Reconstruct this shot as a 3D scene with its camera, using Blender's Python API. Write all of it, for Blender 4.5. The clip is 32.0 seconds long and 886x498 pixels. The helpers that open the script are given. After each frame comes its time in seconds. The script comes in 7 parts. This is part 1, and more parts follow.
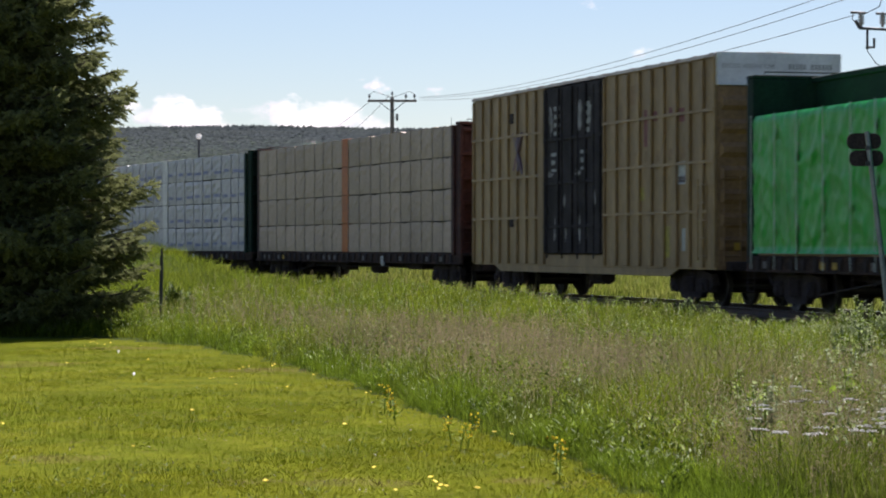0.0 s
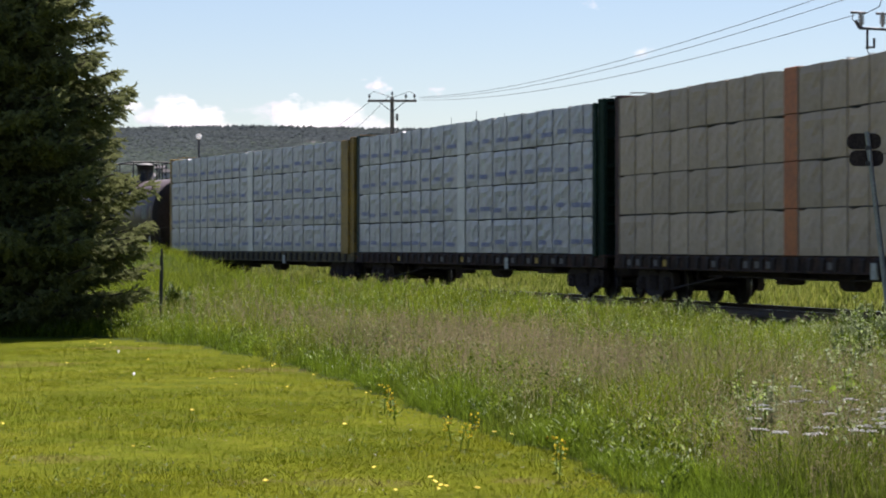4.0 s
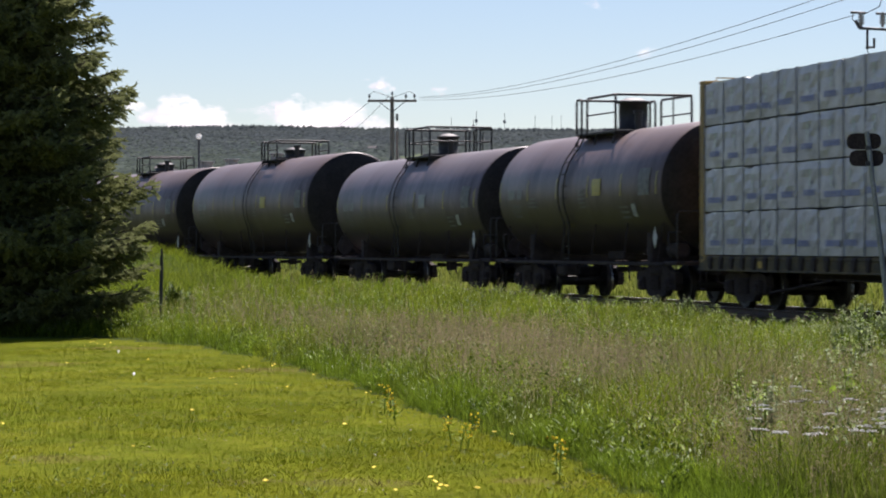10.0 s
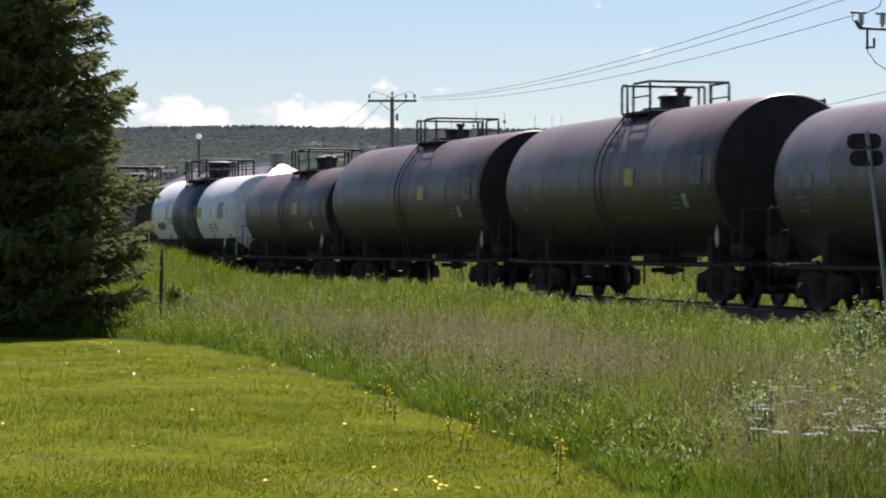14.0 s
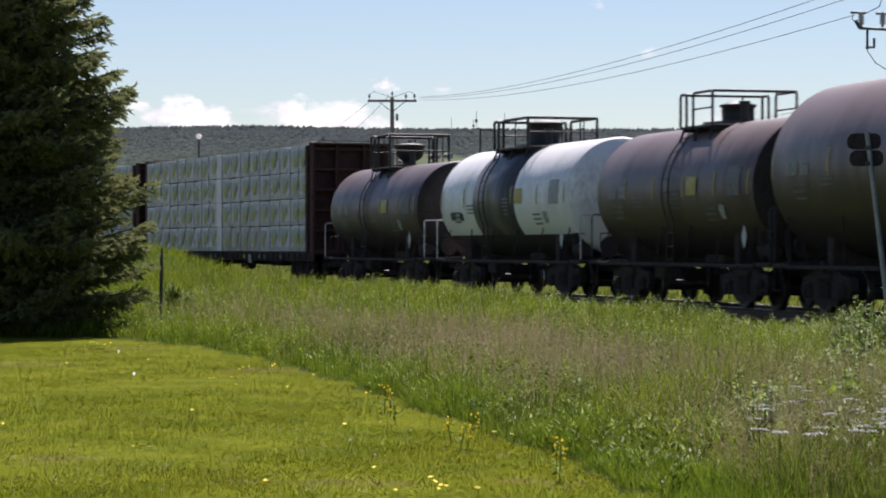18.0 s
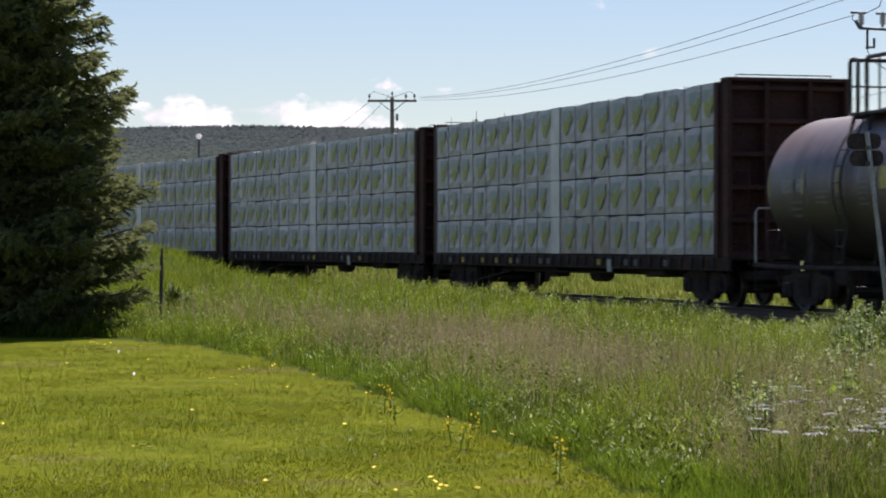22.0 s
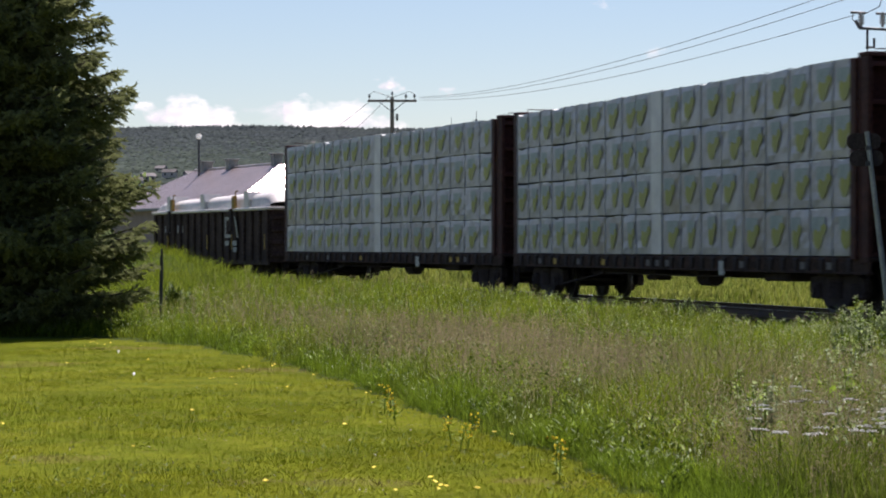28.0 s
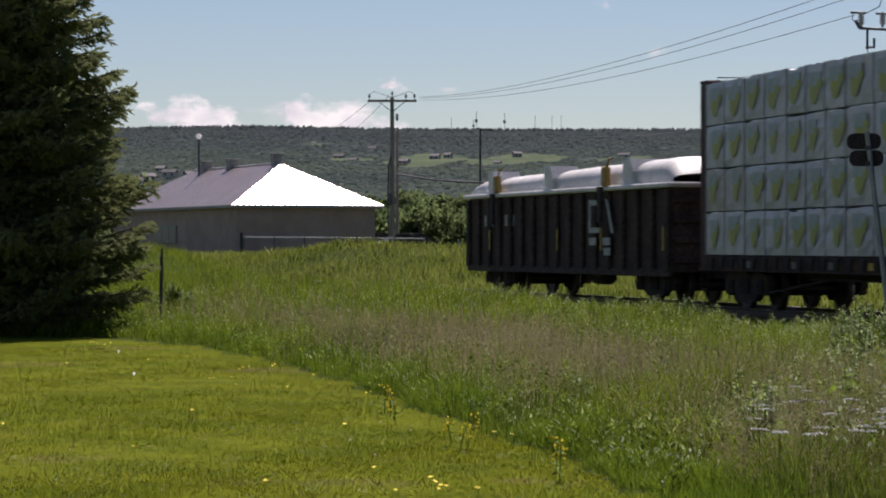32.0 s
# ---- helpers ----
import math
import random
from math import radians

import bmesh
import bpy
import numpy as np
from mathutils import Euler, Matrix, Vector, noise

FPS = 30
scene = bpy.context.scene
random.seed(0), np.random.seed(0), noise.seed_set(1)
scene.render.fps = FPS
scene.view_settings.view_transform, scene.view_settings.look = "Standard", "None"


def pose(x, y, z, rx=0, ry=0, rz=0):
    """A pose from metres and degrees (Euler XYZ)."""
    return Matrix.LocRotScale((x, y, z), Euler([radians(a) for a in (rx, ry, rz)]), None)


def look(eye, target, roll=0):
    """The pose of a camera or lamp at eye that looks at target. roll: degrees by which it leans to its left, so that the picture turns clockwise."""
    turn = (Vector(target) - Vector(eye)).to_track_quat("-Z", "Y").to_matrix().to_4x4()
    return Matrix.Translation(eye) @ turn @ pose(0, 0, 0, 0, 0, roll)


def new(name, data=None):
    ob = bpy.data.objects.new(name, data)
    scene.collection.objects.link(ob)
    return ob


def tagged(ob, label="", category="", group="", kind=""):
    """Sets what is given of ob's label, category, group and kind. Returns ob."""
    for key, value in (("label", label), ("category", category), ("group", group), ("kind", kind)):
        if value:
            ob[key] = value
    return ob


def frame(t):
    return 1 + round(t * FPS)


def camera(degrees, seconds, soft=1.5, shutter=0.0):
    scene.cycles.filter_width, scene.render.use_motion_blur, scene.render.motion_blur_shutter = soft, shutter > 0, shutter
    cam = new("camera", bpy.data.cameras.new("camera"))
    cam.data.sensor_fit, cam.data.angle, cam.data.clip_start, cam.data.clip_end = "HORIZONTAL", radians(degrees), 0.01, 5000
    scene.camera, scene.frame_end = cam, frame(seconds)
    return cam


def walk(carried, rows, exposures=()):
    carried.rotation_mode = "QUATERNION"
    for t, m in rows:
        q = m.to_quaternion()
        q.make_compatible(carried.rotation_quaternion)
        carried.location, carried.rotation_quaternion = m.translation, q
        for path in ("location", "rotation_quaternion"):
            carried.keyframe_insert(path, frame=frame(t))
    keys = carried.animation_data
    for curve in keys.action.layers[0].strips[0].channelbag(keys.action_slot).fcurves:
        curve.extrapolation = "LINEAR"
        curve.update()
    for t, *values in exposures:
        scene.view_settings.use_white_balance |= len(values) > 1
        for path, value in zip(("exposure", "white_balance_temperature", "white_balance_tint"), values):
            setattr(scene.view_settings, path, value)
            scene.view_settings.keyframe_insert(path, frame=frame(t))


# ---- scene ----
# Place: a lawn and a weedy verge beside a curved railway line; a freight train rolls past.
# x to the right, y away from the camera, z up; the rail heads lie at z = 0.
EYE = 1.307
cam = camera(19.445, 32.0, soft=1.95, shutter=0.5)
CAM = pose(0, 0, EYE, 90 - 0.062, 0, 0)
walk(cam, [(0.0, CAM), (32.0, CAM)], exposures=[(0.0, 0.72, 6350, 21), (10.0, 0.69, 6350, 21), (18.0, 0.64, 6350, 21), (26.0, 0.63, 6350, 21), (30.0, 0.54, 6350, 21), (32.0, 0.20, 6350, 21)])

# ---------------------------------------------------------------- world and sun
SUN_WAY = Vector((0.12, 0.62, 0.77)).normalized()
SUN_EL = math.asin(SUN_WAY.z)
SUN_AZ = math.atan2(SUN_WAY.x, SUN_WAY.y)
world = bpy.data.worlds.new("sky")
scene.world = world
world.use_nodes = True
wn = world.node_tree
sky = wn.nodes.new("ShaderNodeTexSky")
sky.sky_type, sky.sun_disc = "NISHITA", False
sky.sun_elevation, sky.sun_rotation = SUN_EL, SUN_AZ
sky.air_density, sky.dust_density, sky.ozone_density, sky.altitude = 1.0, 0.15, 3.0, 100
wn.links.new(sky.outputs[0], wn.nodes["Background"].inputs[0])
wn.nodes["Background"].inputs[1].default_value = 0.058
sun = new("sun", bpy.data.lights.new("sun", "SUN"))
sun.data.energy, sun.data.angle, sun.data.color = 5.0, radians(0.53), (1.0, 0.95, 0.87)
sun.matrix_world = look(SUN_WAY * 50, (0, 0, 0))

# ---------------------------------------------------------------- materials
def mat(name, c1, c2=None, scale=3.0, rough=0.7, metal=0.0, bump=0.0, bscale=30.0, rnd=0.0, fine=0.25, stretch=(1, 1, 1), spec=0.5, island=0.0):
    m = bpy.data.materials.new(name)
    m.use_nodes = True
    n, l = m.node_tree.nodes, m.node_tree.links
    b = n["Principled BSDF"]
    b.inputs["Roughness"].default_value, b.inputs["Metallic"].default_value = rough, metal
    b.inputs["Specular IOR Level"].default_value = spec
    c2 = c2 or tuple(v * 0.72 for v in c1)
    tc = n.new("ShaderNodeTexCoord")
    mp = n.new("ShaderNodeMapping")
    mp.inputs["Scale"].default_value = stretch
    l.new(tc.outputs["Object"], mp.inputs["Vector"])
    big, small = n.new("ShaderNodeTexNoise"), n.new("ShaderNodeTexNoise")
    for t, s, d in ((big, scale, 5), (small, scale * 9, 3)):
        t.inputs["Scale"].default_value, t.inputs["Detail"].default_value = s, d
        l.new(mp.outputs[0], t.inputs["Vector"])
    ramp = n.new("ShaderNodeValToRGB")
    ramp.color_ramp.elements[0].position, ramp.color_ramp.elements[1].position = 0.36, 0.64
    ramp.color_ramp.elements[0].color, ramp.color_ramp.elements[1].color = (*c2, 1), (*c1, 1)
    l.new(big.outputs["Fac"], ramp.inputs[0])
    mr = n.new("ShaderNodeMapRange")
    mr.inputs["To Min"].default_value, mr.inputs["To Max"].default_value = 1 - fine, 1 + fine
    mr.inputs["From Min"].default_value, mr.inputs["From Max"].default_value = 0.3, 0.7
    l.new(small.outputs["Fac"], mr.inputs["Value"])
    last = mr.outputs[0]
    for amount, node, out in ((rnd, "ShaderNodeObjectInfo", "Random"), (island, "ShaderNodeNewGeometry", "Random Per Island")):
        if amount:
            oi, r2, mu = n.new(node), n.new("ShaderNodeMapRange"), n.new("ShaderNodeMath")
            r2.inputs["To Min"].default_value, r2.inputs["To Max"].default_value = 1 - amount, 1 + amount
            l.new(oi.outputs[out], r2.inputs["Value"])
            mu.operation = "MULTIPLY"
            l.new(last, mu.inputs[0]), l.new(r2.outputs[0], mu.inputs[1])
            last = mu.outputs[0]
    mix = n.new("ShaderNodeVectorMath")
    mix.operation = "SCALE"
    l.new(ramp.outputs[0], mix.inputs[0]), l.new(last, mix.inputs["Scale"])
    l.new(mix.outputs[0], b.inputs["Base Color"])
    if bump:
        bt, bn = n.new("ShaderNodeTexNoise"), n.new("ShaderNodeBump")
        bt.inputs["Scale"].default_value, bt.inputs["Detail"].default_value = bscale, 4
        bn.inputs["Strength"].default_value, bn.inputs["Distance"].default_value = bump, 0.02
        l.new(mp.outputs[0], bt.inputs["Vector"]), l.new(bt.outputs["Fac"], bn.inputs["Height"])
        l.new(bn.outputs[0], b.inputs["Normal"])
    return m


def leafy(name, c1, c2, scale=0.6, through_light=0.45, island=0.35, rough=0.85, fine=0.2, spec=0.06):
    """Foliage: part of the light passes through the blade."""
    m = mat(name, c1, c2, scale=scale, rough=rough, island=island, fine=fine, spec=spec)
    n, l = m.node_tree.nodes, m.node_tree.links
    b, out = n["Principled BSDF"], n["Material Output"]
    tr, ms = n.new("ShaderNodeBsdfTranslucent"), n.new("ShaderNodeMixShader")
    ms.inputs[0].default_value = through_light
    l.new(b.inputs["Base Color"].links[0].from_socket, tr.inputs["Color"])
    l.new(b.outputs[0], ms.inputs[1]), l.new(tr.outputs[0], ms.inputs[2]), l.new(ms.outputs[0], out.inputs["Surface"])
    return m


M_WRAP = mat("white_lumber_wrap", (0.47, 0.45, 0.485), (0.37, 0.355, 0.385), scale=1.6, rough=0.36, bump=0.9, bscale=4, rnd=0.08, fine=0.09)
M_WRAPTOP = mat("wrap_top", (0.75, 0.75, 0.75), (0.6, 0.6, 0.6), rough=0.35, bump=0.3, bscale=8)
M_WRAPS = mat("stained_lumber_wrap", (0.50, 0.46, 0.45), (0.36, 0.30, 0.25), scale=1.6, rough=0.5, bump=0.3, bscale=5, fine=0.08)
M_BEIGE = mat("weathered_lumber_wrap", (0.52, 0.385, 0.285), (0.42, 0.31, 0.225), scale=1.0, rough=0.6, bump=0.2, bscale=6, rnd=0.1, fine=0.1)
M_STRAP = mat("strap", (0.22, 0.22, 0.235), rough=0.6)
M_STRAPP = mat("pale_strap", (0.30, 0.31, 0.33), rough=0.5)
M_STRAPB = mat("tan_strap", (0.36, 0.28, 0.21), rough=0.6)
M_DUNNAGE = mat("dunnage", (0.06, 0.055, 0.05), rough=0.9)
M_BLUE = mat("blue_print", (0.17, 0.19, 0.38), (0.26, 0.28, 0.46), scale=8, rough=0.5, fine=0.25)
M_LEAFPRINT = mat("yellow_green_print", (0.36, 0.35, 0.045), (0.31, 0.31, 0.06), scale=6, rough=0.5)
M_TEAL = mat("grey_green_print", (0.27, 0.325, 0.32), (0.33, 0.38, 0.375), scale=6, rough=0.5)
M_SAGE = mat("pale_green_print", (0.42, 0.50, 0.42), (0.50, 0.55, 0.50), scale=6, rough=0.5)
M_STRIP = mat("white_panel", (0.70, 0.68, 0.68), (0.56, 0.54, 0.55), scale=1.5, rough=0.4, fine=0.06)
M_ORANGE = mat("orange_panel", (0.50, 0.13, 0.014), (0.38, 0.09, 0.012), scale=1.0, rough=0.55)
M_RED = mat("oxide_red_steel", (0.078, 0.030, 0.026), (0.046, 0.021, 0.019), scale=1.4, spec=0.25, rough=0.7, bump=0.15, fine=0.3)
M_YEL = mat("yellow_steel", (0.34, 0.20, 0.03), (0.20, 0.12, 0.03), scale=1.6, rough=0.6, fine=0.3)
M_DKGREEN = mat("dark_green_steel", (0.012, 0.034, 0.022), (0.009, 0.022, 0.016), scale=1.5, rough=0.7, spec=0.15)
M_SILL = mat("grimy_sill", (0.085, 0.052, 0.042), (0.04, 0.03, 0.026), scale=3, spec=0.08, rough=0.85, fine=0.35)
M_SILLY = mat("grimy_yellow_sill", (0.12, 0.085, 0.03), (0.05, 0.04, 0.025), scale=3, rough=0.75, fine=0.35)
M_SILLP = mat("pale_worn_sill", (0.20, 0.18, 0.17), (0.09, 0.08, 0.075), scale=6, rough=0.75, fine=0.35)
M_UNDER = mat("dark_running_gear", (0.066, 0.050, 0.048), (0.042, 0.033, 0.032), scale=5, rough=0.85, fine=0.35, spec=0.15)
M_WHEEL = mat("wheel_steel", (0.05, 0.04, 0.035), (0.03, 0.025, 0.022), scale=5, rough=0.55, metal=0.4)
M_TREAD = mat("polished_steel", (0.45, 0.44, 0.43), (0.35, 0.34, 0.33), scale=4, rough=0.28, metal=0.9)
M_PLATE = mat("pale_plate", (0.50, 0.50, 0.46), (0.38, 0.38, 0.35), scale=9, rough=0.6)
M_PLATEW = mat("white_plate", (0.62, 0.62, 0.60), (0.45, 0.45, 0.43), scale=9, rough=0.6)
M_PLATEY = mat("yellow_plate", (0.55, 0.34, 0.03), (0.42, 0.26, 0.03), scale=9, rough=0.6)
M_REFL = mat("yellow_reflector", (0.50, 0.40, 0.05), (0.34, 0.27, 0.05), scale=9, rough=0.5)
M_MARKF = mat("ghost_marking", (0.21, 0.205, 0.195), (0.13, 0.13, 0.125), scale=7, rough=0.6, spec=0.2)
M_MARK = mat("faded_white_marking", (0.42, 0.42, 0.40), (0.24, 0.24, 0.23), scale=12, rough=0.6)
M_TAN = mat("tan_boxcar_paint", (0.385, 0.245, 0.105), (0.275, 0.172, 0.074), scale=1.1, rough=0.55, bump=0.1, fine=0.18, stretch=(1, 1, 0.35))
M_TANEND = mat("tan_boxcar_end_paint", (0.33, 0.195, 0.082), (0.24, 0.14, 0.06), scale=1.3, rough=0.6, fine=0.2)
M_BOXDOOR = mat("dark_worn_door", (0.050, 0.040, 0.042), (0.026, 0.021, 0.022), scale=1.6, spec=0.15, rough=0.7, fine=0.3)
M_WORN = mat("worn_bright_patch", (0.42, 0.40, 0.38), (0.07, 0.06, 0.058), scale=3.5, rough=0.6, fine=0.4)
M_ROOFM = mat("galvanised_roof", (0.45, 0.38, 0.34), (0.32, 0.24, 0.20), scale=1.5, rough=0.4, metal=0.5)
M_WHITE = mat("white_paint", (0.74, 0.75, 0.76), (0.6, 0.6, 0.6), scale=1.5, rough=0.35, fine=0.08)
M_GREEN = mat("green_tarpaulin", (0.006, 0.42, 0.05), (0.005, 0.33, 0.035), scale=1.6, rough=0.33, spec=0.16, bump=0.8, bscale=3.4, fine=0.06)
M_PURPLE = mat("faded_purple_mark", (0.20, 0.13, 0.165), rough=0.6)
M_MAROON = mat("maroon_mark", (0.24, 0.06, 0.06), rough=0.6)

# ---------------------------------------------------------------- mesh helpers
class Shape:
    """Gathers faces of one mesh."""
    def __init__(self):
        self.v, self.f, self.m, self.smooth = [], [], [], []

    def add(self, verts, faces, mi=0, smooth=False):
        o = len(self.v)
        self.v.extend(verts)
        for f in faces:
            self.f.append([i + o for i in f])
            self.m.append(mi)
            self.smooth.append(smooth)
        return self

    def box(self, x0, x1, y0, y1, z0, z1, mi=0):
        v = [(x, y, z) for x in (x0, x1) for y in (y0, y1) for z in (z0, z1)]
        return self.add(v, [(0, 1, 3, 2), (4, 6, 7, 5), (0, 4, 5, 1), (2, 3, 7, 6), (0, 2, 6, 4), (1, 5, 7, 3)], mi)

    def cbox(self, x0, x1, y0, y1, z0, z1, c=0.02, mi=0):
        """A box with chamfered edges."""
        lo, hi = (x0, y0, z0), (x1, y1, z1)
        v, idx = [], {}
        for s in [(a, b, d) for a in (0, 1) for b in (0, 1) for d in (0, 1)]:
            p = [hi[k] if s[k] else lo[k] for k in range(3)]
            for k in range(3):
                r = [p[j] if j == k else p[j] + (-c if s[j] else c) for j in range(3)]
                idx[s, k] = len(v)
                v.append(tuple(r))
        f = []
        for k in range(3):
            a, b = (k + 1) % 3, (k + 2) % 3
            for side in (0, 1):
                ring = []
                for (pa, pb) in ((0, 0), (1, 0), (1, 1), (0, 1)):
                    s = [0, 0, 0]
                    s[k], s[a], s[b] = side, pa, pb
                    ring.append(idx[tuple(s), k])
                f.append(ring if side else ring[::-1])
        for k in range(3):
            a, b = (k + 1) % 3, (k + 2) % 3
            for pa in (0, 1):
                for pb in (0, 1):
                    s0, s1 = [0, 0, 0], [0, 0, 0]
                    s0[a] = s1[a] = pa
                    s0[b] = s1[b] = pb
                    s1[k] = 1
                    q = [idx[tuple(s0), a], idx[tuple(s1), a], idx[tuple(s1), b], idx[tuple(s0), b]]
                    f.append(q if (pa ^ pb) else q[::-1])
        for s in [(a, b, d) for a in (0, 1) for b in (0, 1) for d in (0, 1)]:
            t = [idx[s, k] for k in range(3)]
            f.append(t if sum(s) % 2 else t[::-1])
        return self.add(v, f, mi)

    def rod(self, p0, p1, r, n=8, r1=None, mi=0, caps=True):
        p0, p1 = Vector(p0), Vector(p1)
        r1 = r if r1 is None else r1
        d = (p1 - p0).normalized()
        a = d.orthogonal().normalized()
        b = d.cross(a)
        v = []
        for p, rr in ((p0, r), (p1, r1)):
            for i in range(n):
                t = 2 * math.pi * i / n
                v.append(tuple(p + (a * math.cos(t) + b * math.sin(t)) * rr))
        f = [(i, (i + 1) % n, n + (i + 1) % n, n + i) for i in range(n)]
        self.add(v, f, mi, True)
        if caps:
            self.add(v, [tuple(range(n))[::-1], tuple(range(n, 2 * n))], mi)
        return self

    def pipe(self, pts, r, n=7, mi=0):
        """A bent tube through the points, with shared joints."""
        pts = [Vector(p) for p in pts]
        v = []
        up = None
        for i, p in enumerate(pts):
            d = (pts[min(i + 1, len(pts) - 1)] - pts[max(i - 1, 0)]).normalized()
            a = d.orthogonal().normalized() if up is None else (up - d * up.dot(d)).normalized()
            up = a
            b = d.cross(a)
            for k in range(n):
                t = 2 * math.pi * k / n
                v.append(tuple(p + (a * math.cos(t) + b * math.sin(t)) * r))
        f = []
        for i in range(len(pts) - 1):
            for k in range(n):
                f.append((i * n + k, i * n + (k + 1) % n, (i + 1) * n + (k + 1) % n, (i + 1) * n + k))
        self.add(v, f, mi, True)
        return self.add([v[i] for i in range(n)] + v[-n:], [tuple(range(n))[::-1], tuple(range(n, 2 * n))], mi)

    def lathe(self, prof, n=48, mi=0, axis="x", smooth=True):
        """prof: (along, radius) round the x or z axis."""
        v, f = [], []
        for a, r in prof:
            for i in range(n):
                t = 2 * math.pi * i / n
                c, s = r * math.cos(t), r * math.sin(t)
                v.append((a, c, s) if axis == "x" else (c, s, a))
        for j in range(len(prof) - 1):
            for i in range(n):
                q = (j * n + i, j * n + (i + 1) % n, (j + 1) * n + (i + 1) % n, (j + 1) * n + i)
                f.append(q if axis == "z" else q[::-1])
        return self.add(v, f, mi, smooth)

    def slab(self, outline, y0, y1, mi=0):
        """An outline of (x, z) points pushed from y0 to y1."""
        n = len(outline)
        v = [(x, y0, z) for x, z in outline] + [(x, y1, z) for x, z in outline]
        f = [tuple(range(n)), tuple(range(n, 2 * n))[::-1]] + [((i + 1) % n, i, n + i, n + (i + 1) % n) for i in range(n)]
        return self.add(v, f, mi)

    def mesh(self, name, *mats, lift=0.0):
        me = bpy.data.meshes.new(name)
        me.from_pydata(self.v, [], self.f)
        for m in mats:
            me.materials.append(m)
        me.polygons.foreach_set("material_index", self.m)
        me.polygons.foreach_set("use_smooth", self.smooth)
        me.update()
        if lift:
            me.polygons.foreach_set("use_smooth", [True] * len(self.f))
            q = random.Random(len(self.v))
            me.normals_split_custom_set_from_vertices([Vector((q.gauss(0, lift), q.gauss(0, lift), 1)).normalized() for _ in self.v])
        return me


def put(name, shape, mats, parent=None, m=None, label="", category="", group="", kind=""):
    """Links a Shape or a mesh as one object."""
    if isinstance(shape, Shape):
        shape = shape.mesh(name, *(mats if isinstance(mats, (list, tuple)) else [mats]))
    ob = new(name, shape)
    ob.parent = parent
    if m is not None:
        ob.matrix_basis = m
    return tagged(ob, label, category, group, kind)


def thing(name, label, category, group="", m=None):
    ob = new(name)
    ob.empty_display_size = 0.3
    if m is not None:
        ob.matrix_basis = m
    return tagged(ob, label, category, group)


def np_mesh(name, verts, faces_flat, per, mats, midx=None, smooth=False, normals=None):
    """A big mesh out of numpy arrays; faces with 'per' corners each."""
    me = bpy.data.meshes.new(name)
    nf = len(faces_flat) // per
    me.vertices.add(len(verts))
    me.vertices.foreach_set("co", np.asarray(verts, dtype=np.float32).ravel())
    me.loops.add(len(faces_flat))
    me.loops.foreach_set("vertex_index", np.asarray(faces_flat, dtype=np.int32))
    me.polygons.add(nf)
    me.polygons.foreach_set("loop_start", np.arange(0, nf * per, per, dtype=np.int32))
    me.polygons.foreach_set("loop_total", np.full(nf, per, dtype=np.int32))
    for m in mats:
        me.materials.append(m)
    if midx is not None:
        me.polygons.foreach_set("material_index", np.asarray(midx, dtype=np.int32))
    me.polygons.foreach_set("use_smooth", np.full(nf, smooth))
    me.update(calc_edges=True)
    if normals is not None:
        me.normals_split_custom_set_from_vertices(np.asarray(normals, dtype=np.float32))
    return me


# ---------------------------------------------------------------- the line of the track
STEP = 0.25
_s = np.arange(-460, 420, STEP)
_sc = np.clip(_s, -12, 92)
_h = -1.14061 - 0.0025564 * _sc + 2.0685e-6 * _sc ** 2 / 2
_i0 = int(round(460 / STEP))
_x, _y = np.cumsum(np.cos(_h)) * STEP, np.cumsum(np.sin(_h)) * STEP
_x, _y = _x - _x[_i0] - 16.633, _y - _y[_i0] + 122.10


def track(s, side=0.0):
    """x, y and heading of the track s metres along it; side: metres to the right of the way of travel, towards the camera."""
    h = np.interp(s, _s, _h)
    return np.interp(s, _s, _x) + side * np.sin(h), np.interp(s, _s, _y) - side * np.cos(h), h


def track_pose(s):
    x, y, h = track(s)
    return pose(float(x), float(y), 0, 0, 0, math.degrees(float(h)))


def rolled(t):
    """How far the train has rolled at t seconds."""
    u = t - 16
    return 8.93556 * u + 0.0117937 * u ** 2 / 2 + 0.00261666 * u ** 3 / 6 + 2.37309e-4 * u ** 4 / 24 - 9.536e-6 * u ** 5 / 120


# ground height: by distance along and across the track
NEAR_S = [0, 24, 28, 30, 32, 34, 37, 41, 44, 48, 52, 56, 60, 64, 68, 72, 76, 80, 84, 90]
NEAR_Z = [1.3, 1.25, 1.12, 1.02, 0.84, 0.62, 0.33, 0.13, 0.0, 0.0, 0.03, 0.03, 0.0, -0.05, -0.12, -0.2, -0.25, -0.32, -0.4, -0.4]
FAR_S = [-60, -20, -4, 0, 3, 6, 8, 10, 12, 14, 16, 20, 24, 28, 60, 90]
FAR_Z = [0.6, 0.6, 0.66, 0.84, 1.08, 1.28, 1.15, 0.93, 0.66, 0.5, 0.38, 0.15, -0.1, -0.25, -0.3, -0.3]
_sk = np.arange(-60, 100, 0.5)
_kx, _ky, _kh = track(_sk)


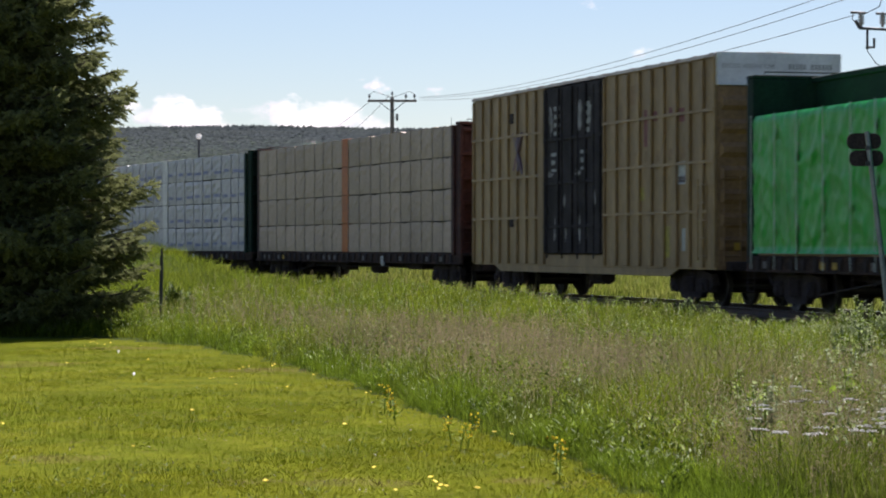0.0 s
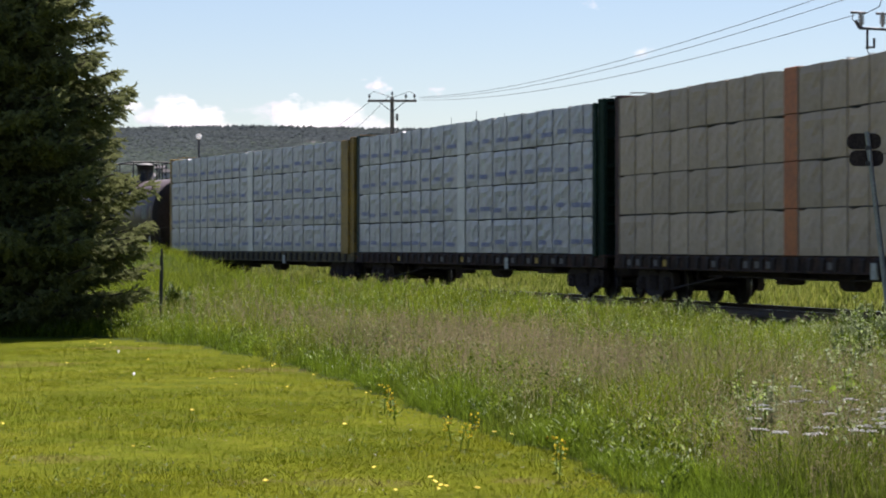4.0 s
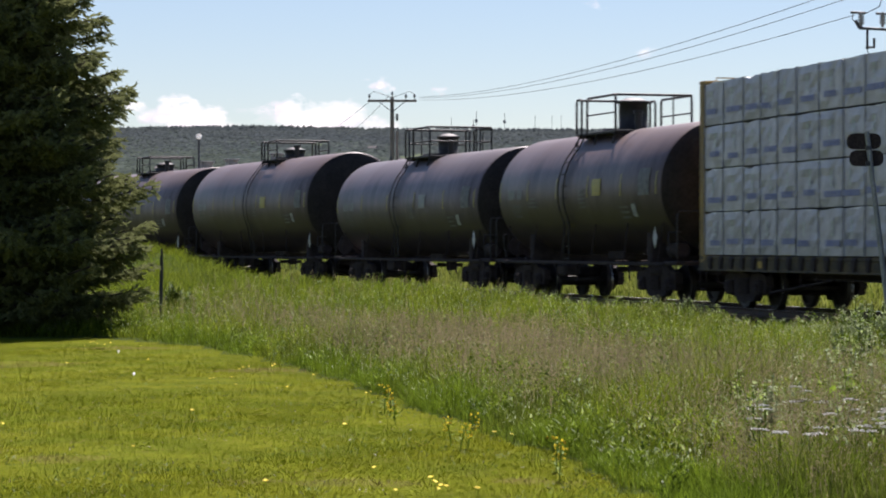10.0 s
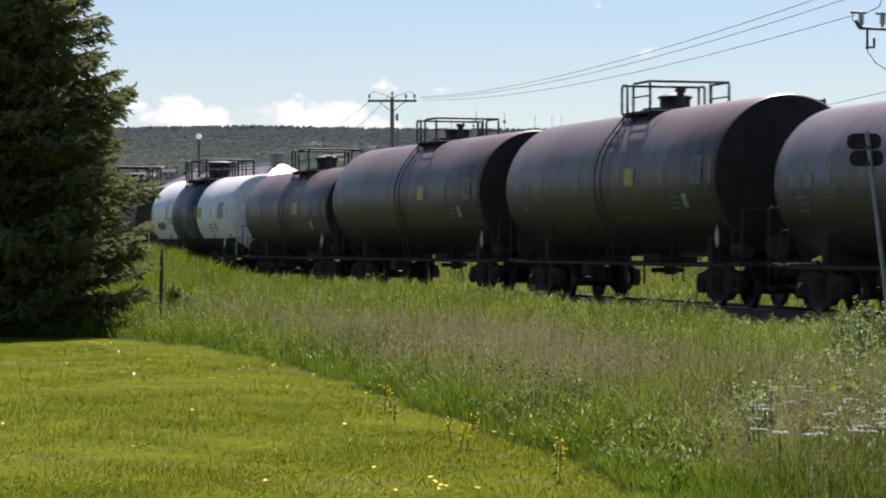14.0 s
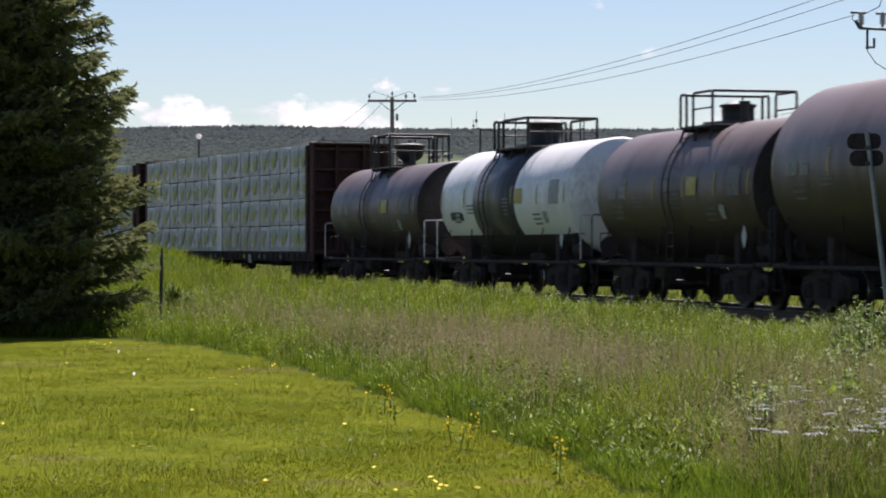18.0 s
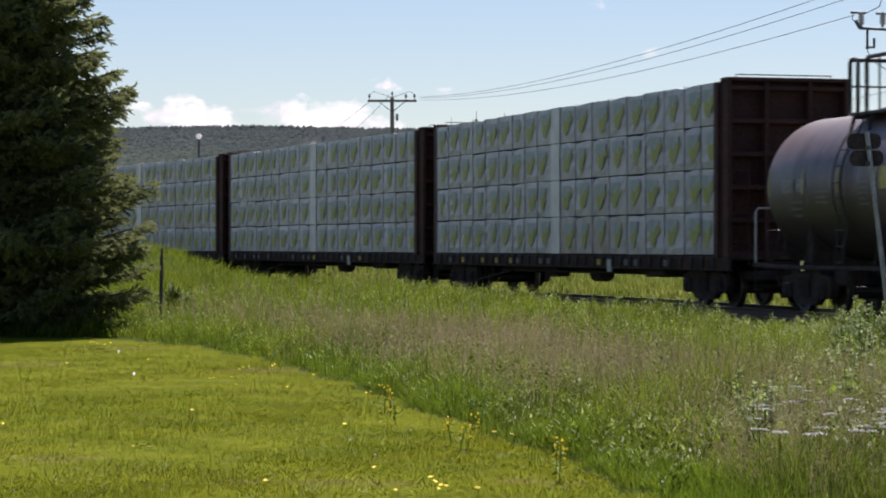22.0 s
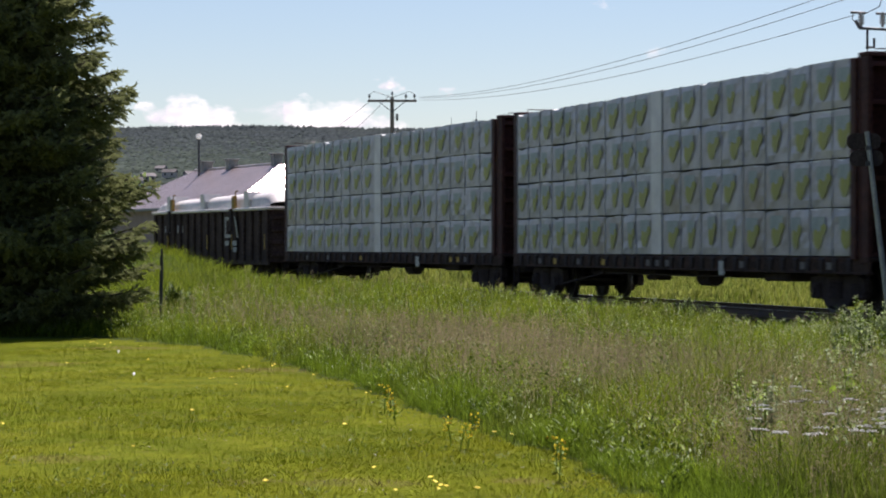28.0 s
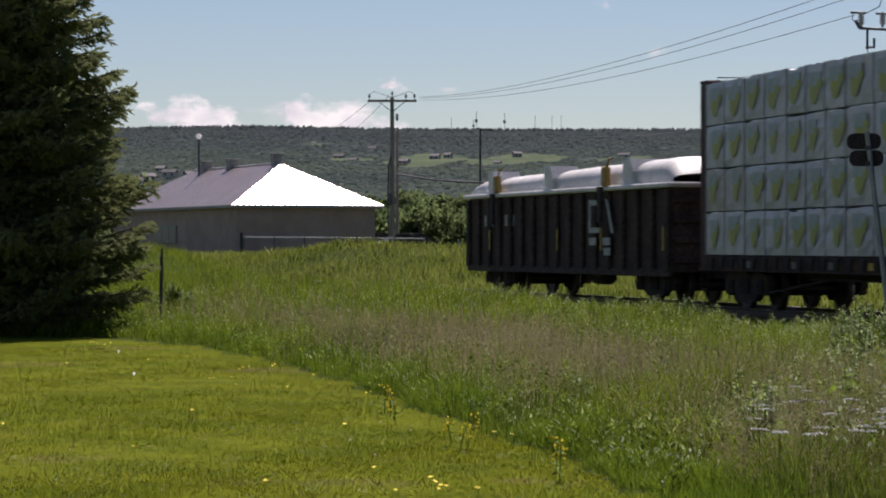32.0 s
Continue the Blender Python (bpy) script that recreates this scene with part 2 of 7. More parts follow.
def along_across(x, y):
    """Nearest place on the track and the distance from it (positive towards the camera)."""
    shp = np.shape(x)
    x, y = np.ravel(x), np.ravel(y)
    s, d = np.empty(len(x)), np.empty(len(x))
    for a in range(0, len(x), 20000):
        dx, dy = x[a:a + 20000, None] - _kx, y[a:a + 20000, None] - _ky
        k = np.argmin(dx * dx + dy * dy, axis=1)
        r = np.arange(len(k))
        s[a:a + 20000] = _sk[k]
        d[a:a + 20000] = dx[r, k] * np.sin(_kh[k]) - dy[r, k] * np.cos(_kh[k])
    return s.reshape(shp), d.reshape(shp)


def ground_z(x, y, sd=None):
    x, y = np.asarray(x, float), np.asarray(y, float)
    s, d = along_across(x, y) if sd is None else sd
    base = -0.25 - 0.1 * np.clip((y - 20) / 30, 0, 1)
    near = np.interp(s, NEAR_S, NEAR_Z)
    far = np.interp(s, FAR_S, FAR_Z)
    ease = lambda a: a * a * (3 - 2 * a)
    z = np.where(d > 5, near + (base - near) * ease(np.clip((d - 5) / 12, 0, 1)), near + (-0.30 - near) * ease(np.clip((5 - d) / 2.4, 0, 1)))
    z = np.where(d < 2.0, -0.30, z)
    zf = -0.30 + (far + 0.30) * ease(np.clip((-d - 3) / 8, 0, 1))
    zf = zf + (0.6 - zf) * ease(np.clip((-d - 16) / 25, 0, 1))
    z = np.where(d < -3, zf, z)
    rise = np.interp(y, [320, 700, 1500, 2600, 3600, 4400, 4550, 4900], [0, 5, 34, 92, 150, 196, 202, 196])
    return z + rise * (1 + 0.028 * np.exp(-((x / np.maximum(y, 1) + 0.078) / 0.045) ** 2))

# ---------------------------------------------------------------- ground
DRIFT = []
rng = np.random.default_rng(7)
M_SOIL = mat("verge_soil", (0.075, 0.10, 0.024), (0.05, 0.068, 0.02), scale=0.35, rough=1.0, bump=0.5, bscale=6, fine=0.35, spec=0.03)
# the mown part of the ground has its own grass colour under the blades
LAWN_Y = [-60, 8, 14, 16.05, 17.05, 18.4, 20.6, 23.6, 26, 28.6, 31.4, 33.8, 36.8, 42, 44.5, 46.8]
LAWN_X = [2.4, 1.8, 1.42, 1.30, 1.215, 1.06, 0.63, 0.08, -0.37, -0.78, -1.27, -1.82, -2.45, -4.0, -5.2, -6.6]


def on_lawn(x, y):
    return (y < 46.2) & (x < np.interp(y, LAWN_Y, LAWN_X) + 0.07 * np.sin(y * 1.7) + 0.05 * np.sin(y * 5.1) + 0.03 * np.sin(y * 13.0))


M_LAWNSOIL = mat("mown_ground", (0.178, 0.195, 0.012), (0.128, 0.152, 0.010), scale=0.9, rough=1.0, bump=0.3, bscale=14, fine=0.2, spec=0.03)
# bluish distance haze is mixed into the hill and meadow colours
M_HILL = mat("hazed_hill_floor", (0.085, 0.105, 0.088), (0.060, 0.078, 0.074), scale=0.006, rough=1.0, fine=0.2, spec=0.0)
M_FIELD = mat("hazed_meadow", (0.128, 0.152, 0.092), (0.095, 0.12, 0.078), scale=0.02, rough=1.0, fine=0.2, spec=0.0)


def patchy(x, y, f, seed):
    """A smooth random field from 0 to 1."""
    a = np.sin(x * f + seed) * np.sin(y * f * 0.7 + 1.7 * seed) + 0.6 * np.sin(x * f * 2.3 - y * f * 1.1 + seed * 3.1) + 0.4 * np.sin(x * f * 4.7 + y * f * 3.3 + seed)
    return np.clip(0.5 + a / 3.2, 0, 1)


rows_y = np.concatenate([np.arange(-60, 10, 5.0), np.arange(10, 50, 0.5), np.arange(50, 150, 1.0), np.geomspace(150, 5200, 70)])
cols = np.linspace(-1, 1, 181)
cols = np.sign(cols) * np.abs(cols) ** 1.6
gx = cols[None, :] * (45 + 0.55 * np.maximum(rows_y, 0))[:, None]
gy = np.repeat(rows_y[:, None], len(cols), 1)
gz = ground_z(gx, gy)
nr, nc = gx.shape
quad = (np.arange(nr - 1)[:, None] * nc + np.arange(nc - 1)[None, :]).ravel()
faces = np.stack([quad, quad + 1, quad + nc + 1, quad + nc], 1).ravel()


def clearing(x, y):
    """Meadows on the hillside."""
    hit = np.zeros(np.shape(x), bool)
    for u, yc, hw, hd in ((765, 2430, 40, 260), (935, 2450, 46, 280), (880, 2290, 36, 200), (735, 2180, 30, 160), (620, 2350, 26, 130), (1130, 2480, 16, 100), (1060, 2400, 22, 70), (560, 3100, 20, 90), (700, 2250, 16, 60)):
        e = ((x - (u - 784) / 4576 * y) / hw) ** 2 + ((y - yc) / hd) ** 2
        hit |= e + 0.6 * patchy(x, y / 4, 0.12, 1) < 1.0
    return hit


corner = np.stack([quad, quad + 1, quad + nc + 1, quad + nc], 1)
qx, qy = gx.ravel()[corner].mean(1), gy.ravel()[corner].mean(1)
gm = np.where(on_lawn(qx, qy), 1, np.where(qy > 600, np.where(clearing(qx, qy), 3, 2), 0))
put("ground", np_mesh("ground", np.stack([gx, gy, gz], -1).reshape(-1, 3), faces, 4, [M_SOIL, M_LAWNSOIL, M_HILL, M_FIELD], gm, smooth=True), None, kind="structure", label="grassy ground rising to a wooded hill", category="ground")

# ---------------------------------------------------------------- track
M_BALLAST = mat("dark_ballast", (0.055, 0.048, 0.043), (0.03, 0.026, 0.024), scale=5, rough=1.0, bump=1.0, bscale=22, fine=0.5, spec=0.08)
M_TIE = mat("creosoted_tie", (0.055, 0.043, 0.034), (0.03, 0.025, 0.02), scale=4, rough=0.9, bump=0.5, rnd=0.3)
M_RAIL = mat("rusty_rail", (0.11, 0.06, 0.04), (0.07, 0.045, 0.035), scale=4, rough=0.7)
ss = np.arange(-60, 110, 1.0)


def ribbon(offs, mats_, name, midx=None):
    """A strip swept along the track; offs: (side, z) points."""
    pts = np.array([[(*[float(v) for v in track(s, a)[:2]], z) for a, z in offs] for s in ss])
    n, k = len(ss), len(offs)
    q = (np.arange(n - 1)[:, None] * k + np.arange(k - 1)[None, :]).ravel()
    fc = np.stack([q, q + k, q + k + 1, q + 1], 1).ravel()
    mi = None if midx is None else np.tile(midx, n - 1)
    return np_mesh(name, pts.reshape(-1, 3), fc, 4, mats_, mi)


put("ballast", ribbon([(-2.3, -0.5), (-1.45, -0.21), (1.45, -0.21), (2.3, -0.5)], [M_BALLAST], "ballast"), None, kind="structure", label="dark ballast bed of the railway line", category="track bed")
for a in (-0.7525, 0.7525):
    put("rail", ribbon([(a - 0.07, -0.18), (a - 0.07, -0.165), (a - 0.012, -0.14), (a - 0.012, -0.045), (a - 0.036, -0.03), (a - 0.036, -0.004), (a - 0.028, 0), (a + 0.028, 0), (a + 0.036, -0.004), (a + 0.036, -0.03), (a + 0.012, -0.045), (a + 0.012, -0.14), (a + 0.07, -0.165), (a + 0.07, -0.18)],
        [M_RAIL, M_TREAD], "rail", [0, 0, 0, 0, 0, 0, 1, 0, 0, 0, 0, 0, 0]), None, kind="structure", label="worn steel rail with a bright polished head", category="rail")
tie_me = Shape().cbox(-0.11, 0.11, -1.3, 1.3, -0.34, -0.182, 0.015).mesh("tie", M_TIE)
for s in np.arange(44, 92, 0.55):
    put("tie", tie_me, None, m=track_pose(s) @ pose(random.uniform(-0.03, 0.03), random.uniform(-0.05, 0.05), random.uniform(-0.01, 0.0), 0, 0, random.uniform(-1.5, 1.5)), label="dark weathered wooden railway tie", category="railway tie", group="railway ties")

# ---------------------------------------------------------------- grass and weeds
M_LAWN = leafy("mown_grass", (0.205, 0.232, 0.010), (0.150, 0.185, 0.008), scale=0.9, through_light=0.12, island=0.18, fine=0.18, spec=0.02)
M_LAWNB = leafy("mown_grass_fresh", (0.172, 0.222, 0.010), (0.132, 0.182, 0.008), scale=0.9, through_light=0.12, island=0.20, fine=0.18, spec=0.02)
M_LAWNDRY = leafy("mown_grass_dry", (0.26, 0.205, 0.085), (0.18, 0.165, 0.05), scale=3.0, through_light=0.05, island=0.25, fine=0.2)
M_LITTER = mat("dead_leaves", (0.06, 0.045, 0.03), (0.035, 0.03, 0.02), rough=0.9, scale=9, island=0.4)
M_PALELITTER = mat("pale_dead_leaves", (0.40, 0.36, 0.30), (0.26, 0.24, 0.20), rough=0.8, scale=9, island=0.3)
M_TALL = leafy("tall_grass", (0.205, 0.265, 0.016), (0.145, 0.195, 0.014), scale=0.5, through_light=0.38, island=0.42)
M_TALLB = leafy("dark_tall_grass", (0.135, 0.175, 0.022), (0.088, 0.122, 0.017), scale=0.5, through_light=0.32, island=0.45)
M_FARG = leafy("ripening_grass", (0.20, 0.225, 0.04), (0.145, 0.175, 0.035), scale=0.4, through_light=0.35, island=0.3)
M_EDGEG = leafy("rank_green_grass", (0.150, 0.225, 0.016), (0.105, 0.165, 0.013), scale=0.5, through_light=0.4, island=0.35)
M_SEED = leafy("dry_seed_heads", (0.225, 0.188, 0.105), (0.165, 0.142, 0.08), scale=0.4, through_light=0.3)
M_WEED = leafy("weed_leaves", (0.120, 0.185, 0.018), (0.065, 0.115, 0.013), scale=2.0, through_light=0.35, spec=0.15, rough=0.6)
# pale colour stands in for bright reflections on shiny leaves and blades
M_GLINT = leafy("painted_glint_leaves", (0.38, 0.44, 0.24), (0.20, 0.27, 0.09), scale=3.0, through_light=0.25, rough=0.55, spec=0.2)
M_DAND = mat("yellow_petals", (0.85, 0.70, 0.02), (0.75, 0.58, 0.02), rough=0.7, scale=20)
M_PUFF = mat("white_petals", (0.75, 0.75, 0.72), (0.6, 0.6, 0.58), rough=0.8, scale=20)


def blades(n, x, y, z, h, w, lean, mats_, name, mid=None, bend=0.35, tilt=0.3, short=False):
    """Lance-shaped blades of two triangles with a bend; short ones are single slivers."""
    az, la = rng.uniform(0, 2 * np.pi, n), rng.uniform(0, 2 * np.pi, n)
    dx, dy = np.cos(az) * w / 2, np.sin(az) * w / 2
    lx, ly = np.cos(la) * lean * h, np.sin(la) * lean * h
    k = 3 if short else 4
    v = np.empty((n, k, 3))
    if short:
        v[:, 0], v[:, 1] = np.stack([x - dx, y - dy, z], 1), np.stack([x + dx, y + dy, z], 1)
        idx = [0, 1, 2]
    else:
        v[:, 0] = np.stack([x, y, z], 1)
        v[:, 1] = np.stack([x + dx + lx * bend, y + dy + ly * bend, z + h * 0.5], 1)
        v[:, 3] = np.stack([x - dx + lx * bend, y - dy + ly * bend, z + h * 0.5], 1)
        idx = [0, 1, 3, 1, 2, 3]
    v[:, 2] = np.stack([x + lx, y + ly, z + h], 1)
    f = ((np.arange(n) * k)[:, None] + np.array(idx)[None]).ravel()
    mi = None if mid is None else np.repeat(mid, len(idx) // 3)
    nv = np.stack([rng.normal(0, tilt, n), rng.normal(0, tilt, n), np.ones(n)], 1)
    nv /= np.linalg.norm(nv, axis=1)[:, None]
    return np_mesh(name, v.reshape(-1, 3), f, 3, mats_, mi, True, np.repeat(nv, k, 0))


def scatter(n, y0, y1, test, power=1.0):
    """Places inside the view's wedge, evenly over the ground, that pass the test."""
    y = np.sqrt(rng.uniform(y0 ** 2, y1 ** 2, n)) if power == 1 else y0 * (y1 / y0) ** rng.uniform(0, 1, n)
    x = rng.uniform(-1, 1, n) * (0.1735 * y + 0.6)
    k = test(x, y)
    return x[k], y[k]


# mown lawn: fresh and paler blades, with thin dry patches
DRY = ((-2.75, 18.9, 0.42, 0.45), (-0.75, 17.0, 0.62, 0.42), (-3.4, 18.0, 0.3, 0.3), (-5.0, 41.2, 1.0, 0.9), (-2.2, 33.5, 0.9, 0.9), (-5.6, 35.0, 0.9, 1.3), (0.55, 17.2, 0.35, 0.3))


def dryness(x, y):
    k = np.zeros(np.shape(x))
    for cx, cy, rx, ry in DRY:
        k = np.maximum(k, 1.15 - np.hypot((x - cx) / rx, (y - cy) / ry))
    return k + 0.7 * patchy(x, y, 5.0, 3) - 0.5


x, y = scatter(900000, 14.5, 47.5, on_lawn, 0)
n = len(x)
z = ground_z(x, y) - 0.004
h = rng.uniform(0.010, 0.030, n) * (0.6 + 0.7 * patchy(x, y, 0.9, 1)) * np.where(rng.uniform(0, 1, n) < 0.03, 1.9, 1)
tone = 0.5 * patchy(x, y, 0.55, 3) + 0.3 * patchy(x, y, 1.7, 5) + 0.2 * patchy(x, y, 6.1, 7) + rng.normal(0, 0.09, n)
edge = np.interp(y, LAWN_Y, LAWN_X) - x
tone = tone - 0.10 * np.exp(-(edge / 0.5) ** 2)
mid_l = np.where(dryness(x, y) + rng.normal(0, 0.16, n) > 0.28, 2, np.where(tone > 0.52, 1, 0))
put("lawn", blades(n, x, y, z, h, rng.uniform(0.003, 0.0055, n) * np.sqrt(y / 20), rng.uniform(0.2, 1.5, n), [M_LAWN, M_LAWNB, M_LAWNDRY], "lawn", mid_l, tilt=0.16, short=True), None, kind="stuff", label="mown yellow-green lawn with scattered dandelions", category="grass")
x, y = scatter(9000, 14.5, 34, on_lawn, 0)
k = (patchy(x, y, 2.3, 27) > 0.58) | (dryness(x, y) > 0.3)
x, y = x[k], y[k]
n = len(x)
put("lawn_litter", blades(n, x, y, ground_z(x, y) + 0.012, rng.uniform(0.008, 0.02, n), rng.uniform(0.004, 0.011, n), rng.uniform(0.6, 2.0, n), [M_LITTER, M_PALELITTER], "lawn_litter", (rng.uniform(0, 1, n) < 0.16).astype(int), tilt=0.4), None, kind="stuff", label="dark and pale bits of dead leaves on the lawn", category="litter")

# tall verge grass on the near side of the track
def near_verge(x, y):
    s, d = along_across(x, y)
    return (~on_lawn(x, y)) & (d > 2.3) & (y < 125) & (d < 60)
def verge_height(x, y, s, d):
    edge = x - np.interp(y, LAWN_Y, LAWN_X)
    ramp = np.where(y < 46, np.clip(0.42 + edge / 1.6, 0.42, 1), 1)
    ramp = np.where((y >= 46) & (y < 50), np.clip(0.5 + (y - 46) / 8, 0.5, 1), ramp)
    return ramp * np.interp(y, [15, 18.5], [0.7, 1.0])


# the verge's uneven top line beside the track, by bearing
CREST_B = [-0.13, -0.122, -0.115, -0.104, -0.0927, -0.081, -0.0675, -0.04, -0.01, 0.02, 0.032, 0.043, 0.056, 0.069, 0.0866, 0.10, 0.108, 0.1127, 0.1194, 0.1346, 0.15, 0.154, 0.19]
CREST_D = [-0.05, -0.004, -0.001, 0.0002, 0.0040, 0.0080, 0.0108, 0.0125, 0.0138, 0.0150, 0.0172, 0.0205, 0.0226, 0.0226, 0.0205, 0.0215, 0.0235, 0.0298, 0.0306, 0.0298, 0.0284, 0.021, 0.018]


def crest_room(x, y, z, n):
    """Height left for the blades under the top line."""
    b = x / y
    drop = np.interp(b, CREST_B, CREST_D) + 0.0026 * np.sin(b * 900) * np.sin(b * 377 + 1) - np.abs(rng.normal(0, 0.0011, n))
    return np.maximum(EYE - drop * y - z, 0.03)


x, y = scatter(790000, 14.6, 118, near_verge, 0)
sd = along_across(x, y)
n = len(x)
z = ground_z(x, y, sd) - 0.02
h = rng.uniform(0.16, 0.64, n) * (0.48 + 0.72 * patchy(x, y, 0.9, 2)) * (0.55 + 0.75 * patchy(x, y, 2.9, 8)) * verge_height(x, y, *sd)
h = np.minimum(h, crest_room(x, y, z, n))
edge = np.where(y < 46, x - np.interp(y, LAWN_Y, LAWN_X), 9)
kind_g = (patchy(x, y, 1.1, 31) * 0.6 + patchy(x, y, 4.3, 14) * 0.4 + rng.normal(0, 0.13, n) > 0.5).astype(int)
kind_g = np.where(patchy(x, y, 0.8, 44) + 0.46 * np.exp(-((edge - 0.2) / 0.6) ** 2) - 0.45 * ((y < 21) & (edge > 0.55)) + rng.normal(0, 0.12, n) > 0.72, 2, kind_g)
lean_g = rng.uniform(0.05, 0.6, n) + np.where(rng.uniform(0, 1, n) < 0.3, rng.uniform(0, 1.1, n), 0)
put("verge_grass", blades(n, x, y, z, h, rng.uniform(0.0035, 0.0085, n) * np.sqrt(y / 22), lean_g, [M_TALL, M_TALLB, M_EDGEG], "verge_grass", kind_g, tilt=0.75), None, kind="stuff", label="tall uncut green verge grass", category="grass")

# far side verge
def far_verge(x, y):
    s, d = along_across(x, y)
    return (d < -2.4) & (d > -70) & (y < 175)
x, y = scatter(190000, 52, 175, far_verge, 1)
sd = along_across(x, y)
n = len(x)
z = ground_z(x, y, sd) - 0.02
h = rng.uniform(0.2, 0.55, n) * (0.5 + 0.8 * patchy(x, y, 0.8, 5)) * np.interp(sd[1], [-22, -12], [0.35, 1.0])
put("far_verge_grass", blades(n, x, y, z, h, rng.uniform(0.03, 0.055, n), rng.uniform(0.05, 0.6, n), [M_FARG, M_TALLB], "far_verge_grass", (patchy(x, y, 0.6, 12) + rng.normal(0, 0.2, n) > 0.66).astype(int)), None, kind="stuff", label="tall bright grass beyond the track", category="grass")

# purple-brown seed heads: a thin stalk with a loose plume of tiny seeds
def seedy(x, y):
    s, d = along_across(x, y)
    edge = x - np.interp(y, LAWN_Y, LAWN_X)
    band = 0.6 * patchy(x, y, 0.5, 9) + 0.3 * patchy(x, y, 1.9, 19) + 0.46 * np.exp(-((edge - 2.0) / 1.4) ** 2) * (y > 22)
    band = band - 0.25 * (d < 9) - 0.5 * (y > 42 + 6 * patchy(x, y, 0.6, 5)) + 0.12 * ((edge > 0.7) & (y < 18)) - 0.16 * ((x / y > 0.05) & (y > 20))
    return near_verge(x, y) & (np.clip((band - 0.27) * 1.5, 0.04, 0.9) > rng.uniform(0, 1, len(x))) & (d > 4.5) & (edge > 0.45)
x, y = scatter(46000, 14.6, 74, seedy, 0)
sd = along_across(x, y)
n = len(x)
z = ground_z(x, y, sd)
h = np.minimum(rng.uniform(0.42, 0.78, n) * verge_height(x, y, *sd), crest_room(x, y, z, n) * 1.1)
lean_a, lean = rng.uniform(0, 2 * np.pi, n), rng.uniform(0.02, 0.22, n)
wd = 0.0022 * np.sqrt(y / 22)
tx, ty = x + np.cos(lean_a) * lean * h, y + np.sin(lean_a) * lean * h
K = 12
v = np.empty((n, 3 + 3 * K, 3))
v[:, 0], v[:, 1], v[:, 2] = np.stack([x - wd, y, z], 1), np.stack([x + wd, y, z], 1), np.stack([tx, ty, z + h], 1)
sz = 0.0042 * np.sqrt(y / 22)
for k in range(K):
    f = 0.66 + 0.34 * k / (K - 1)
    r = 0.044 * (1.15 - (f - 0.66) / 0.34)
    cx, cy, cz = x + (tx - x) * f + rng.normal(0, r, n), y + (ty - y) * f + rng.normal(0, r, n), z + h * f + rng.normal(0, 0.01, n)
    v[:, 3 + 3 * k] = np.stack([cx - sz, cy, cz], 1)
    v[:, 4 + 3 * k] = np.stack([cx + sz, cy, cz], 1)
    v[:, 5 + 3 * k] = np.stack([cx + rng.normal(0, 0.006, n), cy, cz + 3.2 * sz], 1)
nv = np.repeat(np.stack([rng.normal(0, 0.3, n), rng.normal(0, 0.3, n), np.ones(n)], 1), 3 + 3 * K, 0)
put("seed_heads", np_mesh("seed_heads", v.reshape(-1, 3), np.arange(n * (3 + 3 * K)), 3, [M_SEED], None, True, nv / np.linalg.norm(nv, axis=1)[:, None]), None, kind="stuff", label="purple-brown grass seed heads in the verge", category="grass")

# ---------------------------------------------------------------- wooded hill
# aerial haze sits in both wood colours, more of it in M_WOOD
M_WOOD = leafy("hazed_distant_wood", (0.070, 0.087, 0.084), (0.055, 0.070, 0.075), scale=0.004, through_light=0.2, island=0.16, fine=0.1, rough=1.0)
M_WOODMID = leafy("hazed_hillside_wood", (0.082, 0.106, 0.080), (0.054, 0.073, 0.066), scale=0.005, through_light=0.2, island=0.18, fine=0.1, rough=1.0)
M_NEARWOOD = leafy("bushes", (0.185, 0.24, 0.085), (0.115, 0.16, 0.06), scale=0.3, through_light=0.5, island=0.35)


def clumps(x, y, z, rx, hz, name, mats_, k=5, tilt=0.3, mid=None, out=0.0):
    """Leafy crowns: lumpy bells with soft normals, turned outwards by 'out'."""
    n = len(x)
    lv = [(0.0, 1.0), (0.62, 0.62)]
    m = len(lv) * k + 1
    v = np.empty((n, m, 3))
    for j, (a, r) in enumerate(lv):
        for i in range(k):
            t = 2 * np.pi * (i + 0.5 * (j % 2)) / k
            q = rx * r * rng.uniform(0.7, 1.3, n)
            v[:, j * k + i] = np.stack([x + np.cos(t) * q, y + np.sin(t) * q, z + hz * np.clip(a + rng.uniform(-0.12, 0.12, n) * (j > 0), 0, 1.1)], 1)
    v[:, m - 1] = np.stack([x, y, z + hz * rng.uniform(0.95, 1.25, n)], 1)
    idx = []
    for j in range(len(lv) - 1):
        for i in range(k):
            a, b, c, d = j * k + i, j * k + (i + 1) % k, (j + 1) * k + (i + 1) % k, (j + 1) * k + i
            idx += [a, b, c, a, c, d]
    for i in range(k):
        idx += [(len(lv) - 1) * k + i, (len(lv) - 1) * k + (i + 1) % k, m - 1]
    f = ((np.arange(n) * m)[:, None] + np.array(idx)[None]).ravel()
    nv = np.repeat(np.stack([rng.normal(0, tilt, n), rng.normal(-0.2, tilt, n), np.ones(n)], 1), m, 0)
    side = (v - np.stack([x, y, z], 1)[:, None]) * np.array([1, 1, 0])
    nv += (side / (rx[:, None, None] + 1e-6)).reshape(-1, 3) * out
    return np_mesh(name, v.reshape(-1, 3), f, 3, mats_, None if mid is None else np.repeat(mid, len(idx) // 3), True, nv / np.linalg.norm(nv, axis=1)[:, None])


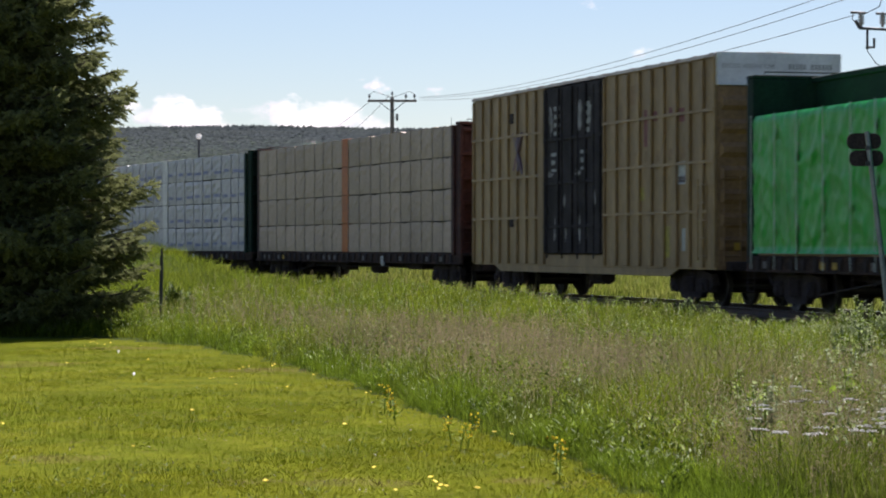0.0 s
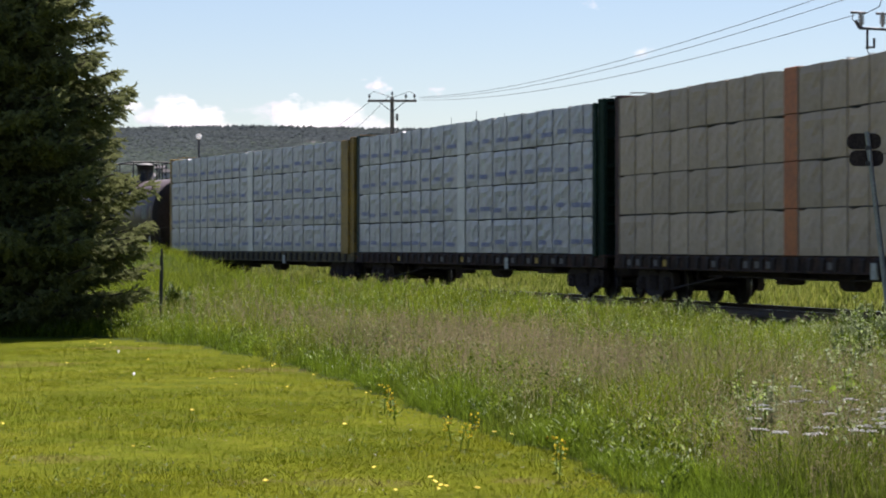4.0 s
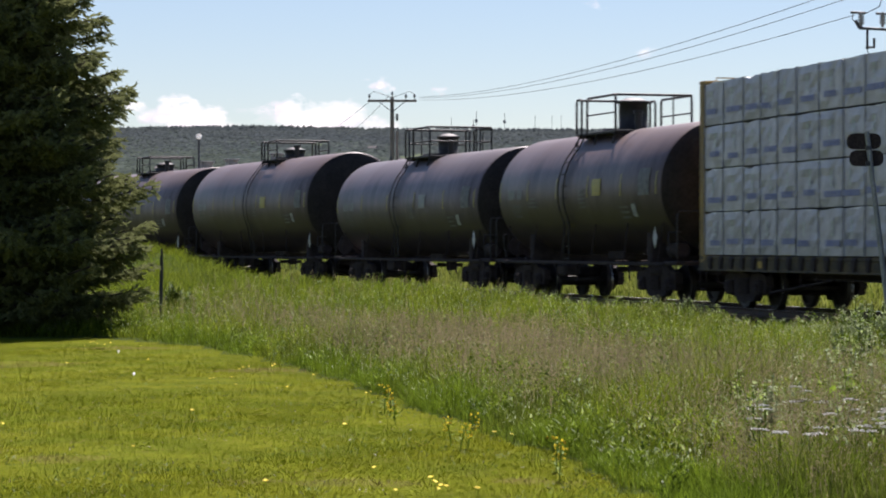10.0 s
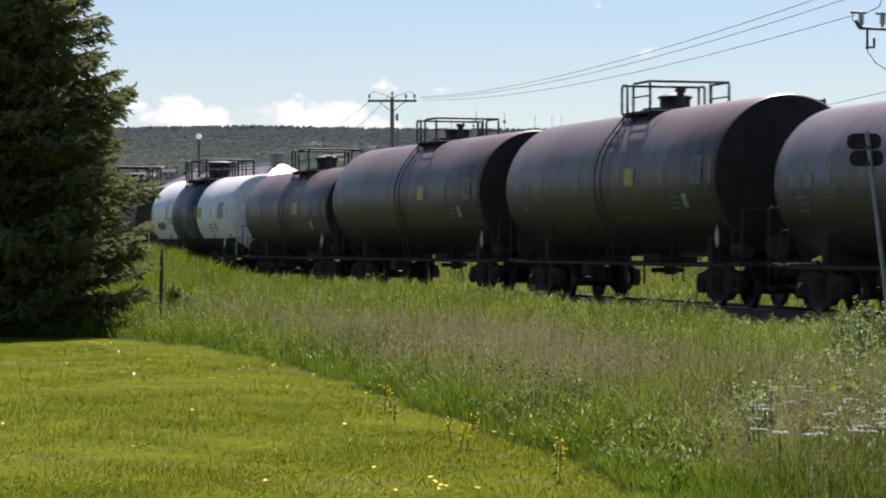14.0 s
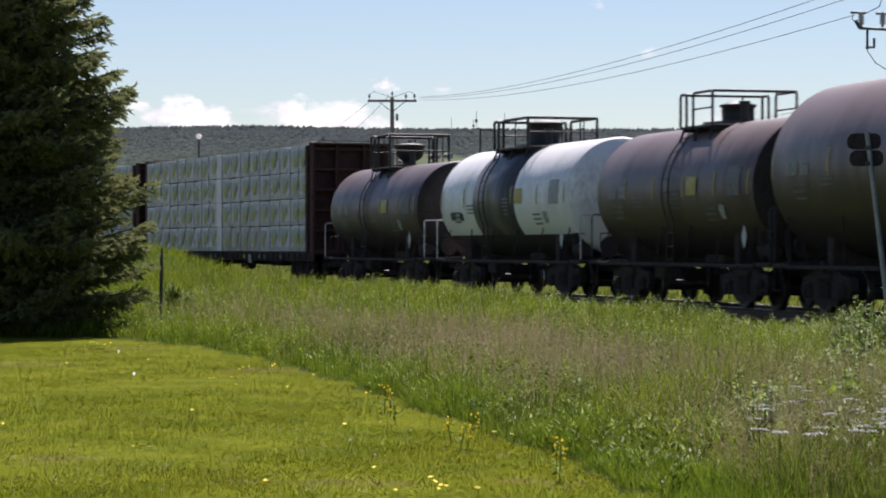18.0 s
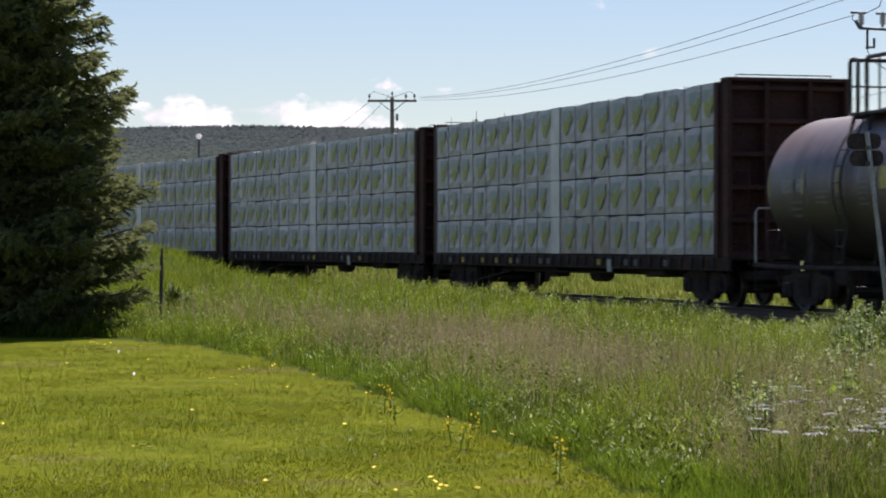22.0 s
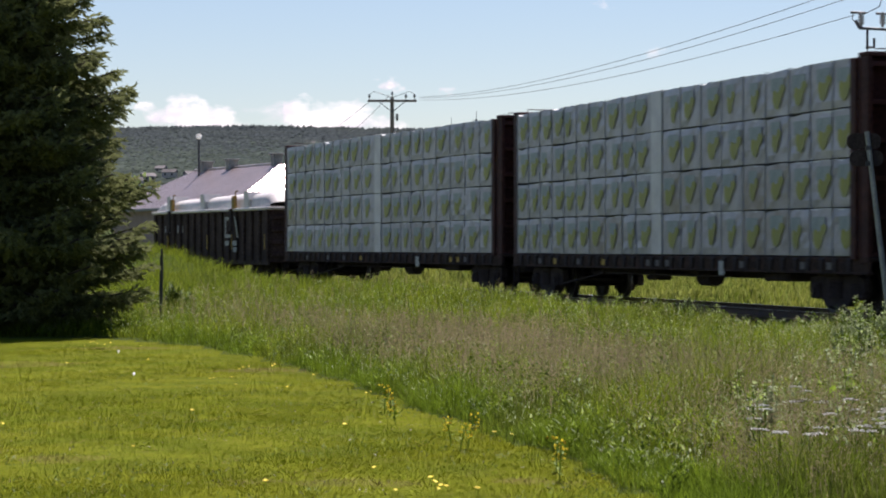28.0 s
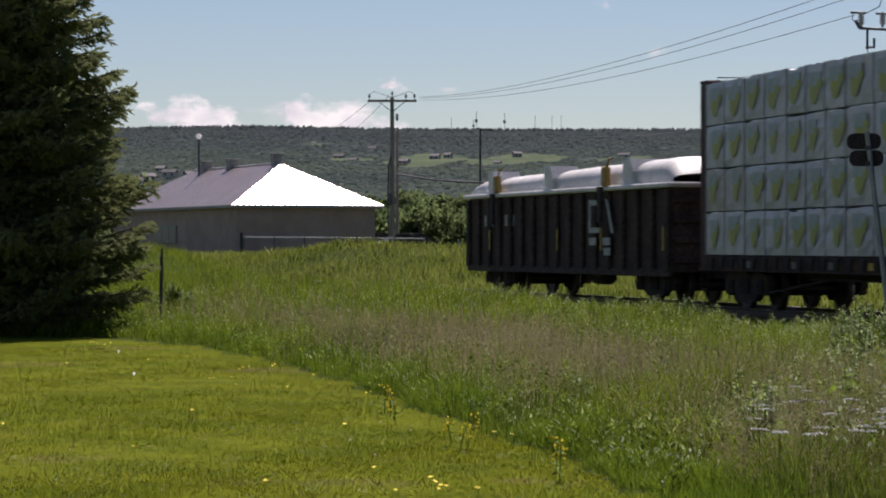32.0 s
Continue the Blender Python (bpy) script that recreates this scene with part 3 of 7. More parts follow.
y = rng.uniform(620 ** 0.5, 4570 ** 0.5, 47000) ** 2
x = rng.uniform(-0.145, 0.125, len(y)) * y
keep = ~clearing(x, y) & ((y > 1500) | (patchy(x, y, 0.02, 4) + rng.normal(0, 0.15, len(y)) > 0.45))
x, y = x[keep], y[keep]
n = len(x)
ridge = y > 4300
rx = rng.uniform(2.6, 5.4, n) * (0.6 + y / 6300) * np.where(ridge, 0.9, 1)
hz = np.where(ridge, rng.uniform(2.0, 7.5, n), rng.uniform(2.4, 7.0, n) * np.interp(y, [600, 2000, 3000, 3800, 4300], [0.4, 0.35, 0.4, 0.55, 0.55]))
# nearer crowns take the greener wood with less haze in its colour
less_haze = (rng.normal(0, 500, n) + y + 900 * (patchy(x, y / 3, 0.006, 2) - 0.5) < 2700).astype(int)
put("hill_woods", clumps(x, y, ground_z(x, y, (np.zeros(n), np.full(n, -60.0))) - 1, rx, hz, "hill_woods", [M_WOOD, M_WOODMID], tilt=0.09, mid=less_haze, out=0.16), None, kind="stuff", label="dark green woods covering a distant hill, bluish haze in their colour", category="woods")

# ---------------------------------------------------------------- clouds: far sheets that drift slowly
def cloud_material(name, shift, half_w, half_h, cover, size, edge):
    m = bpy.data.materials.new(name)
    m.use_nodes = True
    n, l = m.node_tree.nodes, m.node_tree.links
    n.remove(n["Principled BSDF"])
    em, tp, mx = n.new("ShaderNodeEmission"), n.new("ShaderNodeBsdfTransparent"), n.new("ShaderNodeMixShader")
    tc, mp, nz, big = n.new("ShaderNodeTexCoord"), n.new("ShaderNodeMapping"), n.new("ShaderNodeTexNoise"), n.new("ShaderNodeTexNoise")
    mp.inputs["Scale"].default_value, mp.inputs["Location"].default_value = (1, 1, 1.7), (shift, 0, 0)
    l.new(tc.outputs["Object"], mp.inputs[0])
    for t, s, d in ((nz, size, 9), (big, size * 0.6, 3)):
        t.inputs["Scale"].default_value, t.inputs["Detail"].default_value, t.inputs["Roughness"].default_value = s, d, 0.52
        l.new(mp.outputs[0], t.inputs["Vector"])
    # thins out towards an oval rim
    rim = n.new("ShaderNodeVectorMath")
    rim.operation, rim.inputs[1].default_value = "MULTIPLY", (1 / half_w, 0, 1 / half_h)
    ln, fall, add, rmp = n.new("ShaderNodeVectorMath"), n.new("ShaderNodeMapRange"), n.new("ShaderNodeMath"), n.new("ShaderNodeMapRange")
    ln.operation, add.operation = "LENGTH", "ADD"
    l.new(tc.outputs["Object"], rim.inputs[0]), l.new(rim.outputs[0], ln.inputs[0]), l.new(ln.outputs["Value"], fall.inputs["Value"])
    fall.inputs["From Min"].default_value, fall.inputs["From Max"].default_value = 0.15, 1.0
    fall.inputs["To Min"].default_value, fall.inputs["To Max"].default_value = cover, -0.32
    l.new(nz.outputs["Fac"], add.inputs[0]), l.new(fall.outputs[0], add.inputs[1])
    rmp.inputs["From Min"].default_value, rmp.inputs["From Max"].default_value = 0.48, 0.48 + edge
    l.new(add.outputs[0], rmp.inputs["Value"])
    col = n.new("ShaderNodeValToRGB")
    col.color_ramp.elements[0].position, col.color_ramp.elements[1].position = 0.38, 0.62
    col.color_ramp.elements[0].color, col.color_ramp.elements[1].color = (0.70, 0.68, 0.70, 1), (1.0, 0.96, 0.91, 1)
    l.new(big.outputs["Fac"], col.inputs[0]), l.new(col.outputs[0], em.inputs[0])
    em.inputs[1].default_value = 0.86
    l.new(rmp.outputs[0], mx.inputs[0]), l.new(tp.outputs[0], mx.inputs[1]), l.new(em.outputs[0], mx.inputs[2])
    l.new(mx.outputs[0], n["Material Output"].inputs["Surface"])
    return m


def cloud(u, v, hw, hh, shift, cover, size, edge, drift, label):
    y = 4800.0
    x, z = (u - 784) / 4576 * y, EYE + (436 - v) / 4576 * y
    hw, hh = hw / 4576 * y, hh / 4576 * y
    sh = Shape()
    sh.add([(-hw, 0, -hh), (hw, 0, -hh), (hw, 0, hh), (-hw, 0, hh)], [(0, 1, 2, 3)])
    ob = put("backdrop", sh, cloud_material("cloud", shift, hw, hh, cover, size, edge), m=pose(x, y, z), kind="structure", label=label, category="cloud")
    ob.visible_shadow = False
    DRIFT.append((ob, [(0.0, pose(x, y, z)), (16.0, pose(x + drift / 2, y, z)), (32.0, pose(x + drift, y, z))]))


cloud(318, 206, 160, 66, 300, 0.24, 0.016, 0.17, 28, "bright cumulus cloud low over the hill")
cloud(560, 210, 220, 66, 950, 0.24, 0.015, 0.19, 24, "bright cumulus cloud low over the hill")
cloud(665, 152, 42, 28, 140, 0.18, 0.03, 0.22, 32, "small white cloud")
cloud(770, 165, 40, 26, 410, 0.02, 0.03, 0.2, 26, "thin white cloud wisp")
cloud(1140, 98, 80, 30, 77, -0.02, 0.024, 0.4, 30, "thin white cloud wisp")
cloud(1040, 12, 60, 22, 505, -0.02, 0.026, 0.35, 26, "thin white cloud wisp")
cloud(1290, 208, 90, 30, 611, 0.12, 0.02, 0.25, 18, "thin white cloud wisp")

# ---------------------------------------------------------------- house with a metal hip roof
M_METALROOF = mat("pale_metal_roof", (0.57, 0.45, 0.42), (0.50, 0.40, 0.37), scale=0.6, rough=0.34, metal=0.55, fine=0.05)
M_WALL = mat("pale_siding", (0.36, 0.268, 0.228), (0.29, 0.215, 0.185), scale=0.8, rough=0.8, fine=0.08)
M_GLASS = mat("dark_glass", (0.02, 0.022, 0.025), rough=0.6, spec=0.1)
M_PANE = mat("dusty_pane", (0.16, 0.13, 0.115), (0.12, 0.10, 0.09), rough=0.4, spec=0.3)
M_IRON = mat("grey_iron", (0.10, 0.10, 0.11), (0.07, 0.07, 0.075), scale=5, rough=0.55, metal=0.3)
M_TRIM = mat("grey_trim", (0.30, 0.30, 0.29), (0.24, 0.24, 0.23), rough=0.7)


def at_pixel(u, v, y):
    return ((u - 784) / 4576 * y, y, EYE + (436 - v) / 4576 * y)


HY, TH = 165.0, math.radians(23.7)
hx = at_pixel(410, 362, HY)[0]
house = thing("house", "low pale house with a bright metal hip roof", "house", m=pose(hx, HY, 0, 0, 0, 23.7))
W, L, ZE, ZR = 10.53, 28.7, 3.97, 6.80     # local x along the short end wall, y along the long wall
sh = Shape()
sh.cbox(0.45, W - 0.45, 0.45, L - 0.45, 0.3, ZE - 0.03, 0.02)
wall = put("wall", sh, M_WALL, house)
board = Shape().box(0.43, W - 0.43, 0.435, 0.45, 0, 0.02).mesh("siding_board", M_WALL)
for k in range(11):
    put("siding_board", board, None, wall, pose(0, 0, 0.7 + k * 0.3))
h = W / 2
cor = [(0, 0, ZE), (W, 0, ZE), (W, L, ZE), (0, L, ZE), (h, h, ZR), (h, L - h, ZR)]
low = [(x, y, z - 0.14) for x, y, z in cor[:4]]
sh = Shape()
sh.add(cor + low, [(0, 1, 4), (1, 2, 5, 4), (2, 3, 5), (3, 0, 4, 5), (0, 6, 7, 1), (1, 7, 8, 2), (2, 8, 9, 3), (3, 9, 6, 0), (9, 8, 7, 6)])
roof = put("roof", sh, M_METALROOF, house, label="bright corrugated metal hip roof")
up = Vector((0, h, ZR - ZE)).normalized()
for i in range(1, 26):
    x = W * i / 26
    run = min(x, W - x)
    k = run / h
    sh = Shape()
    a, b = Vector((x, -0.05, ZE - 0.02)), Vector((x, run, ZE + (ZR - ZE) * k))
    sh.rod(a + Vector((0, 0, 0.01)), b + Vector((0, 0, 0.01)), 0.045, 6)
    put("roof_rib", sh, M_METALROOF, roof)
for i in range(1, 40):
    y = (L - 0.2) * i / 40
    run = min(y, L - y, h)
    sh = Shape()
    sh.rod((-0.02, y, ZE), (run, y, ZE + (ZR - ZE) * run / h + 0.01), 0.02, 5)
    put("roof_rib", sh, M_METALROOF, roof)
sh = Shape()
sh.rod((h, h, ZR + 0.02), (h, L - h, ZR + 0.02), 0.09, 8)
put("ridge_cap", sh, M_METALROOF, roof)
for y, hh, w in ((h + 0.8, 0.72, 0.3), (h + 10.0, 0.62, 0.34), (h + 15.6, 0.62, 0.36)):
    sh = Shape()
    sh.cbox(h - w, h + w, y - w, y + w, ZR - 0.5, ZR + hh - 0.12, 0.02)
    sh.cbox(h - w - 0.12, h + w + 0.12, y - w - 0.12, y + w + 0.12, ZR + hh - 0.12, ZR + hh, 0.02)
    put("roof_vent", sh, M_TRIM, roof)
for y0, w, z0, z1 in ((12.7, 4.8, 1.5, 2.7),):
    sh = Shape()
    sh.cbox(0.36, 0.44, y0, y0 + w, z0, z1, 0.02)
    wd = put("window", sh, M_TRIM, house)
    for k in range(3):
        sh = Shape()
        sh.box(0.345, 0.355, y0 + 0.08 + k * (w - 0.1) / 3, y0 + (k + 1) * (w - 0.1) / 3, z0 + 0.1, z1 - 0.1)
        put("pane", sh, M_PANE, wd)
sh = Shape()
sh.cbox(-0.02, W + 0.02, -0.03, 0.02, ZE - 0.20, ZE - 0.02, 0.01)
sh.cbox(-0.03, 0.02, 0.03, L, ZE - 0.20, ZE - 0.02, 0.01)
put("fascia", sh, M_TRIM, house)

# ---------------------------------------------------------------- poles and wires
M_POLE = mat("weathered_pole_wood", (0.30, 0.245, 0.215), (0.20, 0.165, 0.145), scale=2, rough=0.9, bump=0.3, stretch=(4, 4, 0.3))
M_WIRE = mat("wire", (0.16, 0.16, 0.17), rough=0.5, metal=0.4)
M_CABLE = mat("black_cable", (0.03, 0.028, 0.03), rough=0.7)
M_PORC = mat("porcelain", (0.35, 0.33, 0.32), rough=0.25)


def utility_pole(u, y, v_top, arm_v, arm_half, name_label):
    x, _, zt = at_pixel(u, v_top, y)
    zg = float(ground_z(x, y))
    p = thing("utility_pole", name_label, "utility pole", "poles", m=pose(x, y, zg))
    H = zt - zg
    sh = Shape()
    sh.rod((0, 0, -0.3), (0, 0, H), 0.17, 14, 0.11)
    put("pole", sh, M_POLE, p)
    za = at_pixel(u, arm_v, y)[2] - zg
    sh = Shape()
    sh.cbox(-arm_half, arm_half, -0.17, -0.06, za - 0.07, za + 0.07, 0.015)
    arm = put("crossarm", sh, M_POLE, p)
    for sx in (-1, 1):
        sh = Shape()
        sh.rod((sx * 0.75, -0.1, za - 0.05), (0, -0.12, za - 0.65), 0.02, 6)
        put("brace", sh, M_IRON, p)
    for x0 in (-arm_half + 0.1, 0.0, arm_half - 0.12, arm_half - 0.62):
        sh = Shape()
        zz = za + 0.07 if x0 else H
        sh.lathe([(zz, 0.02), (zz + 0.12, 0.025), (zz + 0.14, 0.07), (zz + 0.2, 0.08), (zz + 0.24, 0.05), (zz + 0.30, 0.06), (zz + 0.33, 0.01)], 10, axis="z")
        put("insulator", sh, M_PORC, arm, pose(x0, -0.1 if x0 else 0, 0))
    sh = Shape()
    for s in (-1, 1):
        sh.pipe([(s * (arm_half - 0.1), -0.1, za + 0.35), (s * arm_half * 0.75, -0.1, za + 0.55), (s * arm_half * 0.4, -0.1, za + 0.4), (0, 0, za + 0.2)], 0.014, 5)
    put("jumper_wire", sh, M_WIRE, p)
    sh = Shape()
    sh.cbox(0.22, 0.36, -0.2, -0.06, za - 1.15, za - 0.75, 0.02)
    sh.rod((0, 0, za - 0.95), (0.25, -0.1, za - 0.95), 0.02, 6)
    put("fuse_cutout", sh, M_IRON, p)
    return p, zg


PY = 150.0
p1, zg1 = utility_pole(694, PY, 172, 179, 1.42, "weathered wooden utility pole with one crossarm")
sh = Shape()
sh.cbox(-0.24, 0.02, -0.36, -0.12, 3.1, 3.75, 0.04)
sh.pipe([(-0.2, -0.18, 0.2), (-0.24, -0.2, 3.0), (-0.2, -0.2, 5.4), (-0.05, -0.15, 5.9)], 0.05, 6)
put("conduit", sh, M_IRON, p1)

# the nearer pole's head with its fittings, at the edge of the view
NY = 62.0
nx, _, nzt = at_pixel(1588, -40, NY)
p2 = thing("utility_pole", "wooden utility pole with fused cutouts on steel brackets", "utility pole", "poles", m=pose(nx, NY, float(ground_z(nx, NY))))
zb2 = float(ground_z(nx, NY))
sh = Shape()
sh.rod((0, 0, -0.3), (0, 0, nzt - zb2), 0.17, 14, 0.12)
put("pole", sh, M_POLE, p2)


def near_fit(u, v):
    q = at_pixel(u, v, NY)
    return Vector((q[0] - nx, 0, q[2] - zb2))


sh = Shape()
sh.rod(near_fit(1521, 50), near_fit(1600, 54), 0.035, 8)
sh.rod(near_fit(1521, 50), near_fit(1514, 36), 0.04, 8)
sh.rod(near_fit(1505, 22), near_fit(1532, 23), 0.03, 8)
sh.rod(near_fit(1550, 24), near_fit(1580, 26), 0.03, 8)
put("bracket_arm", sh, M_IRON, p2)
for u in (1524, 1562):
    sh = Shape()
    a, b = near_fit(u, 48), near_fit(u, 22)
    for k in range(4):
        c = a + (b - a) * (0.2 + 0.2 * k)
        sh.rod(c, c + Vector((0, 0, 0.05)), 0.075, 10)
    sh.rod(a, b, 0.035, 8)
    put("insulator", sh, M_PORC, p2)
sh = Shape()
sh.rod(near_fit(1535, 52), near_fit(1535, 88), 0.03, 7)
sh.pipe([near_fit(1532, 84), near_fit(1547, 84), near_fit(1547, 68)], 0.035, 7)
put("arrester", sh, M_IRON, p2)
sh = Shape()
sh.pipe([near_fit(1532, 24), near_fit(1556, 12), near_fit(1562, -6)], 0.012, 5)
sh.pipe([near_fit(1510, 24), near_fit(1508, 34), near_fit(1514, 40)], 0.012, 5)
sh.pipe([near_fit(1536, 54), near_fit(1535, 90), near_fit(1550, 112), near_fit(1570, 124)], 0.012, 5)
put("jumper_wire", sh, M_WIRE, p2)


def wire(name, a, b, sag, r, label, n=24, m=None):
    sh = Shape()
    a, b = Vector(a), Vector(b)
    pts = []
    for i in range(n + 1):
        t = i / n
        q = a + (b - a) * t
        q.z -= sag * 4 * t * (1 - t)
        pts.append(q)
    sh.pipe(pts, r, 5)
    return put(name, sh, m or M_WIRE, label=label, category="power line", group="overhead wires")


for (u0, v0), (u1, v1), sg in (((742, 172), (1452, -4), 0.55), ((742, 174), (1505, -4), 0.6), ((742, 177), (1512, 27), 0.6)):
    wire("overhead_wire", at_pixel(u0, v0, PY), at_pixel(u1, v1, NY + 3), sg, 0.010, "thin overhead power line")
for (u0, v0), (u1, v1) in (((658, 176), (560, 240)), ((690, 168), (600, 245))):
    wire("overhead_wire", at_pixel(u0, v0, PY), at_pixel(u1, v1, 330), 0.4, 0.016, "thin overhead power line")
wire("overhead_wire", at_pixel(1010, 242, 230), at_pixel(1700, 130, 95), 0.8, 0.014, "thin overhead power line")
wire("overhead_cable", at_pixel(702, 308, 180), at_pixel(1300, 262, 110), 1.0, 0.06, "thick bundled cable slung between poles", m=M_CABLE)
wire("overhead_cable", at_pixel(702, 300, 182), at_pixel(1300, 268, 112), 1.2, 0.03, "thick bundled cable slung between poles", m=M_CABLE)


M_GLOBE = leafy("opal_globe", (0.92, 0.92, 0.9), (0.88, 0.88, 0.86), through_light=0.6)


def lamp_post(u, v_top, y, kind):
    x, _, zt = at_pixel(u, v_top, y)
    zg = float(ground_z(x, y))
    p = thing("street_lamp", "dark lamp post with a white globe" if kind == "globe" else "dark lamp post with a flat arm head", "street lamp", m=pose(x, y, zg))
    H = zt - zg
    sh = Shape()
    sh.rod((0, 0, -0.2), (0, 0, H - (0.3 if kind == "globe" else 0)), 0.10, 10, 0.075)
    put("post", sh, M_IRON, p)
    sh = Shape()
    if kind == "globe":
        prof = [(H - 0.34, 0.06)] + [(H - 0.16 - 0.21 * math.cos(math.pi * k / 8), max(0.22 * math.sin(math.pi * k / 8), 0.01)) for k in range(1, 9)]
        sh.lathe(prof, 14, axis="z")
        put("globe", sh, M_GLOBE, p, label="white globe")
    else:
        sh.cbox(0.0, 0.85, -0.12, 0.12, H - 0.16, H - 0.04, 0.03)
        put("lamp_head", sh, M_IRON, p)
    return p


lamp_post(352, 238, 185, "globe")
lamp_post(850, 227, 170, "arm")
lamp_post(1459, 175, 120, "arm").rotation_euler = (0, 0, math.pi)
sh = Shape()
x, y, z = at_pixel(703, 232, 190)
zg = float(ground_z(x, y))
far_pole = thing("utility_pole", "slim weathered wooden pole with a short arm", "utility pole", "poles", m=pose(x, y, zg))
sh.rod((0, 0, -0.3), (0, 0, z - zg), 0.12, 10, 0.09)
put("pole", sh, M_POLE, far_pole)
sh = Shape()
sh.cbox(-0.1, 0.75, -0.14, -0.05, z - zg - 2.55, z - zg - 2.42, 0.01)
put("crossarm", sh, M_POLE, far_pole)

# antenna masts on the ridge
M_MAST = mat("mast_steel", (0.30, 0.29, 0.30), rough=0.6)
for u, vt, wdt in ((799, 209, 1.0), (838, 213, 4.5), (843, 197, 1.6), (893, 200, 1.8), (947, 205, 1.0), (977, 205, 0.8), (993, 206, 0.6)):
    x, y, zt = at_pixel(u, vt, 4500)
    zg = at_pixel(u, 234, 4500)[2]
    mst = thing("antenna_mast", "slim lattice radio mast on the ridge", "radio mast", "masts on the ridge", m=pose(x, y, zg))
    sh = Shape()
    for ax, ay in ((-0.4, -0.4), (0.4, -0.4), (0, 0.5)):
        sh.rod((ax * wdt, ay * wdt, 0), (ax * 0.5, ay * 0.5, zt - zg), 0.18, 4)
    k = 2.0
    while k < zt - zg:
        sh.rod((-0.35 * wdt, 0, k), (0.35 * wdt, 0, k + 1.5), 0.14, 4)
        k += 2.5
    put("lattice", sh, M_MAST, mst)
    if wdt > 1.2:
        sh = Shape()
        sh.cbox(-2.2, 2.2, -0.8, 0.8, (zt - zg) * 0.45, (zt - zg) * 0.62, 0.2)
        put("antenna_panel", sh, M_MAST, mst)

# houses scattered on the hillside
M_FARROOF = mat("far_roof", (0.20, 0.18, 0.175), (0.12, 0.11, 0.11), rough=0.8, rnd=0.5, scale=0.1, spec=0.15)
M_FARWALL = mat("far_wall", (0.42, 0.39, 0.37), (0.33, 0.31, 0.30), rough=0.8, rnd=0.3, scale=0.1)
far_rng = random.Random(4)
for u, v, y, w in ((600, 276, 2400, 10), (625, 283, 2300, 8), (550, 253, 3200, 10), (770, 276, 2400, 9), (793, 274, 2450, 7), (300, 305, 1700, 9), (262, 312, 1600, 8), (240, 320, 1500, 8), (915, 272, 2500, 8), (1105, 274, 2500, 11), (1130, 290, 2100, 8), (880, 288, 2200, 6), (660, 262, 2900, 9), (715, 285, 2200, 9), (285, 298, 1900, 7), (335, 308, 1700, 6)):
    x, _, z = at_pixel(u, v, y)
    zg = float(ground_z(x, y)) - 1
    hs = thing("far_house", "small pale house on the wooded hillside", "house", "houses on the hill", m=pose(x, y, min(zg, z - 3), 0, 0, far_rng.uniform(-30, 30)))
    hh = max(z - min(zg, z - 3), 3.0)
    sh = Shape()
    sh.cbox(-w / 2, w / 2, -3.5, 3.5, 0, hh, 0.1)
    put("wall", sh, M_FARWALL, hs)
    sh = Shape()
    sh.add([(-w / 2 - 0.4, -4, hh), (w / 2 + 0.4, -4, hh), (w / 2 + 0.4, 4, hh), (-w / 2 - 0.4, 4, hh), (-w / 2 - 0.4, 0, hh + 2), (w / 2 + 0.4, 0, hh + 2)], [(0, 1, 5, 4), (2, 3, 4, 5), (0, 4, 3), (1, 2, 5), (3, 2, 1, 0)])
    put("roof", sh, M_FARROOF, hs)
    for k in (-1, 1):
        sh = Shape()
        sh.box(k * w / 4 - 0.6, k * w / 4 + 0.6, -3.56, -3.51, hh - 2.2, hh - 0.8)
        put("window", sh, M_GLASS, hs)

# ---------------------------------------------------------------- fence rail and parked vehicle by the house
fx0, fx1 = at_pixel(432, 0, 145)[0], at_pixel(752, 0, 145)[0]
fence = thing("chain_link_fence", "grey steel fence with a pale top rail", "fence", m=pose(0, 145, 0))
ft = at_pixel(500, 420, 145)[2]
sh = Shape()
sh.rod((fx0, 0, ft), (fx1, 0, ft - 0.08), 0.035, 8)
put("top_rail", sh, M_PLATE, fence)
put("end_post", Shape().rod((fx0 - 0.15, 0, -0.2), (fx0 - 0.15, 0, ft + 0.25), 0.09, 10), M_CABLE, fence, label="black end post")
for i in range(7):
    x = fx0 + (fx1 - fx0) * i / 6
    sh = Shape()
    sh.rod((x, 0, -0.2), (x, 0, ft + 0.05), 0.04, 8)
    put("post", sh, M_IRON, fence)


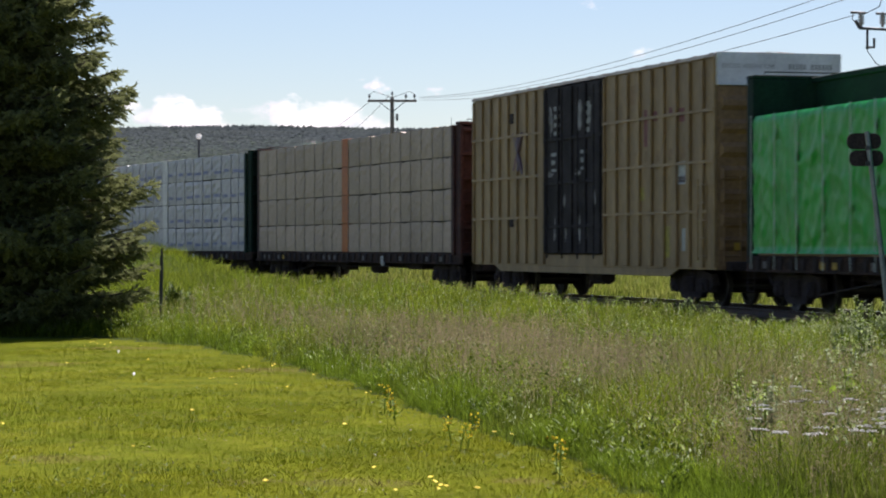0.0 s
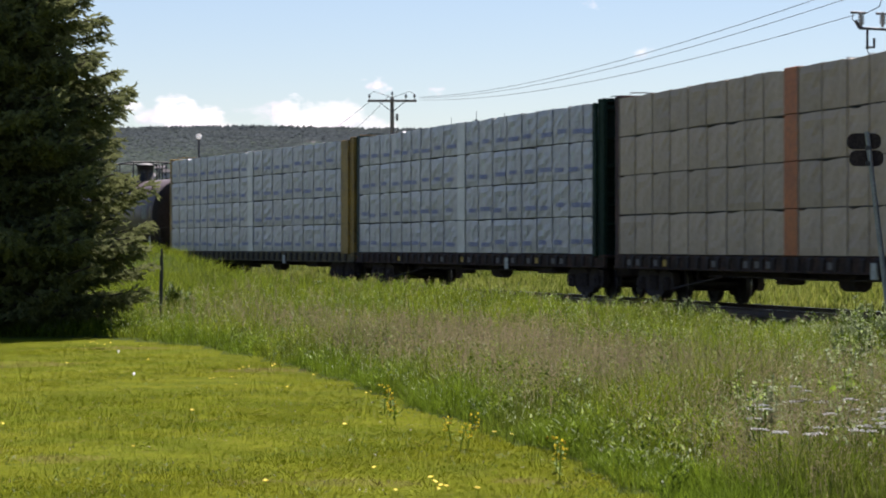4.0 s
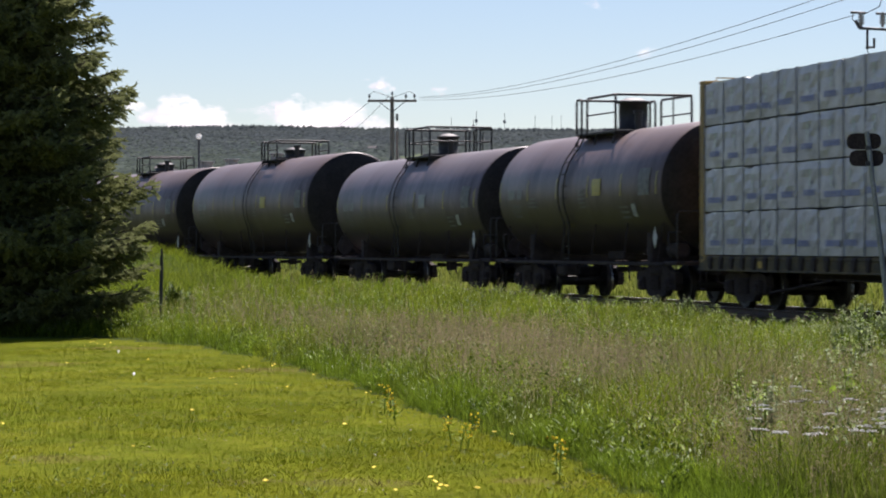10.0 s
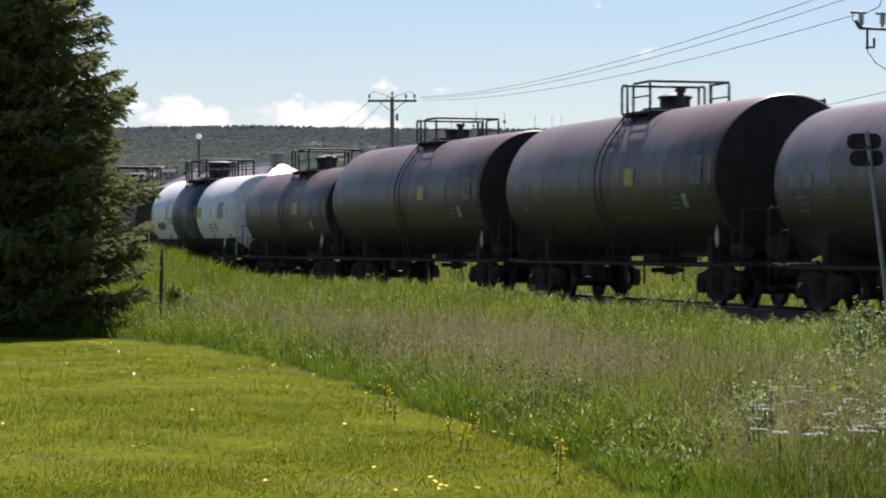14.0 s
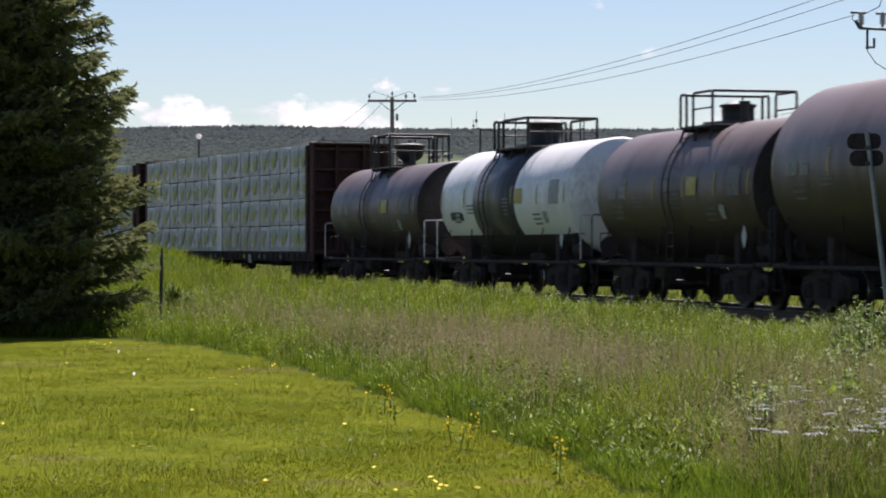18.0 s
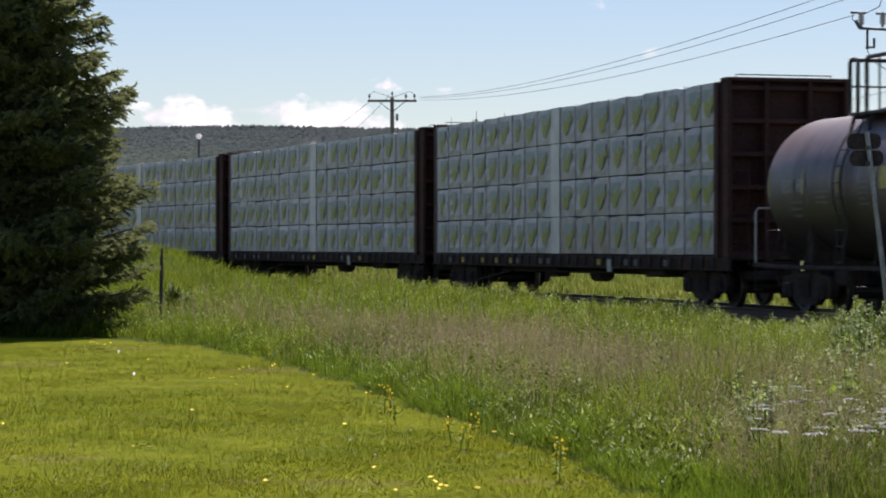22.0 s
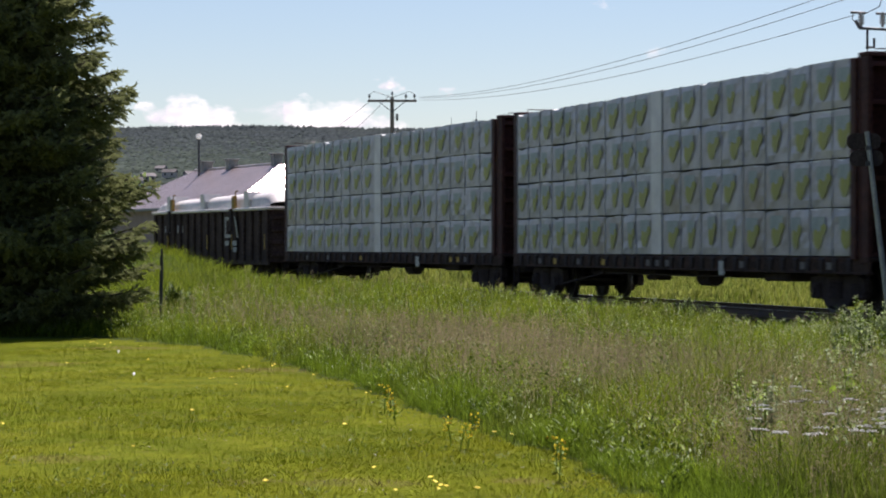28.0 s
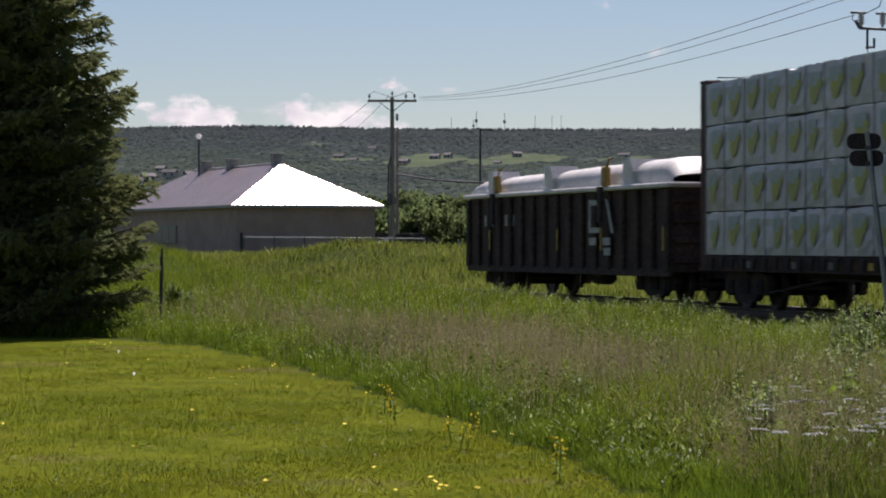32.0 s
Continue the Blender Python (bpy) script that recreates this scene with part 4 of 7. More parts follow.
def parked_car(u, y, v_roof, paint, label, heading):
    x, _, zr = at_pixel(u, v_roof, y)
    zg = float(ground_z(x, y))
    zg = max(zg, zr - 1.55)
    c = thing("parked_car", label, "car", "parked vehicles", m=pose(x, y, zr - 1.5, 0, 0, heading))
    sh = Shape()
    o = [(-2.2, 0.35), (-2.25, 0.75), (-2.1, 0.95), (-1.75, 1.0), (-1.2, 1.42), (0.2, 1.5), (0.75, 1.40), (1.25, 0.98), (2.0, 0.86), (2.22, 0.65), (2.2, 0.35)]
    sh.slab(o, -0.85, 0.85)
    put("body", sh, paint, c)
    sh = Shape()
    for a, b in (((-1.1, 1.02), (-1.0, 1.36)), ((0.0, 1.02), (0.0, 1.40))):
        sh.slab([(a[0], 1.02), (a[0] + 0.95, 1.02), (a[0] + 0.85, 1.38), (a[0] + 0.15, 1.38)], -0.862, -0.852)
    put("window", sh, M_GLASS, c)
    for x in (-1.35, 1.35):
        for yy in (-0.85, 0.65):
            sh = Shape()
            sh.rod((x, yy, 0.32), (x, yy + 0.2, 0.32), 0.32, 16)
            w = put("wheel", sh, M_UNDER, c)
            sh = Shape()
            sh.rod((x, yy - 0.01, 0.32), (x, yy + 0.0, 0.32), 0.2, 12)
            put("rim", sh, M_PLATE, w)
    return c


M_CARDARK = mat("dark_car_paint", (0.02, 0.021, 0.024), (0.015, 0.015, 0.018), rough=0.2)
M_CARGREY = mat("grey_car_paint", (0.12, 0.12, 0.13), (0.1, 0.1, 0.1), rough=0.25)
parked_car(728, 170, 412, M_CARDARK, "dark car parked beyond the fence", 10)
parked_car(675, 176, 412, M_CARDARK, "dark car parked beyond the fence", 0)
parked_car(812, 230, 424, M_CARGREY, "grey car parked beside bushes", 70)

# bushes and broad-leaved trees in the middle distance
def crown_mesh(seed, w, h, n):
    """Leaf clumps in a few lobes, with gaps between them."""
    r = np.random.default_rng(seed)
    lobes = [(r.uniform(-0.55, 0.55) * w, r.uniform(-0.55, 0.55) * w, r.uniform(0.3, 0.85) * h, r.uniform(0.28, 0.5) * w) for _ in range(11)]
    c = []
    for lx, ly, lz, lr in lobes:
        d = r.normal(0, 1, (n // 11, 3))
        d /= np.linalg.norm(d, axis=1)[:, None]
        c.append(np.array([lx, ly, lz]) + d * lr * r.uniform(0.6, 1.05, (n // 11, 1)))
    c = np.concatenate(c)
    k = len(c)
    a, b = r.normal(0, 1, (k, 3)), r.normal(0, 1, (k, 3))
    a /= np.linalg.norm(a, axis=1)[:, None]
    b /= np.linalg.norm(b, axis=1)[:, None]
    s = r.uniform(0.10, 0.24, (k, 1)) * (w / 2.2) ** 0.5
    v = np.stack([c - a * s, c + b * s, c + a * s, c - b * s], 1).reshape(-1, 3)
    nv = np.repeat(np.stack([r.normal(0, 0.4, k), r.normal(-0.3, 0.4, k), np.ones(k)], 1), 4, 0)
    return np_mesh("crown", v, np.arange(k * 4), 4, [M_NEARWOOD], None, True, nv / np.linalg.norm(nv, axis=1)[:, None])


CROWNS = [crown_mesh(40 + k, w, h, 1500) for k, (w, h) in enumerate(((2.4, 6.0), (3.0, 7.5), (2.0, 4.5), (2.6, 3.4)))]
tr = random.Random(31)
PLACES = [(708, 250, 1), (738, 262, 2), (762, 240, 0), (786, 270, 0), (812, 255, 2), (722, 330, 1), (775, 340, 1), (826, 320, 1), (650, 230, 2), (668, 300, 0), (860, 280, 0), (905, 300, 1), (950, 290, 0), (1000, 310, 1),
          (1060, 300, 0), (1110, 320, 1), (1170, 300, 1), (1230, 330, 0), (748, 212, 3), (800, 216, 3), (835, 224, 3), (700, 215, 3), (318, 260, 2), (330, 262, 3), (242, 270, 0), (225, 280, 1)]
for u, y, k in PLACES:
    x = (u - 784) / 4576 * y
    zg = float(ground_z(x, y))
    sc = tr.uniform(0.85, 1.2)
    t = thing("broadleaf_tree", "light green broad-leaved tree behind the tracks" if k != 3 else "low light green bush behind the tracks", "tree" if k != 3 else "bush", "trees behind the tracks", m=pose(x, y, zg, 0, 0, tr.uniform(0, 360)) @ Matrix.Scale(sc, 4))
    sh = Shape()
    sh.rod((0, 0, -0.3), (0.1, 0, 2.5), 0.14, 8, 0.08)
    for q in range(4):
        sh.rod((0.06, 0, 1.2 + 0.3 * q), (math.cos(q * 1.7) * 0.9, math.sin(q * 1.7) * 0.9, 2.6 + 0.5 * q), 0.06, 6, 0.03)
    put("trunk", sh, M_POLE, t)
    put("crown", CROWNS[k], None, t)
bx, by = [], []
for _ in range(1500):
    y = far_rng.uniform(360, 1000)
    bx.append(far_rng.uniform(-0.14, 0.13) * y), by.append(y)
bx, by = np.array(bx), np.array(by)
n = len(bx)
put("bush_belt", clumps(bx, by, ground_z(bx, by, (np.zeros(n), np.full(n, -60.0))) - 0.3, rng.uniform(0.8, 2.0, n), rng.uniform(1.5, 4.5, n), "bush_belt", [M_NEARWOOD]), None, kind="stuff", label="belt of light green bushes and young trees", category="bushes")


# ---------------------------------------------------------------- crossing sign, fence post
def leaning_sign():
    y = 44.0
    a, b = Vector(at_pixel(1534, 233, y)), Vector(at_pixel(1583, 640, y))
    s = thing("railway_signal", "dark rounded lamp boards on a leaning grey post", "railway signal", m=pose(b.x, y, b.z))
    t = a - b
    sh = Shape()
    sh.rod((0, 0, 0), t, 0.055, 10, 0.045)
    put("post", sh, mat("grey_signal_post", (0.34, 0.35, 0.36), (0.26, 0.27, 0.28), scale=4, rough=0.5, metal=0.3), s)
    for u, v in ((1530.5, 250), (1535, 280)):
        c = Vector(at_pixel(u, v, y)) - b
        sh = Shape()
        o = []
        hw, hh, k = 0.285, 0.135, 0.11
        for cx, cz, a0 in ((hw - k, hh - k, 0), (-hw + k, hh - k, 90), (-hw + k, -hh + k, 180), (hw - k, -hh + k, 270)):
            for q in range(5):
                an = math.radians(a0 + q * 22.5)
                o.append((c.x + cx + k * math.cos(an), c.z + cz + k * math.sin(an)))
        sh.slab(o[::-1], 0.055, 0.16)
        put("lamp_board", sh, M_UNDER, s)
    for v in (262, 290):
        c = Vector(at_pixel(1536, v, y)) - b
        sh = Shape()
        sh.cbox(c.x - 0.04, c.x + 0.04, -0.05, 0.06, c.z - 0.04, c.z + 0.04, 0.01)
        put("clamp", sh, M_IRON, s)


leaning_sign()
x, y, z = at_pixel(284, 440, 52)
zg = float(ground_z(x, y))
sh = Shape()
sh.rod((0, 0, -0.3), (0, 0, z - zg), 0.028, 8, 0.024)
sh.box(-0.035, 0.035, -0.01, 0.01, 0.3, z - zg - 0.15)
put("fence_post", sh, M_IRON, m=pose(x, y, zg, 0, 1.0, 0), label="thin dark steel fence post in the grass", category="post")


# ---------------------------------------------------------------- spruce
M_BARK = mat("spruce_bark", (0.07, 0.05, 0.038), (0.04, 0.03, 0.025), scale=5, rough=0.95, bump=0.8, stretch=(1, 1, 0.3))
M_NEEDLE = leafy("spruce_needles", (0.192, 0.210, 0.086), (0.130, 0.148, 0.066), scale=1.1, through_light=0.38, island=0.3)


# reach of the boughs by height above the ground
BOUGH_Z = [0.0, 0.3, 0.75, 1.2, 1.7, 2.1, 2.7, 3.1, 3.45, 3.8, 4.2, 4.6, 5.0, 5.5, 6.2, 8.5, 12.0, 14.2]
BOUGH_R = [1.7, 2.1, 2.65, 3.02, 3.15, 3.05, 2.8, 2.4, 2.25, 2.5, 2.72, 2.3, 2.15, 2.25, 1.75, 1.5, 0.7, 0.1]


def spruce(x, y, height, seed, label):
    r = np.random.default_rng(seed)
    zg = float(ground_z(x, y))
    tree = thing("spruce_tree", label, "tree", m=pose(x, y, zg))
    sh = Shape()
    sh.rod((0, 0, -0.2), (0, 0, height), 0.26, 12, 0.03)
    put("trunk", sh, M_BARK, tree)
    limbs = Shape()
    tips, dirs, size = [], [], []
    z = 0.2
    while z < height - 0.3:
        reach = np.interp(z, BOUGH_Z, BOUGH_R)
        low = z < 7.2
        for i in range(12 if low else 6):
            a = r.uniform(0, 2 * math.pi)
            ln = (reach - 0.30) * r.choice((0.62, 0.8, 0.92, 1.0, 1.06)) * r.uniform(0.93, 1.05)
            droop = r.uniform(0.10, 0.30) + (0.10 if z < 2 else 0)
            p0 = np.array([0, 0, z])
            way = np.array([math.cos(a), math.sin(a), 0])
            side = np.array([-math.sin(a), math.cos(a), 0])
            bend = lambda t: p0 + way * ln * t + np.array([0, 0, ln * (-droop * t + 0.24 * t ** 3 + 0.12)])
            limbs.pipe([tuple(bend(t)) for t in (0, 0.35, 0.7, 1.0)], 0.02, 4)
            m = max(5, int(ln * (16 if low else 7)))
            for j in range(m):
                t = 0.10 + 0.92 * (j + r.uniform(0, 1)) / m
                c = bend(t)
                wide = 0.30 * ln * (1.05 - t) + 0.08
                for sg in (-1, 0, 1):
                    off = side * sg * wide * r.uniform(0.2, 1.0)
                    tips.append(c + off + np.array([0, 0, r.uniform(-0.10, 0.06)]))
                    d = way * r.uniform(0.4, 1.0) + side * sg * r.uniform(0.2, 0.9) + np.array([0, 0, r.uniform(-0.7, 0.35)])
                    dirs.append(d / np.linalg.norm(d))
                    size.append(r.uniform(0.15, 0.28))
        z += 0.19
    put("branchwork", limbs, M_BARK, tree, kind="stuff")
    tips, dirs, size = np.array(tips), np.array(dirs), np.array(size)
    n = len(tips)
    sv = np.cross(dirs, [0, 0, 1.0])
    sv /= np.linalg.norm(sv, axis=1)[:, None] + 1e-9
    up = np.cross(sv, dirs)
    verts = []
    for q in range(7):
        t0 = 0.04 + 0.13 * q
        sg = 1 if q % 2 else -1
        spread = 0.32 if q < 6 else 0.0
        base = tips + dirs * (size * t0)[:, None]
        tw = r.uniform(-1, 1, n)
        tip = base + dirs * (size * 0.40)[:, None] + sv * (sg * spread * size)[:, None] + up * (size * 0.30 * tw)[:, None]
        wv = (up * 0.8 + sv * 0.6) * (size * 0.115)[:, None]
        verts += [base - wv, base + wv, tip]
    v = np.stack(verts, 1).reshape(-1, 3)
    put("crown", np_mesh("crown", v, np.arange(n * 21), 3, [M_NEEDLE]), None, tree, label="dense dark drooping needle sprays")
    return tree


spruce(-8.3, 48.6, 14.2, 3, "tall dark spruce with drooping boughs at the lawn's edge")


# ---------------------------------------------------------------- small plants
def lawn_place(u, v):
    """Where the line of sight meets the lawn."""
    y = 25.0
    for _ in range(5):
        z = -0.25 - 0.1 * min(max((y - 20) / 30, 0), 1)
        y = (EYE - z) * 4576 / (v - 436)
    x = (u - 784) / 4576 * y
    return x, y, float(ground_z(x, y))


def flower_mesh(name, m, ball=False):
    sh = Shape()
    sh.rod((0, 0, -0.07), (0, 0, 0), 0.0035, 5, mi=1)
    if ball:
        sh.lathe([(-0.024, 0.004)] + [(-0.018 * math.cos(math.pi * k / 6), 0.018 * math.sin(math.pi * k / 6)) for k in range(1, 6)] + [(0.024, 0.002)], 9, axis="z")
    else:
        n = 12
        v = [(0, 0, 0.012)]
        for k in range(2 * n):
            r = 0.024 if k % 2 else 0.016
            v.append((r * math.cos(math.pi * k / n), r * math.sin(math.pi * k / n), 0.004 if k % 2 else 0.0))
        v.append((0, 0, -0.008))
        sh.add(v, [(0, 1 + k, 1 + (k + 1) % (2 * n)) for k in range(2 * n)] + [(2 * n + 1, 1 + (k + 1) % (2 * n), 1 + k) for k in range(2 * n)])
    return sh.mesh(name, m, M_TALL, lift=0.25)


ME_DAND, ME_PUFF = flower_mesh("dandelion", M_DAND), flower_mesh("seed_clock", M_PUFF, True)
fl = random.Random(12)
SPOTS = [(5, 760), (236, 798), (160, 612), (150, 616), (166, 608), (172, 613), (185, 614), (196, 614), (250, 616), (430, 656), (440, 653), (424, 658), (482, 654), (486, 650), (410, 673), (378, 673), (372, 675), (418, 685),
         (656, 696), (648, 698), (780, 870), (776, 874), (770, 866), (762, 858), (700, 876), (790, 872), (845, 878), (662, 838), (470, 868), (555, 667), (118, 650), (262, 643), (508, 690), (340, 735), (610, 760), (905, 776), (875, 772)]
for u, v in SPOTS:
    x, y, z = lawn_place(u, v)
    k = fl.uniform(0.55, 1.0)
    put("dandelion", ME_DAND, None, m=pose(x, y, z + 0.065 * k, fl.uniform(-12, 25), fl.uniform(-15, 15), fl.uniform(0, 360)) @ Matrix.Scale(k, 4), label="yellow dandelion flower in the lawn", category="dandelion", group="dandelions in the lawn")
for u, v in ((210, 630), (237, 672), (112, 588)):
    x, y, z = lawn_place(u, v)
    put("seed_clock", ME_PUFF, None, m=pose(x, y, z + 0.07, 0, 0, 0), label="white dandelion seed head in the lawn", category="dandelion", group="dandelion seed heads")

# low clover-like leaves and pale flecks in the lawn
x, y = scatter(26000, 14.5, 40, on_lawn, 0)
k = patchy(x, y, 1.6, 21) > 0.6
x, y = x[k], y[k]
n = len(x)
put("clover", blades(n, x, y, ground_z(x, y), rng.uniform(0.012, 0.03, n), rng.uniform(0.006, 0.011, n), rng.uniform(0.8, 1.8, n), [M_WEED], "clover", tilt=0.2), None, kind="stuff", label="low clover leaves among the grass", category="clover")


def leafy_plant(x, y, h, spread, stems, seed, m, name, label, leaf=0.06, tip=None):
    """Upright weed: stems with pairs of pointed leaves and a flowering tip."""
    r = random.Random(seed)
    z = float(ground_z(x, y))
    p = thing(name, label, "weed", "weeds in the verge", m=pose(x, y, z))
    for k in range(stems):
        a = r.uniform(0, 6.28)
        hh = h * r.uniform(0.65, 1.05)
        top = Vector((math.cos(a) * spread * r.random(), math.sin(a) * spread * r.random(), hh))
        st = put("stem", Shape().pipe([(0, 0, -0.05), tuple(top * 0.5 + Vector((0, 0, 0.03))), tuple(top)], 0.006, 4), m, p)
        sh = Shape()
        q = 0.22
        while q < 1:
            c = top * q
            for b in (0, 1):
                an = r.uniform(0, 6.28)
                d = Vector((math.cos(an), math.sin(an), r.uniform(-0.1, 0.7)))
                s = Vector((-math.sin(an), math.cos(an), 0)) * leaf * 0.36
                l = leaf * (1.5 - q) * r.uniform(0.9, 1.5)
                v = [c, c + d * l * 0.45 + s, c + d * l, c + d * l * 0.45 - s]
                sh.add([tuple(w) for w in v], [(0, 2, 1), (0, 3, 2)])
            q += leaf * 0.55 / hh
        put("foliage", sh.mesh("foliage", m, lift=0.45), None, st, kind="stuff")
        if tip:
            sh = Shape()
            for _ in range(14):
                c = top + Vector((r.gauss(0, 0.025), r.gauss(0, 0.025), r.uniform(-0.10, 0.03)))
                sh.rod(c, c + Vector((0, 0, 0.014)), 0.008, 5)
            put("flower_tip", sh.mesh("flower_tip", tip, lift=0.4), None, st, kind="stuff")
    return p


def verge_place(u, v, z_off):
    """A place in the verge seen at the given point, z_off above the ground."""
    y = 40.0
    for _ in range(12):
        x = (u - 784) / 4576 * y
        z = float(ground_z(x, y)) + z_off
        y += 0.6 * ((EYE - z) * 4576 / (v - 436) - y)
        y = min(max(y, 17), 60)
    return (u - 784) / 4576 * y, y


ur0 = random.Random(5)
M_WEEDL = leafy("fresh_weed_leaves", (0.265, 0.365, 0.034), (0.175, 0.26, 0.024), scale=2.0, through_light=0.45, spec=0.15, rough=0.6)
M_WTIP = leafy("pale_green_tips", (0.40, 0.46, 0.24), (0.30, 0.36, 0.18), scale=6, through_light=0.3)
M_YTIP = leafy("yellow_weed_flowers", (0.80, 0.66, 0.03), (0.65, 0.5, 0.03), scale=6, through_light=0.2)
M_UMBEL = leafy("white_umbels", (0.84, 0.84, 0.78), (0.74, 0.74, 0.68), scale=6, through_light=0.3)
M_LIME = leafy("lime_leaves", (0.25, 0.35, 0.04), (0.18, 0.27, 0.03), scale=5, through_light=0.4)
for i in range(40):
    u = ur0.uniform(1482, 1590)
    y = ur0.uniform(31.0, 38.5)
    top = np.interp(u, [1480, 1500, 1520, 1545, 1590], [556, 528, 520, 524, 515]) + abs(ur0.gauss(0, 20)) + (38.5 - y) * 3
    x = (u - 784) / 4576 * y
    leafy_plant(x, y, max(EYE - (top - 436) / 4576 * y - float(ground_z(x, y)), 0.4), 0.16, 3, 100 + i, M_WEEDL, "tall_weed", "tall leafy weed with pale budding tips", 0.075, M_WTIP)
# the sky's reflection on glossy leaves is put into this pale leaf colour
M_SHEEN = leafy("sky_sheen_leaves", (0.44, 0.50, 0.30), (0.24, 0.32, 0.14), scale=4.0, through_light=0.25)
for i in range(26):
    u, v = (ur0.uniform(1440, 1585), ur0.uniform(580, 690)) if i < 18 else (ur0.uniform(1315, 1385), ur0.uniform(640, 690))
    x, y = verge_place(u, v, 0.6)
    leafy_plant(x, y, 0.62, 0.14, 3, 300 + i, M_SHEEN if i % 2 else M_WEEDL, "mixed_weed", "weed among tall grass, every second one with painted pale sheen", 0.07)
for i, u in enumerate((1205, 1214, 1222)):
    y = 46.0
    x = (u - 784) / 4576 * y
    leafy_plant(x, y, 0.75, 0.07, 2, 340 + i, M_WEEDL, "tall_weed", "tall leafy weed with pale budding tips", 0.06, M_WTIP)
for i, (u, v) in enumerate(((1490, 665), (1470, 690), (1505, 680))):
    x, y = verge_place(u, v, 0.55)
    leafy_plant(x, y, 0.74, 0.12, 2, 140 + i, M_LIME, "milkweed", "lime-green weed with broad leaves", 0.14)
for i, (u, v) in enumerate(((690, 672), (700, 682), (680, 668), (800, 712), (812, 718), (825, 716), (616, 592), (622, 602), (900, 652), (985, 748), (990, 760))):
    x, y = verge_place(u, v, 0.35)
    leafy_plant(x, y, 0.24, 0.08, 1, 160 + i, M_WEEDL, "ragwort", "green weed with small yellow flowers", 0.04, M_YTIP)
ur = random.Random(77)
for i in range(44):
    u = 1590 - 270 * ur.random() ** 1.5
    v = ur.uniform(684, 775)
    y = 5150 / (v - 436) * ur.uniform(0.97, 1.12)
    x, z = (u - 784) / 4576 * y, EYE - (v - 436) / 4576 * y
    zg = float(ground_z(x, y))
    h = max(z - zg, 0.12)
    p = thing("cow_parsley", "white umbel flower among tall grass", "wildflower", "white umbels in the verge", m=pose(x, y, zg))
    put("stem", Shape().rod((0, 0, 0), (0, 0, h), 0.0028, 5), M_TALL, p)
    sh = Shape()
    for _ in range(32):
        a, q = ur.uniform(0, 6.28), 0.056 * math.sqrt(ur.random())
        c = Vector((q * math.cos(a), q * math.sin(a), h + 0.012 - q * 0.12 + ur.gauss(0, 0.003)))
        sh.rod(c, c + Vector((0, 0, 0.005)), 0.005, 5)
    put("umbel", sh.mesh("umbel", M_UMBEL, lift=0.4), None, p, kind="stuff")
for i, (u, v, h) in enumerate(((300, 530, 0.85), (310, 540, 0.8), (290, 545, 0.65), (322, 535, 0.7))):
    y = 56.0
    x = (u - 784) / 4576 * y
    leafy_plant(x, y, h, 0.34, 9, 200 + i, M_WEED, "leafy_weed", "dark green bushy weed in the verge grass", 0.10)

# long blades bent flat by the wind, their shine put into a pale colour
def glossy_patch(x, y):
    return near_verge(x, y) & (x / y + 0.10 * patchy(x, y, 1.3, 3) > 0.155) & (y < 44)
x, y = scatter(16000, 19, 44, glossy_patch, 0)
n = len(x)
put("reed_grass", blades(n, x, y, ground_z(x, y), np.minimum(rng.uniform(0.22, 0.55, n), crest_room(x, y, ground_z(x, y), n)), rng.uniform(0.004, 0.008, n), rng.uniform(0.2, 1.0, n), [M_GLINT], "reed_grass", bend=0.25, tilt=0.5), None, kind="stuff", label="reed grass in the verge, its shine painted as a pale colour", category="grass")

# leafy weeds standing in clumps through the verge
def weed_spot(x, y):
    s_, d_ = along_across(x, y)
    edge = x - np.interp(y, LAWN_Y, LAWN_X)
    return near_verge(x, y) & (d_ > 2.8) & ((edge > 0.15) | (y > 46)) & (patchy(x, y, 0.9, 51) + 0.25 * (x / y > 0.08) + 0.2 * (d_ < 8) + 0.3 * np.exp(-((edge - 0.4) / 0.5) ** 2) > rng.uniform(0.25, 1.1, len(x)))
cx, cy = scatter(1500, 16, 72, weed_spot, 0)
nc_ = len(cx)
per = 80
ch, cr = rng.uniform(0.22, 0.58, nc_), rng.uniform(0.07, 0.26, nc_) * np.sqrt(np.maximum(cy, 20) / 26)
ck = np.where(rng.uniform(0, 1, nc_) < 0.03 + 0.4 * ((cx / cy > 0.125) & (cy > 19)), 2, rng.integers(0, 2, nc_))
g = np.repeat(np.arange(nc_), per)
n = len(g)
f = rng.uniform(0, 1, n) ** 0.7
a, q = rng.uniform(0, 2 * np.pi, n), np.sqrt(rng.uniform(0, 1, n)) * (1.15 - 0.6 * f)
x, y = cx[g] + np.cos(a) * q * cr[g], cy[g] + np.sin(a) * q * cr[g]
sd = along_across(cx, cy)
z0 = ground_z(cx, cy, sd)
top = np.minimum(ch * verge_height(cx, cy, *sd) * 1.15, crest_room(cx, cy, z0, nc_))
z = z0[g] + f * top[g]
put("weed_clumps", blades(n, x, y, z, rng.uniform(0.015, 0.04, n), rng.uniform(0.009, 0.022, n) * np.sqrt(y / 26), rng.uniform(0.4, 2.2, n), [M_WEEDL, M_WEED, M_GLINT], "weed_clumps", ck[g], tilt=0.7), None, kind="stuff", label="clumps of broad-leaved weeds in the verge grass", category="weeds")

